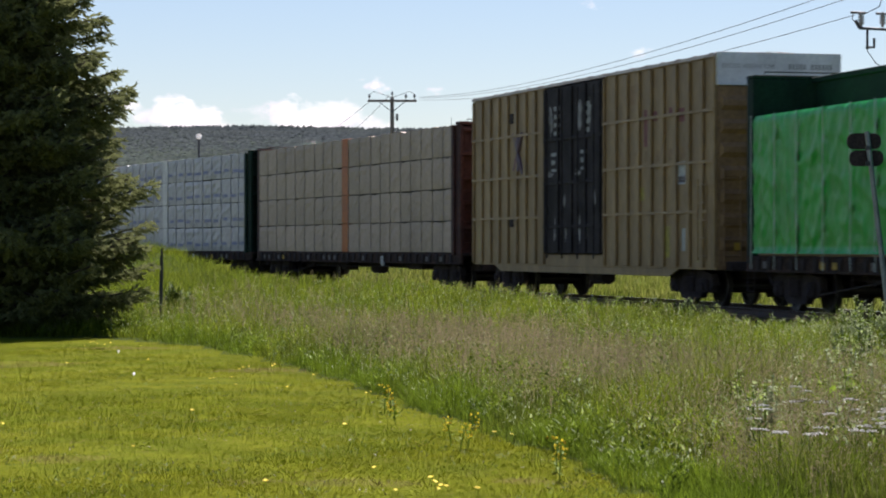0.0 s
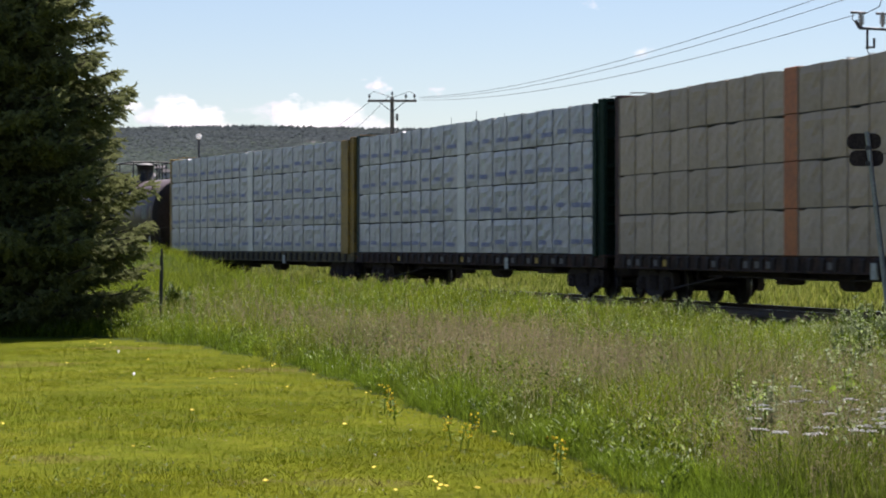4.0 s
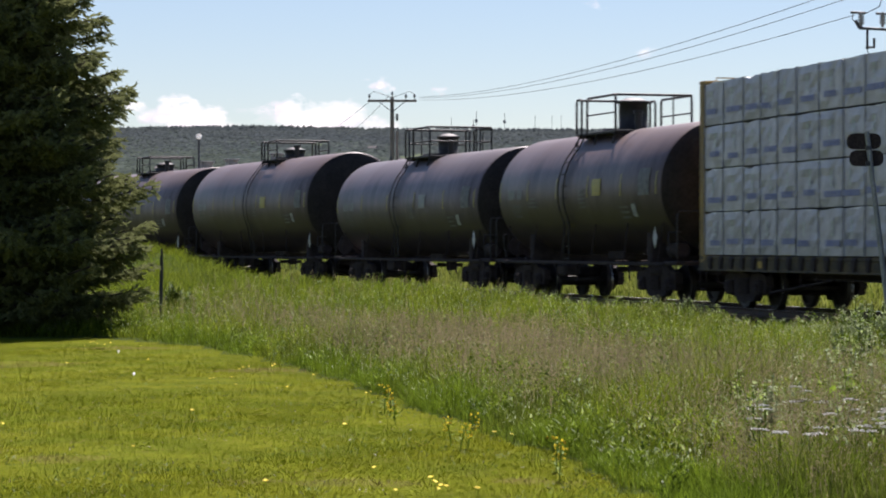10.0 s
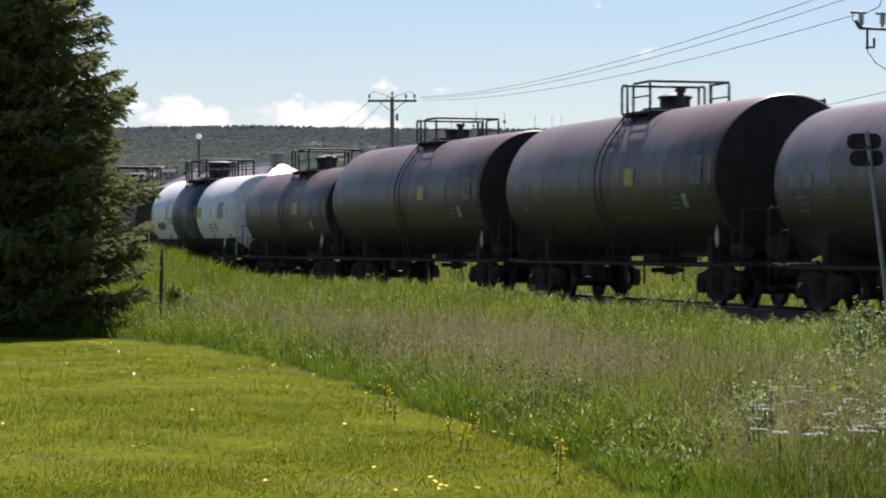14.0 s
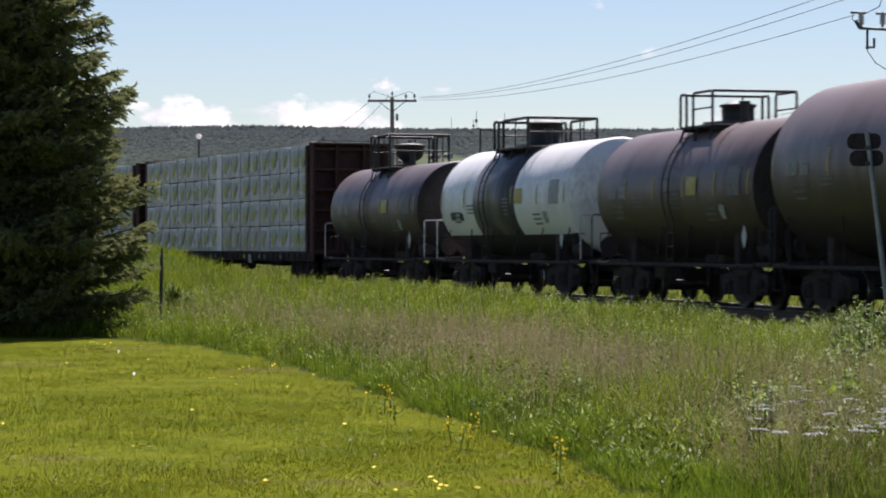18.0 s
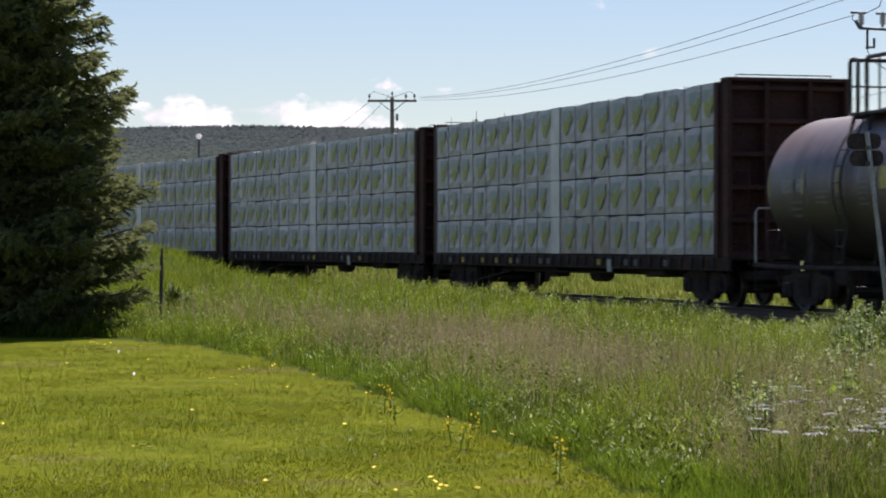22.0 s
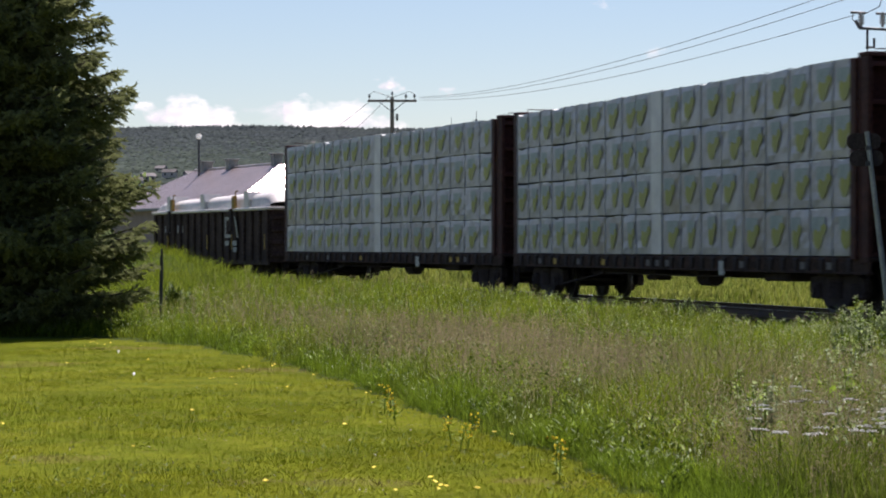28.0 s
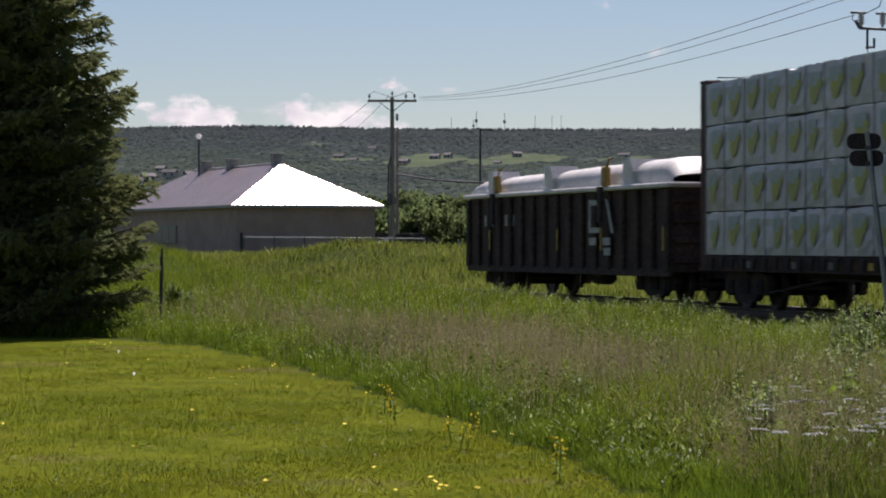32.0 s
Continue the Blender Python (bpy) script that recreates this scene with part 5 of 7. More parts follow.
# low broad leaves of weeds between the blades
def leafy_patch(x, y):
    return near_verge(x, y) & (patchy(x, y, 1.5, 63) + rng.normal(0, 0.06, len(x)) > 0.6)
x, y = scatter(110000, 16, 60, leafy_patch, 0)
n = len(x)
sd = along_across(x, y)
z = ground_z(x, y, sd)
zo = np.minimum(rng.uniform(0.08, 0.5, n) * verge_height(x, y, *sd), crest_room(x, y, z, n) * 0.9)
put("broad_weed_leaves", blades(n, x, y, z + zo, rng.uniform(0.02, 0.05, n), rng.uniform(0.012, 0.026, n) * np.sqrt(y / 24), rng.uniform(0.6, 2.2, n), [M_WEEDL, M_WEED], "broad_weed_leaves", (rng.uniform(0, 1, n) < 0.6).astype(int), tilt=0.5), None, kind="stuff", label="small broad weed leaves in the verge", category="weeds")
# tiny pale slivers painted in for glints of light on the grass tops
x, y = scatter(42000, 16.5, 60, near_verge, 0)
n = len(x)
sd = along_across(x, y)
z = ground_z(x, y, sd)
z = z + np.minimum(rng.uniform(0.15, 0.6, n) * verge_height(x, y, *sd), crest_room(x, y, z, n))
sz = rng.uniform(0.0012, 0.0035, n) * np.sqrt(y / 22)
v = np.stack([np.stack([x - sz, y, z], 1), np.stack([x + sz, y, z + sz * 0.5], 1), np.stack([x + sz * rng.normal(0, 4, n), y, z + sz * rng.uniform(4, 12, n)], 1)], 1)
nv = np.repeat(np.stack([rng.normal(0, 0.4, n), rng.normal(0, 0.4, n), np.ones(n)], 1), 3, 0)
put("grass_glints", np_mesh("grass_glints", v.reshape(-1, 3), np.arange(n * 3), 3, [M_GLINT], None, True, nv / np.linalg.norm(nv, axis=1)[:, None]), None, kind="stuff", label="tiny pale slivers painted as glints in the verge grass", category="grass")

# ---------------------------------------------------------------- the train: parts shared by all cars
WHEEL_R = 0.44


def wheelset_mesh():
    sh = Shape()
    for sgn in (-1, 1):
        y = 0.72 * sgn
        prof = [(-0.02, 0.06), (-0.035, 0.13), (-0.01, 0.2), (-0.01, 0.34), (-0.05, 0.38), (-0.06, WHEEL_R)]
        prof2 = [(0.06, WHEEL_R + 0.02), (0.085, WHEEL_R + 0.02), (0.085, 0.37), (0.04, 0.34), (0.04, 0.2), (0.07, 0.13), (0.07, 0.06)]
        n = 28
        v, f = [], []
        full = prof + prof2
        for a, r in full:
            for i in range(n):
                t = 2 * math.pi * i / n
                v.append((r * math.cos(t), y - sgn * a * -1 if sgn < 0 else y - a, r * math.sin(t)))
        v = [(px, (y + (-(a)) * sgn), pz) for (px, _, pz), a in zip(v, [a for a, _ in full for _ in range(n)])]
        for j in range(len(full) - 1):
            for i in range(n):
                q = (j * n + i, j * n + (i + 1) % n, (j + 1) * n + (i + 1) % n, (j + 1) * n + i)
                f.append(q if sgn > 0 else q[::-1])
        sh.add(v, f, 0, False)
        # bright tread
        ring, rf = [], []
        for yy in (y + 0.055 * sgn, y - 0.055 * sgn):
            for i in range(n):
                t = 2 * math.pi * i / n
                ring.append(((WHEEL_R + 0.004) * math.cos(t), yy, (WHEEL_R + 0.004) * math.sin(t)))
        for i in range(n):
            rf.append((i, (i + 1) % n, n + (i + 1) % n, n + i))
        sh.add(ring, rf, 1)
    sh.rod((0, -0.98, 0), (0, 0.98, 0), 0.075, 12)
    return sh.mesh("wheelset", M_WHEEL, M_TREAD)


def sideframe_mesh():
    sh = Shape()
    o = [(-1.30, 0.46), (-1.24, 0.70), (-0.78, 0.76), (-0.46, 0.93), (0.46, 0.93), (0.78, 0.76), (1.24, 0.70), (1.30, 0.46),
         (1.16, 0.30), (0.74, 0.32), (0.50, 0.16), (-0.50, 0.16), (-0.74, 0.32), (-1.16, 0.30)]
    sh.slab(o, -0.08, 0.08)
    for x in (-0.89, 0.89):
        sh.cbox(x - 0.20, x + 0.20, -0.16, 0.14, 0.29, 0.60, 0.04)
        sh.rod((x, -0.20, 0.44), (x, -0.15, 0.44), 0.09, 10)
    for x in (-0.2, 0.0, 0.2):
        sh.rod((x, -0.10, 0.32), (x, -0.10, 0.64), 0.075, 8)
    sh.cbox(-0.34, 0.34, -0.13, 0.0, 0.66, 0.80, 0.03)
    return sh.mesh("sideframe", M_UNDER)


def bolster_mesh():
    sh = Shape()
    sh.cbox(-0.22, 0.22, -1.05, 1.05, 0.52, 0.78, 0.04)
    sh.rod((0, 0, 0.78), (0, 0, 0.9), 0.2, 14)
    for x in (-0.45, 0.45):
        sh.cbox(x - 0.06, x + 0.06, -0.85, 0.85, 0.28, 0.40, 0.02)
    return sh.mesh("truck", M_UNDER)


ME_WHEELSET, ME_FRAME, ME_BOLSTER = wheelset_mesh(), sideframe_mesh(), bolster_mesh()
WHEELS = []      # (wheelset, x in truck, car)
CARS = []        # (thing, place of its middle on the train)


def truck(car, x):
    t = put("truck", ME_BOLSTER, None, car, pose(x, 0, 0))
    put("sideframe", ME_FRAME, None, t, pose(0, -1.02, 0))
    put("sideframe", ME_FRAME, None, t, pose(0, 1.02, 0, 0, 0, 180))
    for dx in (-0.89, 0.89):
        w = put("wheelset", ME_WHEELSET, None, t, pose(dx, 0, WHEEL_R))
        WHEELS.append((w, dx, car))


def coupler_mesh():
    sh = Shape()
    sh.cbox(0, 0.62, -0.08, 0.08, 0.72, 0.92, 0.02)
    sh.cbox(0.55, 0.80, -0.15, 0.11, 0.68, 0.98, 0.05)
    sh.pipe([(0.1, -0.3, 0.75), (0.35, -0.32, 0.5), (0.75, -0.25, 0.45)], 0.03)
    return sh.mesh("coupler", M_UNDER)


ME_COUPLER = coupler_mesh()


def running_gear(car, half, inset=1.75, reach=0.5):
    for sgn in (-1, 1):
        truck(car, sgn * (half - inset))
        put("coupler", ME_COUPLER, None, car, pose(sgn * (half + reach - 0.55), 0, 0, 0, 0, 0 if sgn > 0 else 180))


def car_at(name, label, s0, s1, category="railway car"):
    c = thing(name, label, category, "cars of the freight train")
    CARS.append((c, (s0 + s1) / 2))
    c.matrix_basis = track_pose((s0 + s1) / 2 + rolled(0))
    return c, (s1 - s0) / 2


# ---------------------------------------------------------------- centre-beam lumber cars
def leaf_print(sh, cx, z, y, k=1.0):
    """A grey-green block with a yellow-green leaf-like blot under it."""
    w = 0.33 * k
    sh.add([(cx - w, y, z + 0.06), (cx + w, y, z + 0.06), (cx + w, y, z + 0.33), (cx - w, y, z + 0.33)], [(0, 1, 2, 3)], 2)
    blot = [(-0.02, -0.30), (0.08, -0.24), (0.16, -0.16), (0.20, -0.06), (0.30, 0.0), (0.40, 0.11), (0.28, 0.20), (0.14, 0.17), (0.08, 0.06), (-0.02, 0.04), (-0.14, 0.10), (-0.24, 0.05), (-0.27, -0.10), (-0.17, -0.25)]
    sh.add([(cx + 0.02 + a * k, y - 0.004, z + b) for a, b in blot], [tuple(range(len(blot)))], 3)


def blue_print(sh, cx, z0, y, seed):
    r = random.Random(seed)
    x = cx - 0.36
    for _ in range(5):
        w = r.uniform(0.09, 0.17)
        sh.add([(x, y, z0 + 0.20), (x + w, y, z0 + 0.20), (x + w, y, z0 + 0.32), (x, y, z0 + 0.32)], [(0, 1, 2, 3)], 2)
        x += w + 0.02
    for k in range(3):
        zz = z0 + 0.40 + 0.11 * k
        sh.add([(cx - 0.05, y, zz), (cx + 0.05, y, zz), (cx + 0.03, y, zz + 0.08), (cx - 0.03, y, zz + 0.08)], [(0, 1, 2, 3)], 3)


PACKS, LABELS, STRAPS = {}, {}, {}


def package_mesh(style, length, seed):
    """One wrapped bundle, closed, with a slightly wavy near face."""
    key = style if style in ("beige", "stained") else "", round(length, 2), seed
    if key in PACKS:
        return PACKS[key]
    r = random.Random(int(length * 100) + seed * 77)
    sh, h, l = Shape(), 0.888, length / 2 - 0.004
    nx, nz = max(3, int(length / 0.22)), 6
    v, f = [], []
    for j in range(nz + 1):
        for i in range(nx + 1):
            edge = i in (0, nx) or j in (0, nz)
            y = -1.42 + (0.008 if edge else r.uniform(-0.018, 0.014))
            v.append((-l + 2 * l * i / nx, y, h * j / nz + (r.uniform(-0.035, 0.022) if j == nz else 0)))
    for j in range(nz):
        for i in range(nx):
            a = j * (nx + 1) + i
            f.append((a, a + 1, a + nx + 2, a + nx + 1))
    b = len(v)
    v += [(-l, -0.16, 0), (l, -0.16, 0), (l, -0.16, h), (-l, -0.16, h)]
    row = lambda j: [j * (nx + 1) + i for i in range(nx + 1)]
    col = lambda i: [j * (nx + 1) + i for j in range(nz + 1)]
    sh.add(v, f)
    o = [row(nz) + [b + 2, b + 3]]
    sh.f += [row(0)[::-1] + [b, b + 1], col(0) + [b + 3, b], col(nx)[::-1] + [b + 1, b + 2], [b + 1, b, b + 3, b + 2]] + o
    sh.m += [0, 0, 0, 0, 1]
    sh.smooth += [False] * 5
    PACKS[key] = sh.mesh("package", M_BEIGE if style == "beige" else M_WRAPS if style == "stained" else M_WRAP, M_BEIGE if style == "beige" else M_WRAPTOP)
    return PACKS[key]


def label_mesh(style, kind):
    if (style, kind) not in LABELS:
        sh = Shape()
        if style == "leaf":
            leaf_print(sh, 0, 0.44, -1.440, (0.7, 1.0, 1.06)[kind])
            LABELS[style, kind] = sh.mesh("printed_label", M_WRAP, M_WRAP, M_TEAL, M_LEAFPRINT)
        else:
            blue_print(sh, 0, 0.0, -1.440, kind + 3)
            LABELS[style, kind] = sh.mesh("printed_label", M_WRAP, M_WRAP, M_BLUE, M_SAGE)
    return LABELS[style, kind]


def strap_mesh(style):
    if style not in STRAPS:
        sh = Shape()
        w, h = 0.009, 0.888
        o = [(-1.441, -0.01), (-1.441, h + 0.014), (-0.2, h + 0.014), (-0.2, h + 0.004), (-1.425, h + 0.004), (-1.425, -0.01)]
        n = len(o)
        sh.add([(-w, y, z) for y, z in o] + [(w, y, z) for y, z in o], [((i + 1) % n, i, n + i, n + (i + 1) % n) for i in range(n)] + [(0, 1, 4, 5), (1, 2, 3, 4), (n + 5, n + 4, n + 1, n), (n + 4, n + 3, n + 2, n + 1)])
        STRAPS[style] = sh.mesh("strap", {"leaf": M_STRAPP, "blue": M_STRAP, "beige": M_STRAPB}[style])
    return STRAPS[style]


def package(style, length, seed, parent, m, near):
    p = put("package", package_mesh("stained" if style == "leaf" and seed == 2 and m.translation.z < 2.2 and length < 2.6 else style, length, seed), None, parent, m)
    if not near:
        return
    r = random.Random(hash((round(m.translation.x, 2), round(m.translation.z, 1))) % 9973)
    n = max(1, round(length / 1.2))
    cell = length / n
    for i in range(n):
        put("strap", strap_mesh(style), None, p, pose(-length / 2 + i * cell + (0.012 if i == 0 else r.uniform(-0.025, 0.025)), 0, 0))
        if style != "beige":
            put("printed_label", label_mesh(style, r.choice((0, 1, 1, 2))), None, p, pose(-length / 2 + (i + 0.5) * cell + r.uniform(-0.17, 0.17), 0, r.uniform(-0.04, 0.04)), kind="stuff")


def lumber_load(car_s0, car_s1, style, label, tiers=4, seed=1, z0=1.12, strip=True):
    r = random.Random(seed)
    ld, half = car_at("lumber_load", label, car_s0, car_s1, "lumber load")
    ld["group"] = "lumber loads on the train"
    gap = 0.38 if strip else 0.0
    th = 0.925
    stacks = {}
    for a, b in ((-half, -gap), (gap, half)):
        # the bundles of a stack have one length in all its tiers
        lens, left = [], b - a
        while left > 0.1:
            k = r.choice((2.44, 2.44, 3.05, 3.66))
            if left - k < 1.6:
                k = left
            lens.append(round(k, 2))
            left -= k
        stacks[a] = lens
    for tier in range(tiers):
        z = z0 + tier * th
        for side in (0, 1):
            for a, b in ((-half, -gap), (gap, half)):
                lens = stacks[a]
                x = a + r.uniform(-0.02, 0.02) * (tier > 0)
                for k in lens:
                    dz = r.uniform(0, 0.010)
                    package(style, k, r.randrange(3), ld, pose(x + k / 2, 0, z + dz) if side == 0 else pose(x + k / 2, 0, z + dz, 0, 0, 180), side == 0)
                    x += k
            # dunnage boards between the tiers
            sg = -1 if side == 0 else 1
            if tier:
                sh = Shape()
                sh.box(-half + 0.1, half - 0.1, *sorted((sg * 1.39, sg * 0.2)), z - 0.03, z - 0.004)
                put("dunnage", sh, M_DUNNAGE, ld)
    if strip:
        for side in (-1, 1):
            for tier in range(tiers):
                z = z0 + tier * th
                yy = sorted((side * 1.425, side * 0.17))
                put("end_wrap", Shape().cbox(-gap + 0.01, gap - 0.01, yy[0], yy[1], z, z + 0.915, 0.01), M_ORANGE if style == "beige" else M_STRIP, ld, label="orange panel between the stacks" if style == "beige" else "plain pale wrap between the stacks")
    return ld


def stake_mesh():
    sh = Shape()
    sh.add([(-0.13, -1.40, 1.10), (0.13, -1.40, 1.10), (0.10, -1.44, 1.04), (-0.10, -1.44, 1.04), (0.06, -1.44, 0.84), (-0.06, -1.44, 0.84), (0.06, -1.38, 0.80), (-0.06, -1.38, 0.80),
            (-0.13, -1.36, 1.10), (0.13, -1.36, 1.10)],
           [(3, 2, 1, 0), (5, 4, 2, 3), (7, 6, 4, 5), (0, 1, 9, 8), (0, 8, 7, 5, 3), (1, 2, 4, 6, 9)])
    return sh


ME_STAKE = {}
ME_PLATE = [Shape().box(-w, w, -1.402, -1.394, 0.86, 1.0).mesh("sill_plate", m) for w, m in ((0.11, M_PLATEY), (0.14, M_SILLY), (0.12, M_SILLP), (0.13, M_SILL))]


def centrebeam_car(s0, s1, body, sill, label, seed=1, height=4.86, pad=0.33):
    r = random.Random(seed)
    car, half = car_at("centrebeam_car", label, s0, s1, "flat car")
    h = half + pad + 0.10
    sh = Shape()
    sh.cbox(-h, h, -1.40, 1.40, 1.02, 1.105, 0.015)
    put("deck", sh, sill, car)
    for sgn in (-1, 1):
        sh = Shape()
        y = sgn * 1.36
        sh.cbox(-h, h, y - 0.035, y + 0.035, 0.80, 1.02, 0.01)
        sh.cbox(-h, h, y - 0.07, y + 0.07, 0.78, 0.82, 0.01)
        put("side_sill", sh, sill, car)
    sh = Shape()
    sh.cbox(-h + 0.2, h - 0.2, -0.35, 0.35, 0.62, 1.02, 0.03)
    put("centre_sill", sh, M_UNDER, car)
    # lashing pockets along the near and far sill, and their plates
    key = body.name
    if key not in ME_STAKE:
        ME_STAKE[key] = stake_mesh().mesh("lashing_pocket", M_UNDER)
    n = 34
    for i in range(n):
        x = -half + 0.35 + (2 * half - 0.7) * i / (n - 1)
        put("lashing_pocket", ME_STAKE[key], None, car, pose(x, 0, 0))
    for i in range(n - 1):
        x = -half + 0.35 + (2 * half - 0.7) * (i + 0.5) / (n - 1)
        q = r.random()
        if q < 0.55:
            put("reflector_plate" if q < 0.08 else "sill_plate", ME_PLATE[0 if q < 0.08 else 1 if body is M_YEL else 2 if q < 0.25 else 3], None, car, pose(x, 0, 0))
    sh = Shape()
    sh.cbox(half * 0.36, half * 0.36 + 0.27, -1.45, -1.40, 0.70, 1.0, 0.012)
    put("data_plate", sh, M_PLATE, car, label="pale data plate hung from the sill")
    # end bulkheads with ribs on the outer face
    for sgn in (-1, 1):
        x0, x1 = half + 0.02, half + 0.14
        bk = put("bulkhead", Shape().cbox(x0, x1, -1.40, 1.40, 1.0, height - 0.062, 0.015), body, car, pose(0, 0, 0, 0, 0, 0 if sgn > 0 else 180))
        if sgn > 0:
            wing = 0.72 if body is M_YEL else 0.2
            for y in (-1, 1):
                put("corner_gusset", Shape().cbox(half - wing, x0 + 0.01, *sorted((y * 1.40, y * 1.468)), 1.06, height - 0.07, 0.012), body, bk)
        for y in (-1.345, 1.345, -0.5, 0.5):
            put("post", Shape().cbox(x1, x1 + pad - 0.06, y - 0.05, y + 0.05, 0.95, height - 0.062, 0.012), body, bk)
        for k in range(6):
            z = 1.15 + k * (height - 1.35) / 5
            put("rib", Shape().cbox(x1, x1 + pad - 0.10, -1.29, 1.29, z - 0.05, z + 0.05, 0.012), body, bk)
        put("top_cap", Shape().cbox(x0, x1 + pad - 0.04, -1.40, 1.40, height - 0.06, height + 0.02, 0.012), body, bk)
        put("grab_iron", Shape().pipe([(x1 + 0.02, -1.1, height + 0.02), (x1 + 0.02, -1.1, height + 0.09), (x1 + 0.02, 1.1, height + 0.09), (x1 + 0.02, 1.1, height + 0.02)], 0.014, 6), body, bk)
        sh = Shape()
        x = half + 0.4
        for y in (-1.3, -0.9):
            sh.rod((x, y, 0.9), (x, y, 3.0), 0.016, 6)
        for k in range(7):
            sh.rod((x, -1.3, 1.1 + k * 0.3), (x, -0.9, 1.1 + k * 0.3), 0.014, 6)
        put("ladder", sh, body, car, pose(0, 0, 0, 0, 0, 0 if sgn > 0 else 180))
    # centre beam: top chord, posts and braces
    sh = Shape()
    sh.cbox(-half, half, -0.14, 0.14, height - 0.14, height - 0.02, 0.015)
    x = -half + 0.8
    while x < half - 0.5:
        sh.box(x - 0.06, x + 0.06, -0.10, 0.10, 1.1, height - 0.14)
        x += 1.6
    put("centre_beam", sh, body, car)
    # brake gear and end steps under the deck
    sh = Shape()
    sh.rod((half * 0.1, -0.7, 0.62), (half * 0.1 + 0.8, -0.7, 0.62), 0.19, 12)
    sh.cbox(-half * 0.2, -half * 0.2 + 0.7, -0.9, -0.5, 0.52, 0.85, 0.04)
    sh.pipe([(-half * 0.5, -1.15, 0.66), (half * 0.2, -1.15, 0.66), (half * 0.36, -1.15, 0.68)], 0.022, 6)
    sh.cbox(half * 0.52, half * 0.52 + 1.3, -1.15, -0.3, 0.60, 0.80, 0.05)
    put("brake_gear", sh, M_UNDER, car)
    # sloping brake rod on hangers near one truck
    sh = Shape()
    xa, xb = -half * 0.70, -half * 0.40
    sh.pipe([(xa, -1.2, 0.36), (xb, -1.2, 0.66)], 0.024, 6)
    for k in range(5):
        q = k / 4
        sh.rod((xa + (xb - xa) * q, -1.2, 0.36 + 0.30 * q), (xa + (xb - xa) * q, -1.2, 0.80), 0.018, 5)
    put("brake_rod", sh, M_UNDER, car)
    for sgn in (-1, 1):
        xe = sgn * (h - 2.1)
        put("body_bolster", Shape().cbox(xe - 0.5, xe + 0.5, -1.30, 1.30, 0.74, 0.80, 0.02).cbox(xe - 0.28, xe + 0.28, -1.2, 1.2, 0.80, 1.01, 0.02), M_UNDER, car)
        xa, xb = sorted((sgn * (h - 0.95), sgn * (h - 0.05)))
        put("draft_pocket", Shape().cbox(xa, xb, -0.75, 0.75, 0.58, 0.79, 0.04), M_UNDER, car)
    for sgn in (-1, 1):
        sh = Shape()
        x = sgn * (h - 0.25)
        sh.pipe([(x - 0.2, -1.38, 0.8), (x - 0.2, -1.38, 0.38), (x + 0.2, -1.38, 0.38), (x + 0.2, -1.38, 0.8)], 0.018, 6)
        put("sill_step", sh, M_UNDER, car)
    running_gear(car, h, 2.1, 0.42)
    return car


RED_L = "oxide-red centre-beam flat car with ribbed end bulkheads"
centrebeam_car(215.6, 237.4, M_DKGREEN, M_SILL, "dark green centre-beam flat car with a grimy deck", 3, 4.80)
centrebeam_car(171.5, 193.35, M_RED, M_SILL, RED_L, 4)
centrebeam_car(148.0, 169.75, M_DKGREEN, M_SILL, "dark green centre-beam flat car with end bulkheads", 5)
centrebeam_car(123.7, 146.65, M_YEL, M_SILLY, "yellow centre-beam flat car with ribbed end bulkheads", 6)
for i, (a, b) in enumerate([(-4.7, 17.1), (-28.75, -6.75), (-52.4, -30.6), (-76.5, -54.45)]):
    centrebeam_car(a, b, M_RED, M_SILL, RED_L, 7 + i, pad=0.36)
lumber_load(171.5, 193.35, "beige", "stacked lumber bundles in weathered beige wrap on a flat car", seed=2)
lumber_load(148.0, 169.75, "blue", "stacked lumber bundles in white wrap with blue print", seed=3)
lumber_load(123.7, 146.65, "blue", "stacked lumber bundles in white wrap with blue print", seed=4)
for i, (a, b) in enumerate([(-4.7, 17.1), (-28.75, -6.75), (-52.4, -30.6), (-76.5, -54.45)]):
    lumber_load(a, b, "leaf", "stacked lumber bundles in white wrap with yellow-green leaf print", seed=11 + i)


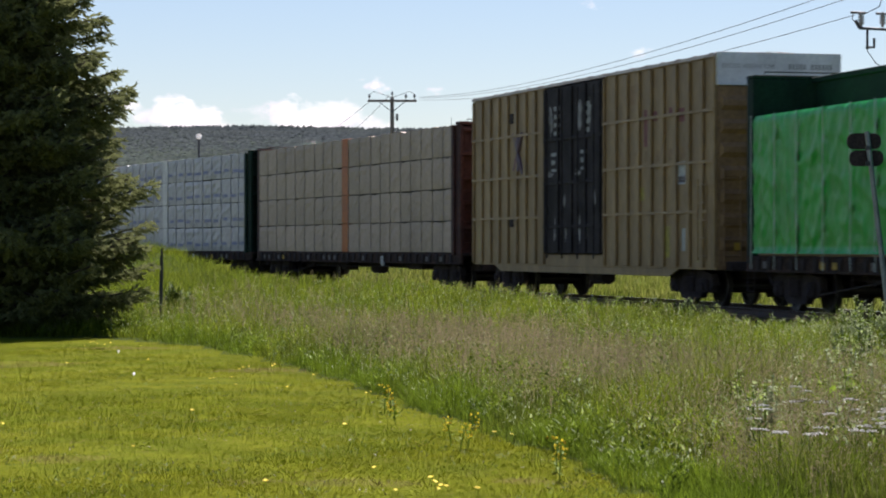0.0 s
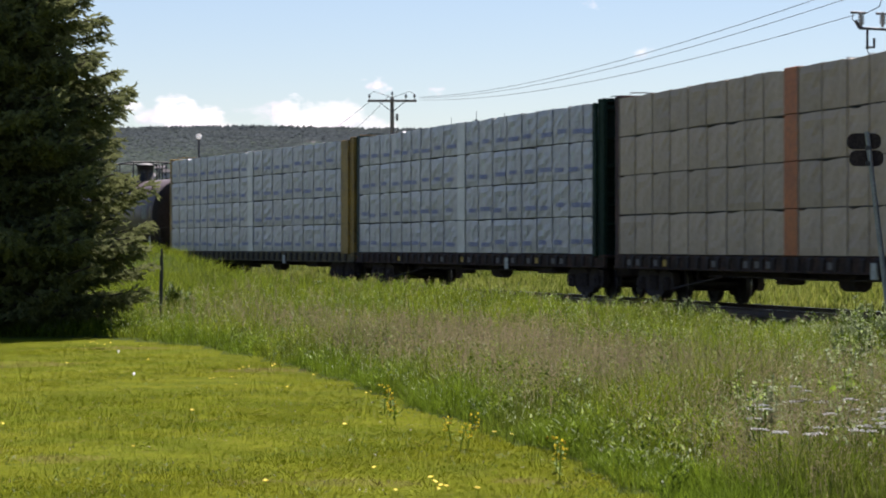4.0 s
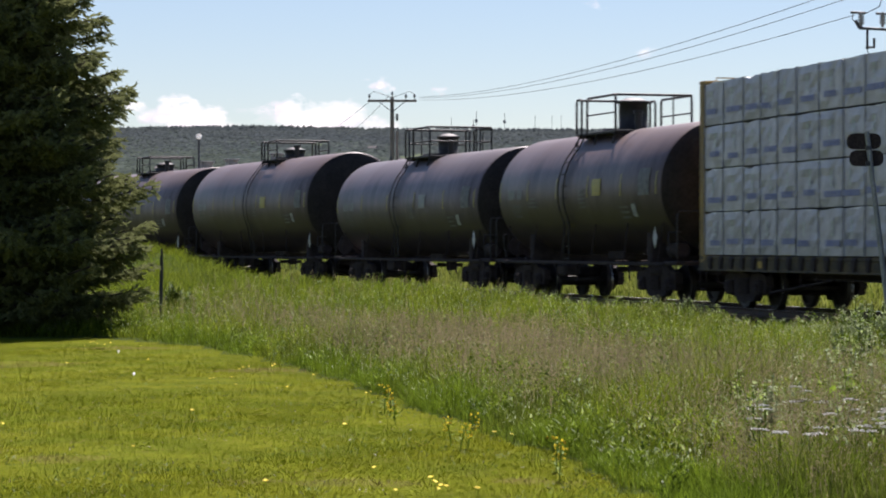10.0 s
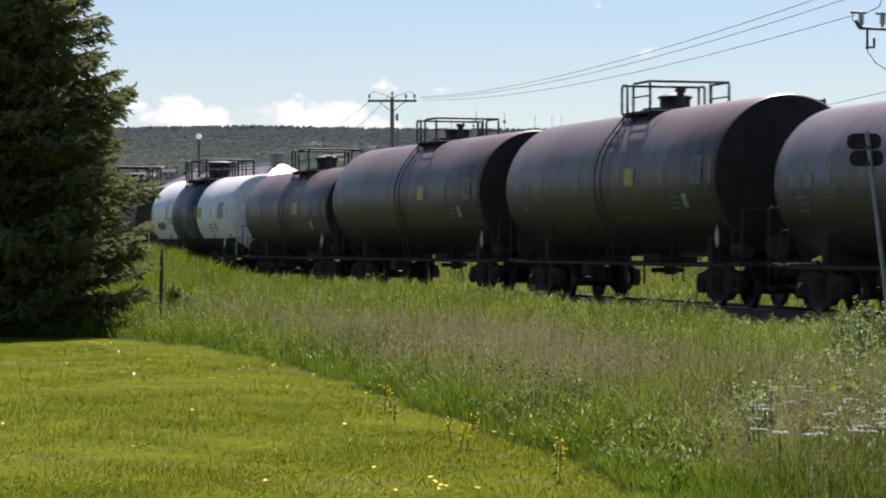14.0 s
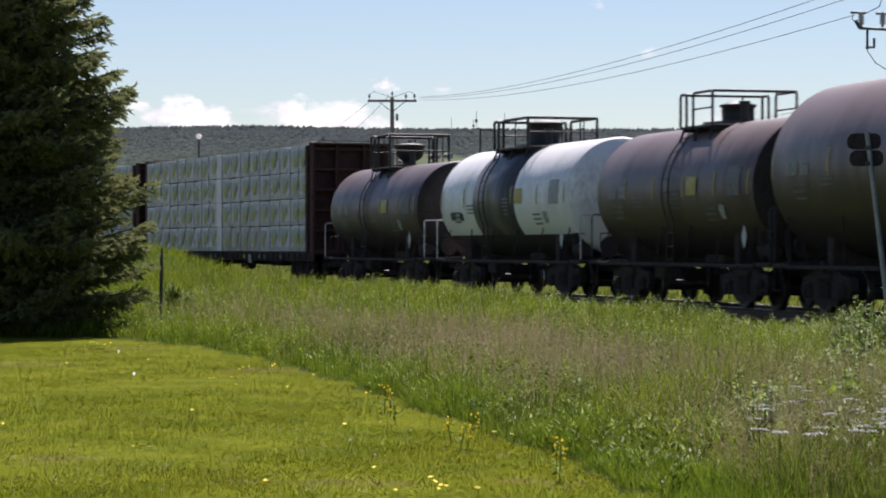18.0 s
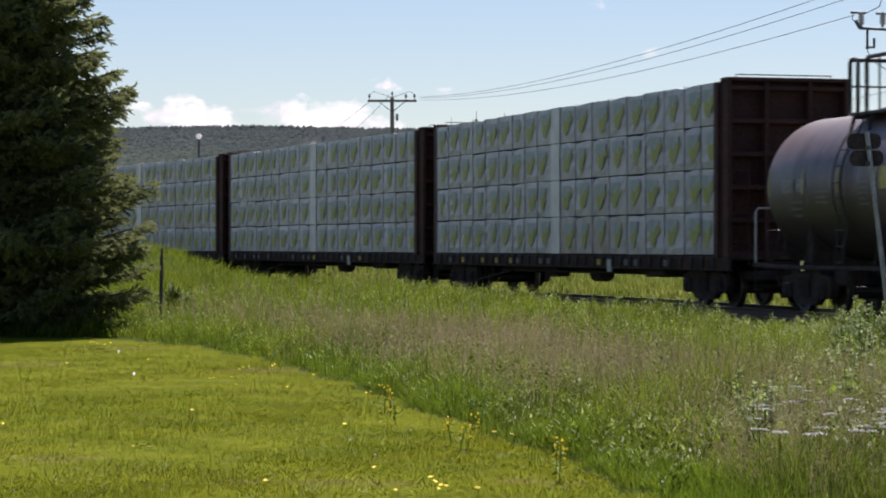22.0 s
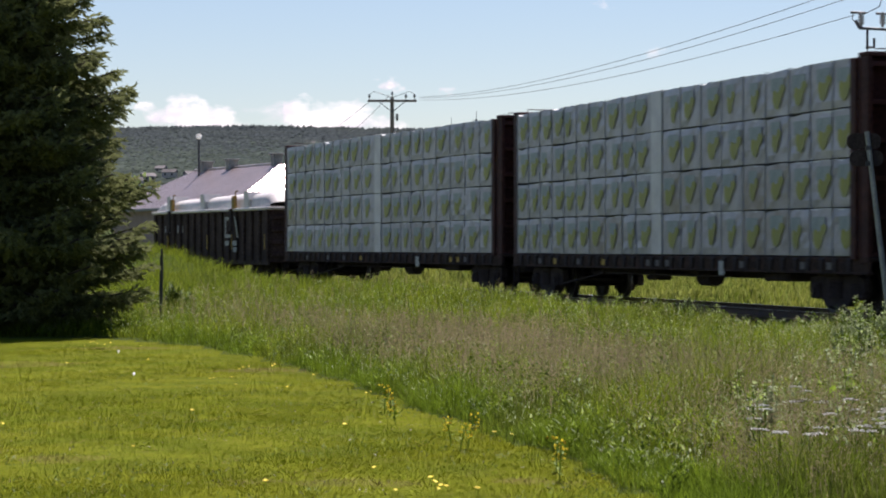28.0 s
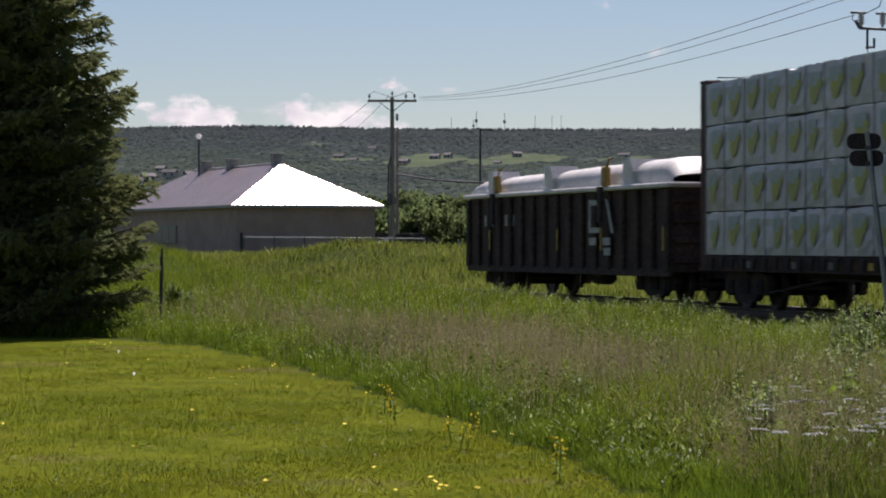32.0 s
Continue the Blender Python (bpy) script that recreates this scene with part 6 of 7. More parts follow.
# green sheeted load: three tiers under one tarpaulin a stack
def tarp_load(s0, s1):
    ld, half = car_at("tarpaulin_load", "stacked load under bright green wrinkled tarpaulin sheets", s0, s1, "tarped load")
    ld["group"] = "lumber loads on the train"
    r = random.Random(5)
    x, n = -half, 0
    while x < half - 0.5:
        w = min(r.uniform(1.15, 1.5), half - x)
        sh = Shape()
        nx, nz = 16, 34
        folds = [(r.uniform(0.008, 0.024), r.uniform(-14, 14), r.uniform(-9, 9), r.uniform(0, 6)) for _ in range(9)]
        for side in (-1, 1):
            v, f = [], []
            for j in range(nz + 1):
                for i in range(nx + 1):
                    z = 1.16 + 2.80 * j / nz
                    xx = x + w * i / nx
                    y = 1.435 + sum(q[0] * (1 - abs(math.sin(q[1] * xx * 0.5 + q[2] * z * 0.5 + q[3]))) ** 4 for q in folds) + r.uniform(-0.006, 0.006)
                    if j == 0:
                        y += 0.05
                    if j == nz:
                        y -= 0.05
                    v.append((x + w * i / nx, side * y, z))
            for j in range(nz):
                for i in range(nx):
                    a = j * (nx + 1) + i
                    q = (a, a + 1, a + nx + 2, a + nx + 1)
                    f.append(q if side < 0 else q[::-1])
            sh.add(v, f, 0, True)
        sh.add([(x, -1.38, 3.96), (x + w, -1.38, 3.96), (x + w, -0.15, 4.0), (x, -0.15, 4.0)], [(0, 1, 2, 3)])
        sh.add([(x, 1.38, 3.96), (x + w, 1.38, 3.96), (x + w, 0.15, 4.0), (x, 0.15, 4.0)], [(3, 2, 1, 0)])
        if n == 0:
            sh.add([(x, -1.42, 1.14), (x, -0.15, 1.14), (x, -0.15, 3.98), (x, -1.42, 3.96)], [(0, 3, 2, 1)])
        put("tarpaulin", sh, M_GREEN, ld)
        sh = Shape()
        sh.box(x - 0.011, x + 0.011, -1.515, -1.505, 0.84, 3.97)
        put("strap", sh, M_SAGE, ld, label="pale lashing strap")
        x += w
        n += 1
    sh = Shape()
    sh.cbox(-half, half, -1.36, -0.2, 1.11, 3.9, 0.03)
    sh.cbox(-half, half, 0.2, 1.36, 1.11, 3.9, 0.03)
    put("bundle", sh, M_BEIGE, ld)
    sh = Shape()
    sh.cbox(-half, half, -0.10, 0.10, 4.0, 4.76, 0.02)
    put("centre_panel", sh, M_DKGREEN, ld)


tarp_load(215.75, 237.3)


# ---------------------------------------------------------------- boxcar
def boxcar(s0, s1):
    car, half = car_at("boxcar", "tall tan high-cube boxcar with a dark worn plug door", s0, s1, "boxcar")
    zb, zt, w = 0.80, 5.41, 1.40
    dl, dr = 201.75 - (s0 + s1) / 2, 206.35 - (s0 + s1) / 2
    for sgn in (-1, 1):
        m = pose(0, 0, 0, 0, 0, 0 if sgn < 0 else 180)
        a, b = (dl, dr) if sgn < 0 else (-dr, -dl)
        put("side_wall", Shape().cbox(-half, a, -w, -w + 0.08, zb, zt, 0.01), M_TAN, car, m)
        put("side_wall", Shape().cbox(b, half, -w, -w + 0.08, zb, zt, 0.01), M_TAN, car, m)
        put("door_threshold", Shape().cbox(a + 0.002, b - 0.002, -w, -w + 0.08, zb, zb + 0.30, 0.008), M_TAN, car, m)
        sh = Shape()
        sh.slab([(-half + 1.9, zb), (-half + 2.5, zb - 0.16), (half - 5.0, zb - 0.16), (half - 2.9, zb - 0.16), (half - 2.3, zb)], -w + 0.01, -w + 0.07)
        put("side_sill", sh, M_TAN, car, m)
        for x0, x1 in ((-half, a), (b, half)):
            n = int(round((x1 - x0) / 0.82))
            for i in range(n + 1):
                x = x0 + (x1 - x0) * i / n
                wd = 0.11 if 0 < i < n else 0.07
                sh = Shape()
                sh.cbox(max(x - wd, x0), min(x + wd, x1), -w - 0.065, -w - 0.001, zb + 0.05, zt - 0.10, 0.02)
                put("side_post", sh, M_TAN, car, m)
            for z in (2.05, 3.12, 4.22):
                sh = Shape()
                sh.cbox(x0 + 0.02, x1 - 0.02, -w - 0.078, -w - 0.07, z - 0.035, z + 0.035, 0.003)
                put("belt_rail", sh, M_TAN, car, m)
        # plug door
        sh = Shape()
        sh.cbox(a + 0.03, b - 0.03, -w - 0.05, -w + 0.02, zb + 0.32, zt - 0.10, 0.02)
        d = put("plug_door", sh, M_BOXDOOR, car, m, label="dark worn plug door")
        for i in range(5):
            x = a + 0.2 + (b - a - 0.4) * i / 4
            put("door_rib", Shape().cbox(x - 0.06, x + 0.06, -w - 0.10, -w - 0.051, zb + 0.34, zt - 0.12, 0.015), M_BOXDOOR, d)
        for z in (1.8, 2.9, 4.0):
            put("door_rail", Shape().cbox(a + 0.05, b - 0.05, -w - 0.085, -w - 0.052, z - 0.05, z + 0.05, 0.012), M_BOXDOOR, d)
        for i in range(4):
            x = a + 0.5 + (b - a - 1.0) * i / 3
            sh = Shape()
            sh.rod((x, -w - 0.12, zb + 0.2), (x, -w - 0.12, zt - 0.2), 0.022, 7)
            sh.cbox(x - 0.04, x + 0.04, -w - 0.15, -w - 0.09, 2.1, 2.3, 0.01)
            put("lock_rod", sh, M_BOXDOOR, d)
        for x, z, ww, hh in ((0.42, 3.95, 0.42, 1.1), (2.62, 3.9, 0.5, 1.25), (3.45, 4.1, 0.3, 0.9), (0.85, 1.3, 0.16, 0.75), (1.75, 1.4, 0.14, 0.6), (2.78, 1.3, 0.18, 0.85), (3.35, 1.4, 0.14, 0.6), (0.32, 3.02, 0.55, 0.2), (2.45, 2.98, 0.65, 0.26), (1.6, 2.15, 0.22, 0.55), (3.9, 2.2, 0.2, 0.5)):
            sh = Shape()
            pr = random.Random(int(x * 100 + z * 10))
            o = []
            for q in range(14):
                an = -2 * math.pi * q / 14
                k = pr.uniform(0.35, 1.0)
                o.append((a + x + ww / 2 + ww / 2 * k * math.cos(an), z + hh / 2 + hh / 2 * k * math.sin(an)))
            sh.slab(o[::-1], -w - 0.056, -w - 0.0505)
            put("worn_patch", sh, M_WORN, d)
        for fx in (0.24, 0.74):
            for k in range(4):
                put("stencil_bar", Shape().box(a + (b - a) * fx - 0.22, a + (b - a) * fx + 0.22, -w - 0.058, -w - 0.0505, 4.72 - k * 0.21, 4.83 - k * 0.21), M_MARK, d)
            for dx, z, ww, hh in ((-0.22, 3.62, 0.46, 0.09), (-0.30, 3.42, 0.26, 0.12), (-0.22, 3.22, 0.42, 0.07)):
                put("stencil_bar", Shape().box(a + (b - a) * fx + dx - ww / 2, a + (b - a) * fx + dx + ww / 2, -w - 0.058, -w - 0.0505, z - hh / 2, z + hh / 2), M_MARK, d)
    # marks on the near side
    def mark(x, z, ww, hh, m, label="", name="marking"):
        sh = Shape()
        sh.box(x - ww / 2, x + ww / 2, -w - 0.0045, -w - 0.0005, z - hh / 2, z + hh / 2)
        put(name, sh, m, car, label=label)
    for dx, dz, ww, hh in ((2.85, 4.0, 0.30, 0.85), (3.3, 4.25, 0.5, 0.22), (3.95, 4.1, 0.26, 0.6), (4.5, 4.3, 0.4, 0.2), (5.1, 4.2, 0.3, 0.3)):
        mark(dr + dx, dz, ww, hh, M_MAROON)
    for x, z, ww, hh in ((-half + 0.62, 1.5, 0.34, 0.75), (half - 2.95, 1.4, 0.3, 0.7), (half - 0.95, 1.4, 0.34, 0.9), (half - 4.6, 2.5, 0.3, 0.3)):
        mark(x, z, ww, hh, M_REFL, "dull yellow reflective panel", "reflector")
    mark(half - 2.05, 2.92, 0.5, 0.5, M_PLATEW, "small pale placard", "placard")
    mark(half - 2.05, 2.78, 0.4, 0.14, M_PURPLE)
    mark(half - 1.9, 1.45, 0.3, 0.5, M_PLATE, "", "placard")
    for s0_, s1_, mm in (((-0.38, 4.3), (0.38, 3.2), M_PURPLE), ((0.34, 4.3), (-0.36, 3.3), M_PURPLE), ((-0.05, 4.2), (0.02, 3.3), M_PURPLE), ((-0.3, 3.3), (0.1, 4.0), M_MAROON)):
        cx = dl - 2.2
        sh = Shape()
        sh.slab([(cx + s1_[0] - 0.05, s1_[1]), (cx + s1_[0] + 0.05, s1_[1]), (cx + s0_[0] + 0.06, s0_[1]), (cx + s0_[0] - 0.06, s0_[1])], -w - 0.0665, -w - 0.0005)
        put("paint_stroke", sh, mm, car)
    for z in (4.7, 1.95):
        put("vent_plate", Shape().cbox(dl - 2.92, dl - 2.62, -w - 0.06, -w - 0.001, z - 0.13, z + 0.13, 0.01), M_UNDER, car, label="small dark square plate")
    mark(half - 5.2, 4.8, 0.9, 0.45, M_TANEND)
    for i in range(7):
        mark(half - 6.4 + i * 0.75, 3.35, 0.5, 0.26, M_TANEND)
    # roof: shallow panels with ribs
    sh = Shape()
    sh.add([(-half, -w - 0.07, zt), (half, -w - 0.07, zt), (half, 0, zt + 0.04), (-half, 0, zt + 0.04), (-half, w + 0.07, zt), (half, w + 0.07, zt),
            (-half, -w - 0.07, zt - 0.07), (half, -w - 0.07, zt - 0.07), (half, w + 0.07, zt - 0.07), (-half, w + 0.07, zt - 0.07)],
           [(0, 1, 2, 3), (3, 2, 5, 4), (6, 7, 1, 0), (4, 5, 8, 9), (1, 7, 8, 5, 2), (0, 3, 4, 9, 6)])
    n = 19
    for i in range(n):
        x = -half + 0.2 + (2 * half - 0.4) * i / (n - 1)
        sh.add([(x - 0.06, -w - 0.07, zt + 0.018), (x + 0.06, -w - 0.07, zt + 0.018), (x + 0.06, 0, zt + 0.065), (x - 0.06, 0, zt + 0.065), (x + 0.06, w + 0.07, zt + 0.018), (x - 0.06, w + 0.07, zt + 0.018),
                (x - 0.06, -w - 0.07, zt - 0.03), (x + 0.06, -w - 0.07, zt - 0.03)], [(0, 1, 2, 3), (3, 2, 4, 5), (6, 7, 1, 0), (0, 3, 6), (1, 7, 2)])
    put("roof", sh, M_ROOFM, car, label="galvanised ribbed roof")
    # ends: corrugated tan with a white top band
    for sgn in (-1, 1):
        m = pose(0, 0, 0, 0, 0, 0 if sgn > 0 else 180)
        sh = Shape()
        sh.cbox(half - 0.06, half + 0.02, -w, w, zb, 4.72, 0.01)
        e = put("end_wall", sh, M_TANEND, car, m, label="corrugated tan end")
        z = 1.2
        while z < 4.6:
            sh = Shape()
            sh.add([(half + 0.02, -w + 0.06, z), (half + 0.02, w - 0.06, z), (half + 0.09, w - 0.12, z + 0.10), (half + 0.09, -w + 0.12, z + 0.10),
                    (half + 0.09, w - 0.12, z + 0.22), (half + 0.09, -w + 0.12, z + 0.22), (half + 0.02, w - 0.06, z + 0.32), (half + 0.02, -w + 0.06, z + 0.32)],
                   [(0, 1, 2, 3), (3, 2, 4, 5), (5, 4, 6, 7), (0, 3, 5, 7), (1, 6, 4, 2)])
            put("corrugation", sh, M_TANEND, e)
            z += 0.5
        sh = Shape()
        sh.cbox(half - 0.06, half + 0.10, -w - 0.02, w + 0.02, 4.73, zt + 0.03, 0.01)
        put("end_band", sh, M_WHITE, e, label="white band across the top of the end")
        for y0, y1 in ((-1.25, -0.15), (0.2, 0.62), (0.72, 1.2)):
            sh = Shape()
            if sgn > 0 and y0 < -1:
                continue
            y = y0
            while y < y1:
                sh.box(half + 0.101, half + 0.104, y, y + 0.055, 5.08, 5.2)
                y += 0.085
            put("marking", sh, M_MARK, e)
        sh = Shape()
        for y in (-1.3, -0.92):
            sh.rod((half + 0.16, y, 0.9), (half + 0.16, y, 3.0), 0.018, 6)
        for k in range(6):
            sh.rod((half + 0.16, -1.3, 1.1 + k * 0.33), (half + 0.16, -0.92, 1.1 + k * 0.33), 0.016, 6)
        put("ladder", sh, M_TANEND, car, m)
        sh = Shape()
        sh.box(half + 0.10, half + 0.115, -1.05, -0.88, 1.22, 1.38)
        put("reflector", sh, M_PLATEY, car, m, label="small yellow reflector")
        sh = Shape()
        sh.cbox(half - 0.1, half + 0.3, -1.2, 1.2, 0.78, 0.98, 0.02)
        put("end_sill", sh, M_UNDER, car, m)
        # side ladder near the corner
        sh = Shape()
        for x in (half - 0.75, half - 0.25):
            sh.rod((x, -w - 0.14, 1.0), (x, -w - 0.14, 2.75), 0.018, 6)
        for k in range(5):
            sh.rod((half - 0.75, -w - 0.14, 1.1 + k * 0.38), (half - 0.25, -w - 0.14, 1.1 + k * 0.38), 0.016, 6)
        put("side_ladder", sh, M_TAN, car, m)
    cu = bpy.data.curves.new("sign_text", "FONT")
    cu.body, cu.size, cu.align_x, cu.extrude = "EXCESS HEIGHT CAR", 0.13, "LEFT", 0.002
    tx = put("lettering", cu, None, car, pose(half + 0.102, -1.33, 5.1, 90, 0, 90))
    cu.materials.append(M_MARK)
    sh = Shape()
    sh.cbox(-half + 0.2, half - 0.2, -0.4, 0.4, 0.60, 0.80, 0.03)
    sh.rod((-0.5, -0.8, 0.55), (0.5, -0.8, 0.55), 0.18, 12)
    put("underframe", sh, M_UNDER, car)
    running_gear(car, half, 2.3, 0.62)


boxcar(195.36, 213.5)


# ---------------------------------------------------------------- tank cars
def tank_paint(name, base, low, top, gloss=0.42, streak=0.5):
    """Tank paint: grime streaks, a dusty top and a shade-darkened belly with their own ragged edges."""
    m = mat(name, base, tuple(v * 0.75 for v in base), scale=1.2, rough=0.42, spec=gloss, fine=0.22, stretch=(1.6, 1, 0.5))
    n, l = m.node_tree.nodes, m.node_tree.links
    b = n["Principled BSDF"]
    prev = b.inputs["Base Color"].links[0].from_socket
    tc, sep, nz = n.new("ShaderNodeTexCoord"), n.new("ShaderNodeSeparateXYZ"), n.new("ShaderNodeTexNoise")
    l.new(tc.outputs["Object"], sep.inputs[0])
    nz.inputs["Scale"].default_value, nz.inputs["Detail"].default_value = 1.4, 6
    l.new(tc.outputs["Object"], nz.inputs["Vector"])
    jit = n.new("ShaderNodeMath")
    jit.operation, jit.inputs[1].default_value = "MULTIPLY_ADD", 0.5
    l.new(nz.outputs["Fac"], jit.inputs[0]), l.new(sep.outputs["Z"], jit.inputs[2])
    st, sm, sr, sx = n.new("ShaderNodeTexNoise"), n.new("ShaderNodeMapping"), n.new("ShaderNodeMapRange"), n.new("ShaderNodeVectorMath")
    sm.inputs["Scale"].default_value = (2.6, 0.35, 0.35)
    st.inputs["Scale"].default_value, st.inputs["Detail"].default_value, st.inputs["Roughness"].default_value = 1.0, 7, 0.62
    sr.inputs["From Min"].default_value, sr.inputs["From Max"].default_value = 0.33, 0.66
    sr.inputs["To Min"].default_value, sr.inputs["To Max"].default_value = 1 - streak, 1 + streak * 0.6
    sx.operation = "SCALE"
    l.new(tc.outputs["Object"], sm.inputs[0]), l.new(sm.outputs[0], st.inputs["Vector"]), l.new(st.outputs["Fac"], sr.inputs["Value"])
    l.new(prev, sx.inputs[0]), l.new(sr.outputs[0], sx.inputs["Scale"])
    prev = sx.outputs[0]
    # belly colour puts shade on the lower shell, against green bounce from the grass
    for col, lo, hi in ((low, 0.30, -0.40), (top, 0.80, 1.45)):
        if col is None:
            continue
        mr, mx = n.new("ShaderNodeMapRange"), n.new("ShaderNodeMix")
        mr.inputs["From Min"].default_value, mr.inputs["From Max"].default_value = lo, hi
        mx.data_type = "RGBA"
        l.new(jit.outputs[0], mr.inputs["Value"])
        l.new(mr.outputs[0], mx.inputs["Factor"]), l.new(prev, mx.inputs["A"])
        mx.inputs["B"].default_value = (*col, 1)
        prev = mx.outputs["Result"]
    l.new(prev, b.inputs["Base Color"])
    return m


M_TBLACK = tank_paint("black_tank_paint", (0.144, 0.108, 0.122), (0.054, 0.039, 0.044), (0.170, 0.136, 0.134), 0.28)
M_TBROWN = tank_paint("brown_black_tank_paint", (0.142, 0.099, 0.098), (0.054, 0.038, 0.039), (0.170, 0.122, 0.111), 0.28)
M_TWHITE = tank_paint("white_tank_paint", (0.83, 0.83, 0.82), (0.76, 0.76, 0.74), (0.80, 0.79, 0.77), 0.4, 0.08)
M_HEAD = mat("dark_tank_head", (0.036, 0.029, 0.027), (0.022, 0.018, 0.017), scale=1.5, rough=0.6, spec=0.2, fine=0.3)
M_TBAND = mat("stained_band", (0.085, 0.082, 0.096), (0.035, 0.035, 0.042), scale=2.2, rough=0.4, stretch=(3, 1, 0.4))
M_COVER = mat("dusty_white_fibreglass", (0.76, 0.71, 0.67), (0.60, 0.55, 0.52), scale=1.3, rough=0.5, fine=0.12)
M_BELLY = mat("black_belly", (0.03, 0.03, 0.03), (0.02, 0.02, 0.02), rough=0.6)
M_RAILING = mat("railing_steel", (0.03, 0.027, 0.026), (0.02, 0.018, 0.018), scale=8, rough=0.6)
M_CHROME = mat("bright_cap", (0.8, 0.8, 0.8), (0.7, 0.7, 0.7), rough=0.12, metal=1.0)


def shell_patch(sh, x0, x1, z0, z1, r, zc, mi=0, n=5, lift=0.006):
    """A plate bent round the near side of a tank, between two heights."""
    v = []
    for i in range(n + 1):
        z = z0 + (z1 - z0) * i / n
        y = -math.sqrt(max(r * r - (z - zc) ** 2, 0.01)) - lift
        v += [(x0, y, z), (x1, y, z)]
    return sh.add(v, [(2 * i, 2 * i + 1, 2 * i + 3, 2 * i + 2) for i in range(n)], mi)


def tank_car(s0, s1, top, radius, paint, label, rail, style=0, white=False, dome_h=0.0, seed=1, rail_h=0.85):
    r = random.Random(seed)
    car, half = car_at("tank_car", label, s0, s1, "tank car")
    zc = top - radius
    # shell with domed ends and faint weld rings
    head = 0.42
    prof = []
    for k in range(9):
        a = math.pi / 2 * k / 8
        prof.append((-half - head * math.cos(a) + 0.12, max(radius * math.sin(a), 0.004)))
    rings = 5
    for k in range(1, rings):
        x = -half + 0.12 + (2 * half - 0.24) * k / rings
        prof += [(x - 0.02, radius), (x, radius + 0.0007), (x + 0.02, radius)]
    prof += [(-a, b) for a, b in prof[:9][::-1]]
    cap = prof[:8]
    sh = Shape()
    sh.lathe(prof[7:-7], 64)
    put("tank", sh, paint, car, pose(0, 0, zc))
    # domed ends are much darker than the shell, save on the white car
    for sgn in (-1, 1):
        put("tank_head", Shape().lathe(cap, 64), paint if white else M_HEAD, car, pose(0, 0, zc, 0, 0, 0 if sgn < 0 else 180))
    rl, rr = (v - (s0 + s1) / 2 for v in rail)
    if white:
        sh = Shape()
        for k in range(1):
            sh.lathe([(rl - 0.35, radius + 0.004), (rl - 0.35, radius + 0.009), (rr + 0.35, radius + 0.009), (rr + 0.35, radius + 0.004)], 64)
        put("stained_band", sh, M_TBAND, car, pose(0, 0, zc), label="dark stained band under the fill dome")
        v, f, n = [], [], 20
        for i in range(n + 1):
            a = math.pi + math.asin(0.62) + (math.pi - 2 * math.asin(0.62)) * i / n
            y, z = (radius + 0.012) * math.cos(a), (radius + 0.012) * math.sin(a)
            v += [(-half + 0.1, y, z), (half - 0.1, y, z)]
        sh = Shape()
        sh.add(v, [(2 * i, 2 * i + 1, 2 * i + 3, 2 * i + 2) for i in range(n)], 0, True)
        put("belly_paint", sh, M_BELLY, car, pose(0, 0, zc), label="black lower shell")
    # sills, end platforms, cradles
    for sgn in (-1, 1):
        sh = Shape()
        sh.cbox(sgn * half - 1.3 if sgn > 0 else -half - 0.62, half + 0.62 if sgn > 0 else -half + 1.3, -0.35, 0.35, 0.66, 1.0, 0.03)
        put("stub_sill", sh, M_UNDER, car)
        sh = Shape()
        sh.cbox(sgn * (half - 1.75) - 0.14, sgn * (half - 1.75) + 0.14, -1.15, 1.15, 0.86, zc - radius * 0.62, 0.03)
        put("cradle", sh, M_UNDER, car)
    for sgn in (-1, 1):
        sh = Shape()
        x0, x1 = sorted((sgn * (half - 0.15), sgn * (half + 0.72)))
        sh.cbox(x0, x1, -1.42, 1.42, 0.88, 0.97, 0.015)
        put("end_platform", sh, M_UNDER, car)
        sh = Shape()
        xe = sgn * (half + 0.66)
        sh.pipe([(xe, -1.38, 0.95), (xe, -1.38, 2.0), (xe, -1.33, 2.08), (xe, 1.33, 2.08), (xe, 1.38, 2.0), (xe, 1.38, 0.95)], 0.022, 6)
        put("end_handrail", sh, M_PLATEW if white or style == 2 else M_RAILING, car)
        sh = Shape()
        x = sgn * (half + 0.4)
        sh.pipe([(x - 0.22, -1.40, 0.9), (x - 0.22, -1.40, 0.42), (x + 0.22, -1.40, 0.42), (x + 0.22, -1.40, 0.9)], 0.018, 6)
        put("sill_step", sh, M_UNDER, car)
    for sgn in (-1, 1):
        sh = Shape()
        sh.cbox(-half + 0.05, half - 0.05, *sorted((sgn * 1.30, sgn * 1.46)), 0.86, 0.94, 0.015)
        for k in range(6):
            x = -half + 0.4 + (2 * half - 0.8) * k / 5
            sh.rod((x, sgn * 1.44, 0.92), (x, sgn * (radius * 0.85), zc - radius * 0.5), 0.018, 5)
        put("side_handrail", sh, M_UNDER, car)
    # piping under the shell and the brake reservoir
    sh = Shape()
    sh.cbox(-0.3, 0.9, -0.5, 0.5, zc - radius - 0.14, zc - radius + 0.2, 0.06)
    sh.rod((0.3, 0, zc - radius - 0.1), (0.3, 0, zc - radius - 0.42), 0.16, 12)
    sh.rod((0.1, -0.4, 0.74), (0.1, 0.4, 0.74), 0.06, 8)
    put("outlet_pipe", sh, M_UNDER, car)
    sh = Shape()
    sh.cbox(-half * 0.45, -half * 0.45 + 0.7, -1.0, -0.6, 0.55, 0.85, 0.05)
    put("air_reservoir", sh, M_UNDER, car)
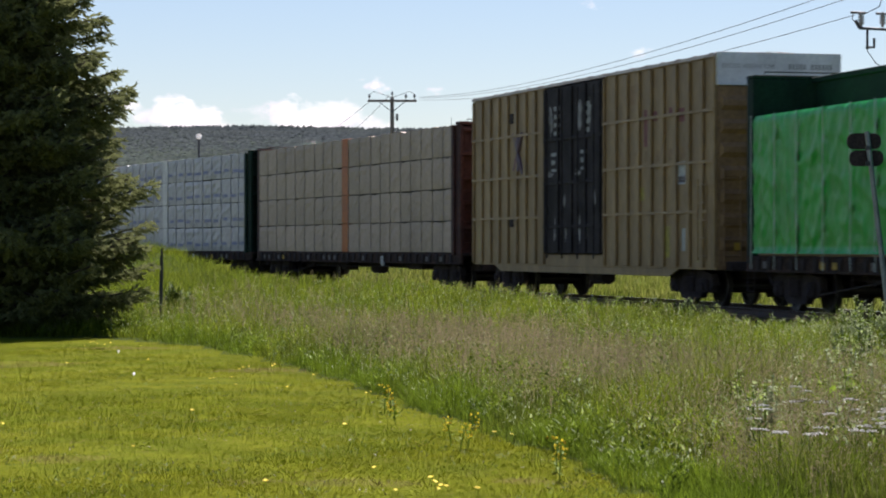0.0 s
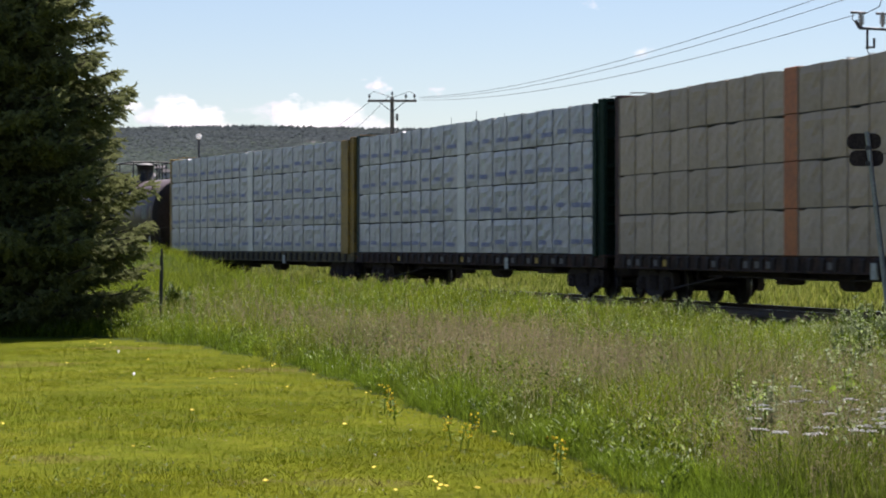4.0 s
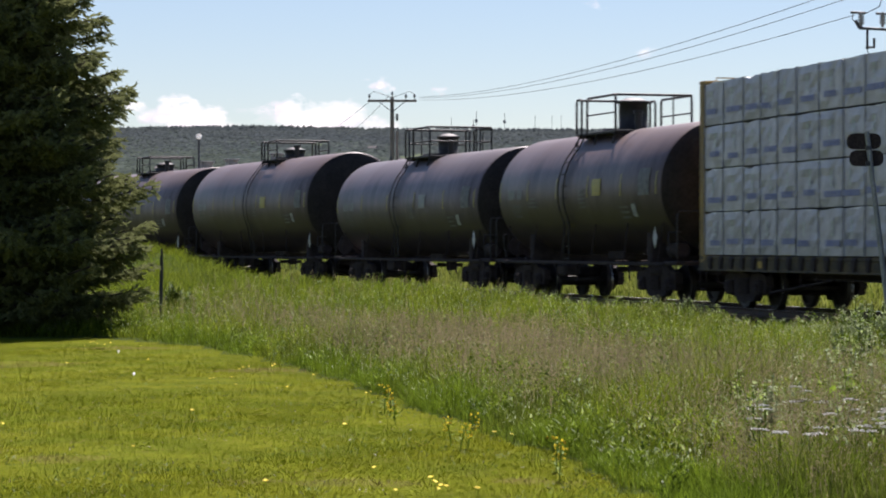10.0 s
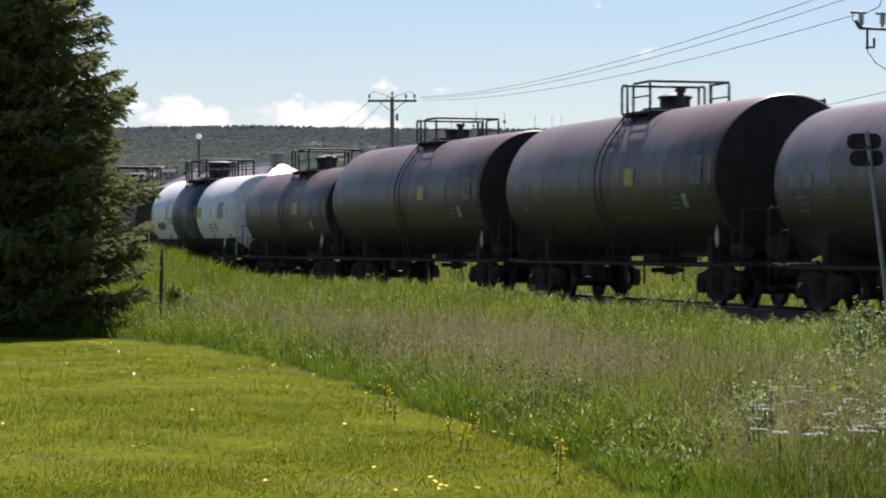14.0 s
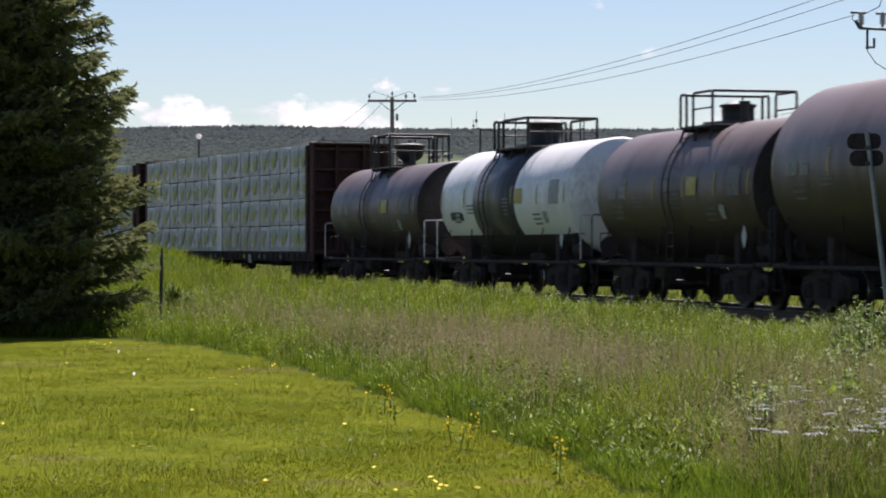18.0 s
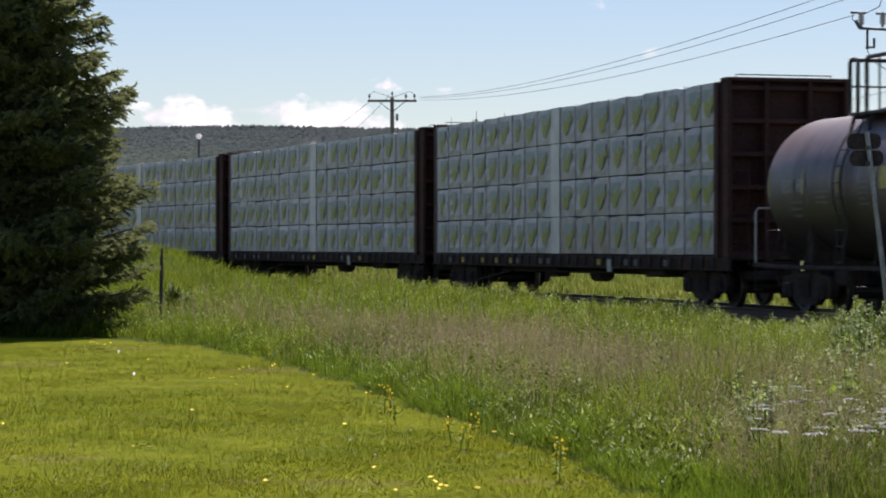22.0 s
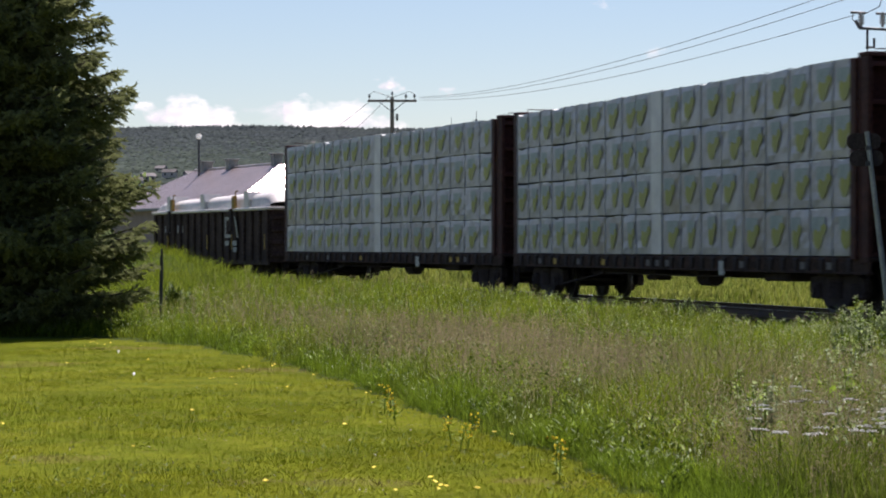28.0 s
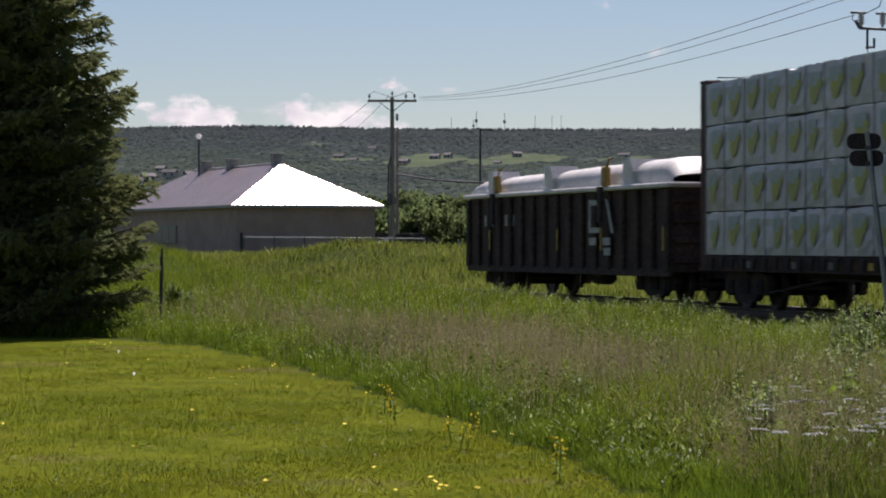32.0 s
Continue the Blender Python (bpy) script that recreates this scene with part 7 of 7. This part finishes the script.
    for x in (-0.9, 1.5):
        sh = Shape()
        sh.rod((x, -1.1, 0.42), (x, -1.1, 0.95), 0.03, 6)
        put("hanger", sh, M_UNDER, car)
    sh = Shape()
    sh.rod((half - 0.7, -0.95, 1.22), (half - 0.1, -0.95, 1.22), 0.17, 12)
    put("brake_cylinder", sh, M_UNDER, car)
    # top platform, railing and fill dome
    zt = top - 0.06
    sh = Shape()
    for y0, y1 in ((-1.0, -0.45), (0.45, 1.0)):
        sh.cbox(rl, rr, y0, y1, zt - 0.06, zt, 0.01)
    for x in (rl + 0.1, rr - 0.1, (rl + rr) / 2):
        sh.box(x - 0.03, x + 0.03, -0.95, 0.95, zt - 0.12, zt - 0.06)
        for sy in (-1, 1):
            sh.rod((x, sy * 0.95, zt - 0.06), (x, sy * 1.02, zc + math.sqrt(radius ** 2 - min(1.02, radius - 0.02) ** 2)), 0.025, 6)
    put("walkway", sh, M_RAILING, car)
    sh = Shape()
    zr = zt + rail_h
    t = 0.042 if style == 2 else 0.032
    open_x = rl + 0.8
    for side in (-1, 1):
        y = side * 0.98
        sh.pipe([(open_x, y, zt), (open_x, y, zr - 0.06), (open_x + 0.06, y, zr), (rr - 0.06, y, zr), (rr, y, zr - 0.06), (rr, y, zt)], t, 7)
        sh.pipe([(rl, y, zt), (rl, y, zr - 0.05), (rl + 0.05, y, zr), (rl + 0.32, y, zr), (rl + 0.38, y, zr - 0.06), (rl + 0.38, y, zt)], t, 7)
        if style != 2:
            sh.rod((open_x, y, zt + rail_h * 0.5), (rr, y, zt + rail_h * 0.5), 0.02, 6)
        if style != 1:
            x = (open_x + rr) / 2
            sh.rod((x, y, zt), (x, y, zr), 0.022, 6)
    sh.pipe([(rl, -0.98, zr), (rl, 0.98, zr)], t, 7)
    sh.pipe([(rr, -0.98, zr), (rr, 0.98, zr)], t, 7)
    for x in (rl, rr):
        sh.rod((x, 0.5, zt), (x, 0.5, zr), 0.022, 6)
        if style != 1:
            sh.rod((x, -0.98, zt + rail_h * 0.5), (x, 0.98, zt + rail_h * 0.5), 0.02, 6)
    put("railing", sh, M_RAILING, car)
    xm = (rl + rr) / 2
    dr = {0: 0.30, 1: 0.36, 2: 0.44}[style]
    dh = max(dome_h, 0.35)
    sh = Shape()
    sh.lathe([(zt - 0.1, 0.78), (zt + 0.08, 0.78), (zt + 0.09, dr), (zt + dh - 0.05, dr), (zt + dh - 0.03, dr + 0.05), (zt + dh + 0.02, dr + 0.05), (zt + dh + 0.03, dr), (zt + dh + 0.10, dr * 0.5), (zt + dh + 0.11, 0.02)], 26, axis="z")
    if style == 2 and not white:
        sh = Shape()
        sh.lathe([(zt - 0.1, 0.70), (zt + 0.06, 0.70), (zt + 0.07, 0.20), (zt + 0.20, 0.20), (zt + 0.26, 0.32), (zt + 0.36, 0.42), (zt + dh - 0.08, 0.46), (zt + dh - 0.06, 0.52), (zt + dh, 0.52), (zt + dh + 0.01, 0.46), (zt + dh + 0.05, 0.25), (zt + dh + 0.06, 0.02)], 28, axis="z")
        sh.pipe([(-0.12, 0, zt + dh + 0.02), (-0.12, 0, zt + dh + 0.16), (0.12, 0, zt + dh + 0.16), (0.12, 0, zt + dh + 0.02)], 0.018, 6)
    put("fill_dome", sh, M_RAILING, car, pose(xm, 0, 0))
    sh = Shape()
    sh.rod((xm + 0.9, -0.2, zt), (xm + 0.9, -0.2, zt + 0.42), 0.09, 12)
    sh.rod((xm + 0.9, -0.2, zt + 0.42), (xm + 0.9, -0.2, zt + 0.5), 0.13, 12)
    put("valve", sh, M_RAILING, car)
    put("vent", Shape().rod((xm - 0.85, 0.1, zt - 0.1), (xm - 0.85, 0.1, zt + 0.3), 0.07, 10), M_RAILING, car)
    # ladder bent down the near side
    sh = Shape()
    lx = open_x - 0.19
    for dx in (-0.2, 0.2):
        pts = [(lx + dx, -1.0, zt)]
        for k in range(9):
            a = math.radians(42 - 8.5 * k)
            pts.append((lx + dx, -(radius + 0.09) * math.cos(a), zc + (radius + 0.09) * math.sin(a)))
        pts += [(lx + dx, -1.47, 0.95)]
        sh.pipe(pts, 0.02, 6)
    for k in range(14):
        z = 1.0 + k * 0.3
        if z > zt - 0.1:
            break
        dz = z - zc
        y = -(math.sqrt(max((radius + 0.09) ** 2 - dz * dz, 0.0)) if dz > -0.3 else 1.44 if dz < -0.3 else radius)
        y = max(min(y, -0.9), -1.55)
        sh.rod((lx - 0.2, y, z), (lx + 0.2, y, z), 0.016, 5)
    put("ladder", sh, M_RAILING, car)
    # reflective stripes, placards and faded marks
    n = 6
    for k in range(n):
        x = -half + 0.25 + (2 * half - 0.5) * k / (n - 1)
        sh = Shape()
        w = 0.034
        shell_patch(sh, x - w, x + w, zc - 0.16, zc + 0.36, radius, zc, lift=0.016)
        put("reflective_stripe", sh, M_REFL, car)
    def plate(name, x, z, w, h, m, lab=""):
        sh = Shape()
        shell_patch(sh, x - w / 2, x + w / 2, z - h / 2, z + h / 2, radius, zc, lift=0.02)
        put(name, sh, m, car, label=lab)
    plate("placard", half * 0.30, zc + 0.08, 0.62, 0.40, M_REFL if style != 0 else M_MARK, "square placard")
    plate("warning_panel", half - 1.05, zc + 0.14, 0.72, 0.62, M_MARKF if not white else M_MARK, "pale stencilled panel")
    for k in range(8):
        if k != 4:
            plate("number_bar", -half + 1.05 + k * 0.15, zc - (0.42 if white else -0.02), 0.09, 0.2 if white else 0.27, M_BELLY if white else M_MARK)
    for k in range(3):
        plate("stencil_line", -half + 1.6, zc - 0.30 - k * 0.13, 0.85 - 0.15 * k, 0.045, M_MARKF)
        plate("stencil_line", half - 2.5, zc - 0.42 - k * 0.12, 0.6, 0.045, M_MARKF)
    plate("small_placard", half - 1.85, zc - 0.50, 0.28, 0.30, M_MARK)
    for k in range(5):
        plate("stencil_line", half * 0.30 - 1.1, zc + 0.02 - k * 0.10, r.uniform(0.35, 0.55), 0.04, M_MARKF)
    for k in range(3):
        plate("stencil_line", -half + 3.0, zc - 0.12 - k * 0.10, r.uniform(0.5, 0.8), 0.04, M_MARKF)
    # rods and hoses hanging between the trucks
    for x in (-half * 0.35, -half * 0.30, half * 0.33, half * 0.42):
        put("hanging_rod", Shape().pipe([(x, -0.75, 0.86), (x + 0.03, -0.78, 0.55), (x + 0.10, -0.78, 0.50)], 0.022, 6), M_UNDER, car)
    for sgn in (-1, 1):
        xe = sgn * (half + 0.05)
        put("grab_iron", Shape().pipe([(xe, -1.30, 1.0), (xe, -1.36, 1.30), (xe, -1.36, 1.62), (xe, -1.05, 1.62)], 0.018, 6), M_RAILING, car)
        put("hand_brake", Shape().rod((sgn * (half + 0.50), -0.55, 1.30), (sgn * (half + 0.56), -0.55, 1.30), 0.26, 16).rod((sgn * (half + 0.53), -0.55, 0.95), (sgn * (half + 0.53), -0.55, 1.3), 0.04, 8), M_UNDER, car)
    sh = Shape()
    x = half - 0.55
    sh.add([(x, -1.46, 1.25), (x + 0.13, -1.46, 1.5), (x, -1.46, 1.75), (x - 0.13, -1.46, 1.5), (x, -1.45, 1.25), (x + 0.13, -1.45, 1.5), (x, -1.45, 1.75), (x - 0.13, -1.45, 1.5)],
           [(0, 1, 2, 3), (7, 6, 5, 4), (0, 4, 5, 1), (1, 5, 6, 2), (2, 6, 7, 3), (3, 7, 4, 0)])
    put("hazard_diamond", sh, M_PLATEW, car, label="white diamond hazard placard")
    sh = Shape()
    sh.rod((-half + 1.72, -1.22, 0.92), (-half + 1.72, -1.30, 0.92), 0.11, 14)
    put("bearing_cap", sh, M_CHROME if style == 2 or white else M_UNDER, car)
    running_gear(car, half + 0.35, 1.75, 0.35)
    return car


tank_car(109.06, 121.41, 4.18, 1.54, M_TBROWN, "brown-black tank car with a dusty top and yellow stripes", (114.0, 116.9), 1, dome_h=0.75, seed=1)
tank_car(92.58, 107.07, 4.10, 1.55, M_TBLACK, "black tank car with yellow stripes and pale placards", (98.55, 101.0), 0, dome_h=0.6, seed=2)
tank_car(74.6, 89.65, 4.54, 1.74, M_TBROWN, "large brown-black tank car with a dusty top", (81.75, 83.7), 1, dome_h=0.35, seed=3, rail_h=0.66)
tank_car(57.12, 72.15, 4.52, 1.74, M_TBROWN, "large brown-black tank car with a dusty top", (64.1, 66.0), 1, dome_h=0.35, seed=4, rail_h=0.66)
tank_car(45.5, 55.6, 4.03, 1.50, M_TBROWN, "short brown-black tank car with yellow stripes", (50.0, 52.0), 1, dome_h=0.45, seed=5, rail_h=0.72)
tank_car(32.16, 43.25, 4.05, 1.50, M_TWHITE, "white tank car with a dark stained band and black belly", (35.75, 38.65), 2, white=True, dome_h=0.66, seed=6, rail_h=0.75)
tank_car(20.15, 29.55, 3.88, 1.42, M_TBLACK, "short black tank car with faded markings", (23.5, 25.5), 2, dome_h=0.72, seed=7, rail_h=1.0)


# ---------------------------------------------------------------- gondola with raised white covers
def gondola(s0, s1):
    car, half = car_at("covered_gondola", "dark brown ribbed gondola with a white fibreglass cover", s0, s1, "gondola")
    zb, zt, w = 0.72, 2.62, 1.46
    m_side = mat("dark_brown_gondola_steel", (0.085, 0.060, 0.053), (0.055, 0.039, 0.036), scale=1.4, rough=0.8, bump=0.15, fine=0.35, spec=0.12)
    for sgn in (-1, 1):
        m = pose(0, 0, 0, 0, 0, 0 if sgn < 0 else 180)
        sh = Shape()
        sh.cbox(-half, half, -w + 0.04, -w + 0.10, zb, zt, 0.01)
        sh.cbox(-half, half, -w - 0.02, -w + 0.06, zb - 0.1, zb + 0.08, 0.015)
        put("side_wall", sh, m_side, car, m)
        n = 17
        for i in range(n):
            x = -half + 0.12 + (2 * half - 0.24) * i / (n - 1)
            sh = Shape()
            sh.cbox(x - 0.10, x + 0.10, -w - 0.07, -w + 0.039, zb + 0.02, zt - 0.02, 0.03)
            put("side_stake", sh, m_side, car, m)
        sh = Shape()
        sh.cbox(half - 0.08, half, -w + 0.05, w - 0.05, zb, zt, 0.01)
        for k in range(4):
            sh.cbox(half, half + 0.08, -w + 0.1, w - 0.1, zb + 0.2 + k * 0.45, zb + 0.36 + k * 0.45, 0.02)
        put("end_wall", sh, m_side, car, m)
    sh = Shape()
    sh.cbox(-half + 0.05, half - 0.05, -w + 0.12, w - 0.12, zb, zb + 0.06, 0.01)
    sh.cbox(-half, half, -0.35, 0.35, 0.58, zb, 0.02)
    sh.rod((0.6, -0.6, 0.55), (1.5, -0.6, 0.55), 0.2, 12)
    put("floor_frame", sh, M_UNDER, car)
    # white cover: bowed shell with a flat rim
    sh = Shape()
    sh.cbox(-half - 0.12, half + 0.12, -w - 0.12, w + 0.12, zt, zt + 0.12, 0.03)
    put("cover_rim", sh, M_COVER, car)
    v, f, nx, ny = [], [], 40, 16
    for i in range(nx + 1):
        x = -half + 0.05 + (2 * half - 0.1) * i / nx
        e = min(1.0, (half - abs(x)) / 0.9)
        hh = (0.44 + 0.012 * (x + half)) * math.sqrt(max(1 - (1 - e) ** 2, 0))
        for j in range(ny + 1):
            a = math.pi * j / ny
            v.append((x, -(w - 0.08) * math.copysign(abs(math.cos(a)) ** 0.6, math.cos(a)), zt + 0.12 + hh * math.sin(a) ** 0.55 * (1 + 0.02 * math.sin(x * 7))))
    for i in range(nx):
        for j in range(ny):
            a = i * (ny + 1) + j
            f.append((a, a + ny + 1, a + ny + 2, a + 1))
    sh = Shape()
    sh.add(v, f, 0, True)
    put("cover_shell", sh, M_COVER, car, label="white bowed fibreglass cover")
    for x in (-half + 2.2, -half + 7.1, half - 2.8):
        sh = Shape()
        sh.slab([(x - 0.28, zt + 0.12), (x + 0.42, zt + 0.12), (x + 0.42, zt + 0.42), (x + 0.18, zt + 0.72), (x - 0.28, zt + 0.72)], -w + 0.0, -w + 0.75)
        put("cover_rib", sh, M_COVER, car)
    for x in (-half + 3.05, half - 4.0):
        sh = Shape()
        sh.cbox(x - 0.16, x + 0.16, -w - 0.16, -w - 0.02, zt + 0.1, zt + 0.58, 0.03)
        sh.pipe([(x + 0.1, -w - 0.1, zt + 0.5), (x + 0.25, -w - 0.1, zt + 0.75), (x + 0.5, -w - 0.1, zt + 0.75)], 0.025, 6, 0)
        put("lifting_hook", sh, M_YEL, car, label="rusty yellow lifting bracket")
        sh = Shape()
        sh.box(x - 0.35, x - 0.1, -w - 0.20, -w - 0.121, zt - 0.75, zt + 0.1)
        put("latch_strap", sh, M_UNDER, car)
    # faded white shapes on the side, number bars and yellow stripes
    xs = half - 4.7
    sh = Shape()
    y0, y1 = -w - 0.082, -w - 0.072
    for x, z, ww, hh in ((-0.5, 2.02, 0.13, 0.8), (-0.14, 2.35, 0.62, 0.13), (-0.14, 1.69, 0.62, 0.13)):
        sh.box(xs + x - ww / 2, xs + x + ww / 2, y0, y1, z - hh / 2, z + hh / 2)
    sh2 = sh
    sh = Shape()
    sh.slab([(xs + 0.62, 2.42), (xs + 0.78, 2.42), (xs + 1.2, 1.62), (xs + 1.04, 1.62)], y0, y1)
    put("painted_mark", sh2, M_MARK, car, label="faded white painted shape")
    put("painted_mark", sh, M_MARK, car, label="faded white painted shape")
    for x, z, ww in ((xs - 0.3, 1.42, 0.5), (xs + 0.7, 1.42, 0.5), (xs + 0.75, 1.18, 0.45)):
        sh = Shape()
        sh.box(x - ww / 2, x + ww / 2, y0, y1, z - 0.09, z + 0.09)
        put("number_bar", sh, M_MARK, car)
    for i in range(6):
        sh = Shape()
        x = -half + 1.6 + i * 0.62
        sh.box(x - 0.1, x + 0.1, -w + 0.03, -w + 0.0385, 1.85, 2.15)
        put("number_bar", sh, M_MARK, car)
    for x in (half - 0.25, 0.2, -half + 2.3, half - 4.4):
        sh = Shape()
        sh.box(x - 0.035, x + 0.035, y0, y1, 1.2, 1.75)
        put("reflective_stripe", sh, M_PLATEY, car)
    running_gear(car, half, 1.9, 0.75)


gondola(-94.3, -78.55)


# ---------------------------------------------------------------- motion of the train and the clouds
def motions():
    times = [i * 1.0 for i in range(33)]
    for ob, mid in CARS:
        walk(ob, [(t, track_pose(mid + rolled(t))) for t in times])
    mids = dict((ob.name, mid) for ob, mid in CARS)
    for w, dx, car in WHEELS:
        # a wheelset turns while its car is near the camera's view
        mid = mids[car.name]
        seen = [k / 30 for k in range(0, 961, 2) if -25 < mid + rolled(k / 30) < 100]
        if not seen:
            walk(w, [(0.0, pose(dx, 0, WHEEL_R)), (32.0, pose(dx, 0, WHEEL_R))])
            continue
        times_w = sorted({0.0, 32.0, *seen})
        ref = rolled(seen[0])
        turn = lambda t: Matrix.Translation((dx, 0, WHEEL_R)) @ Matrix.Rotation((rolled(min(max(t, seen[0]), seen[-1])) - ref) / WHEEL_R, 4, "Y")
        walk(w, [(t, turn(t)) for t in times_w])
    for ob, rows in DRIFT:
        walk(ob, rows)


motions()
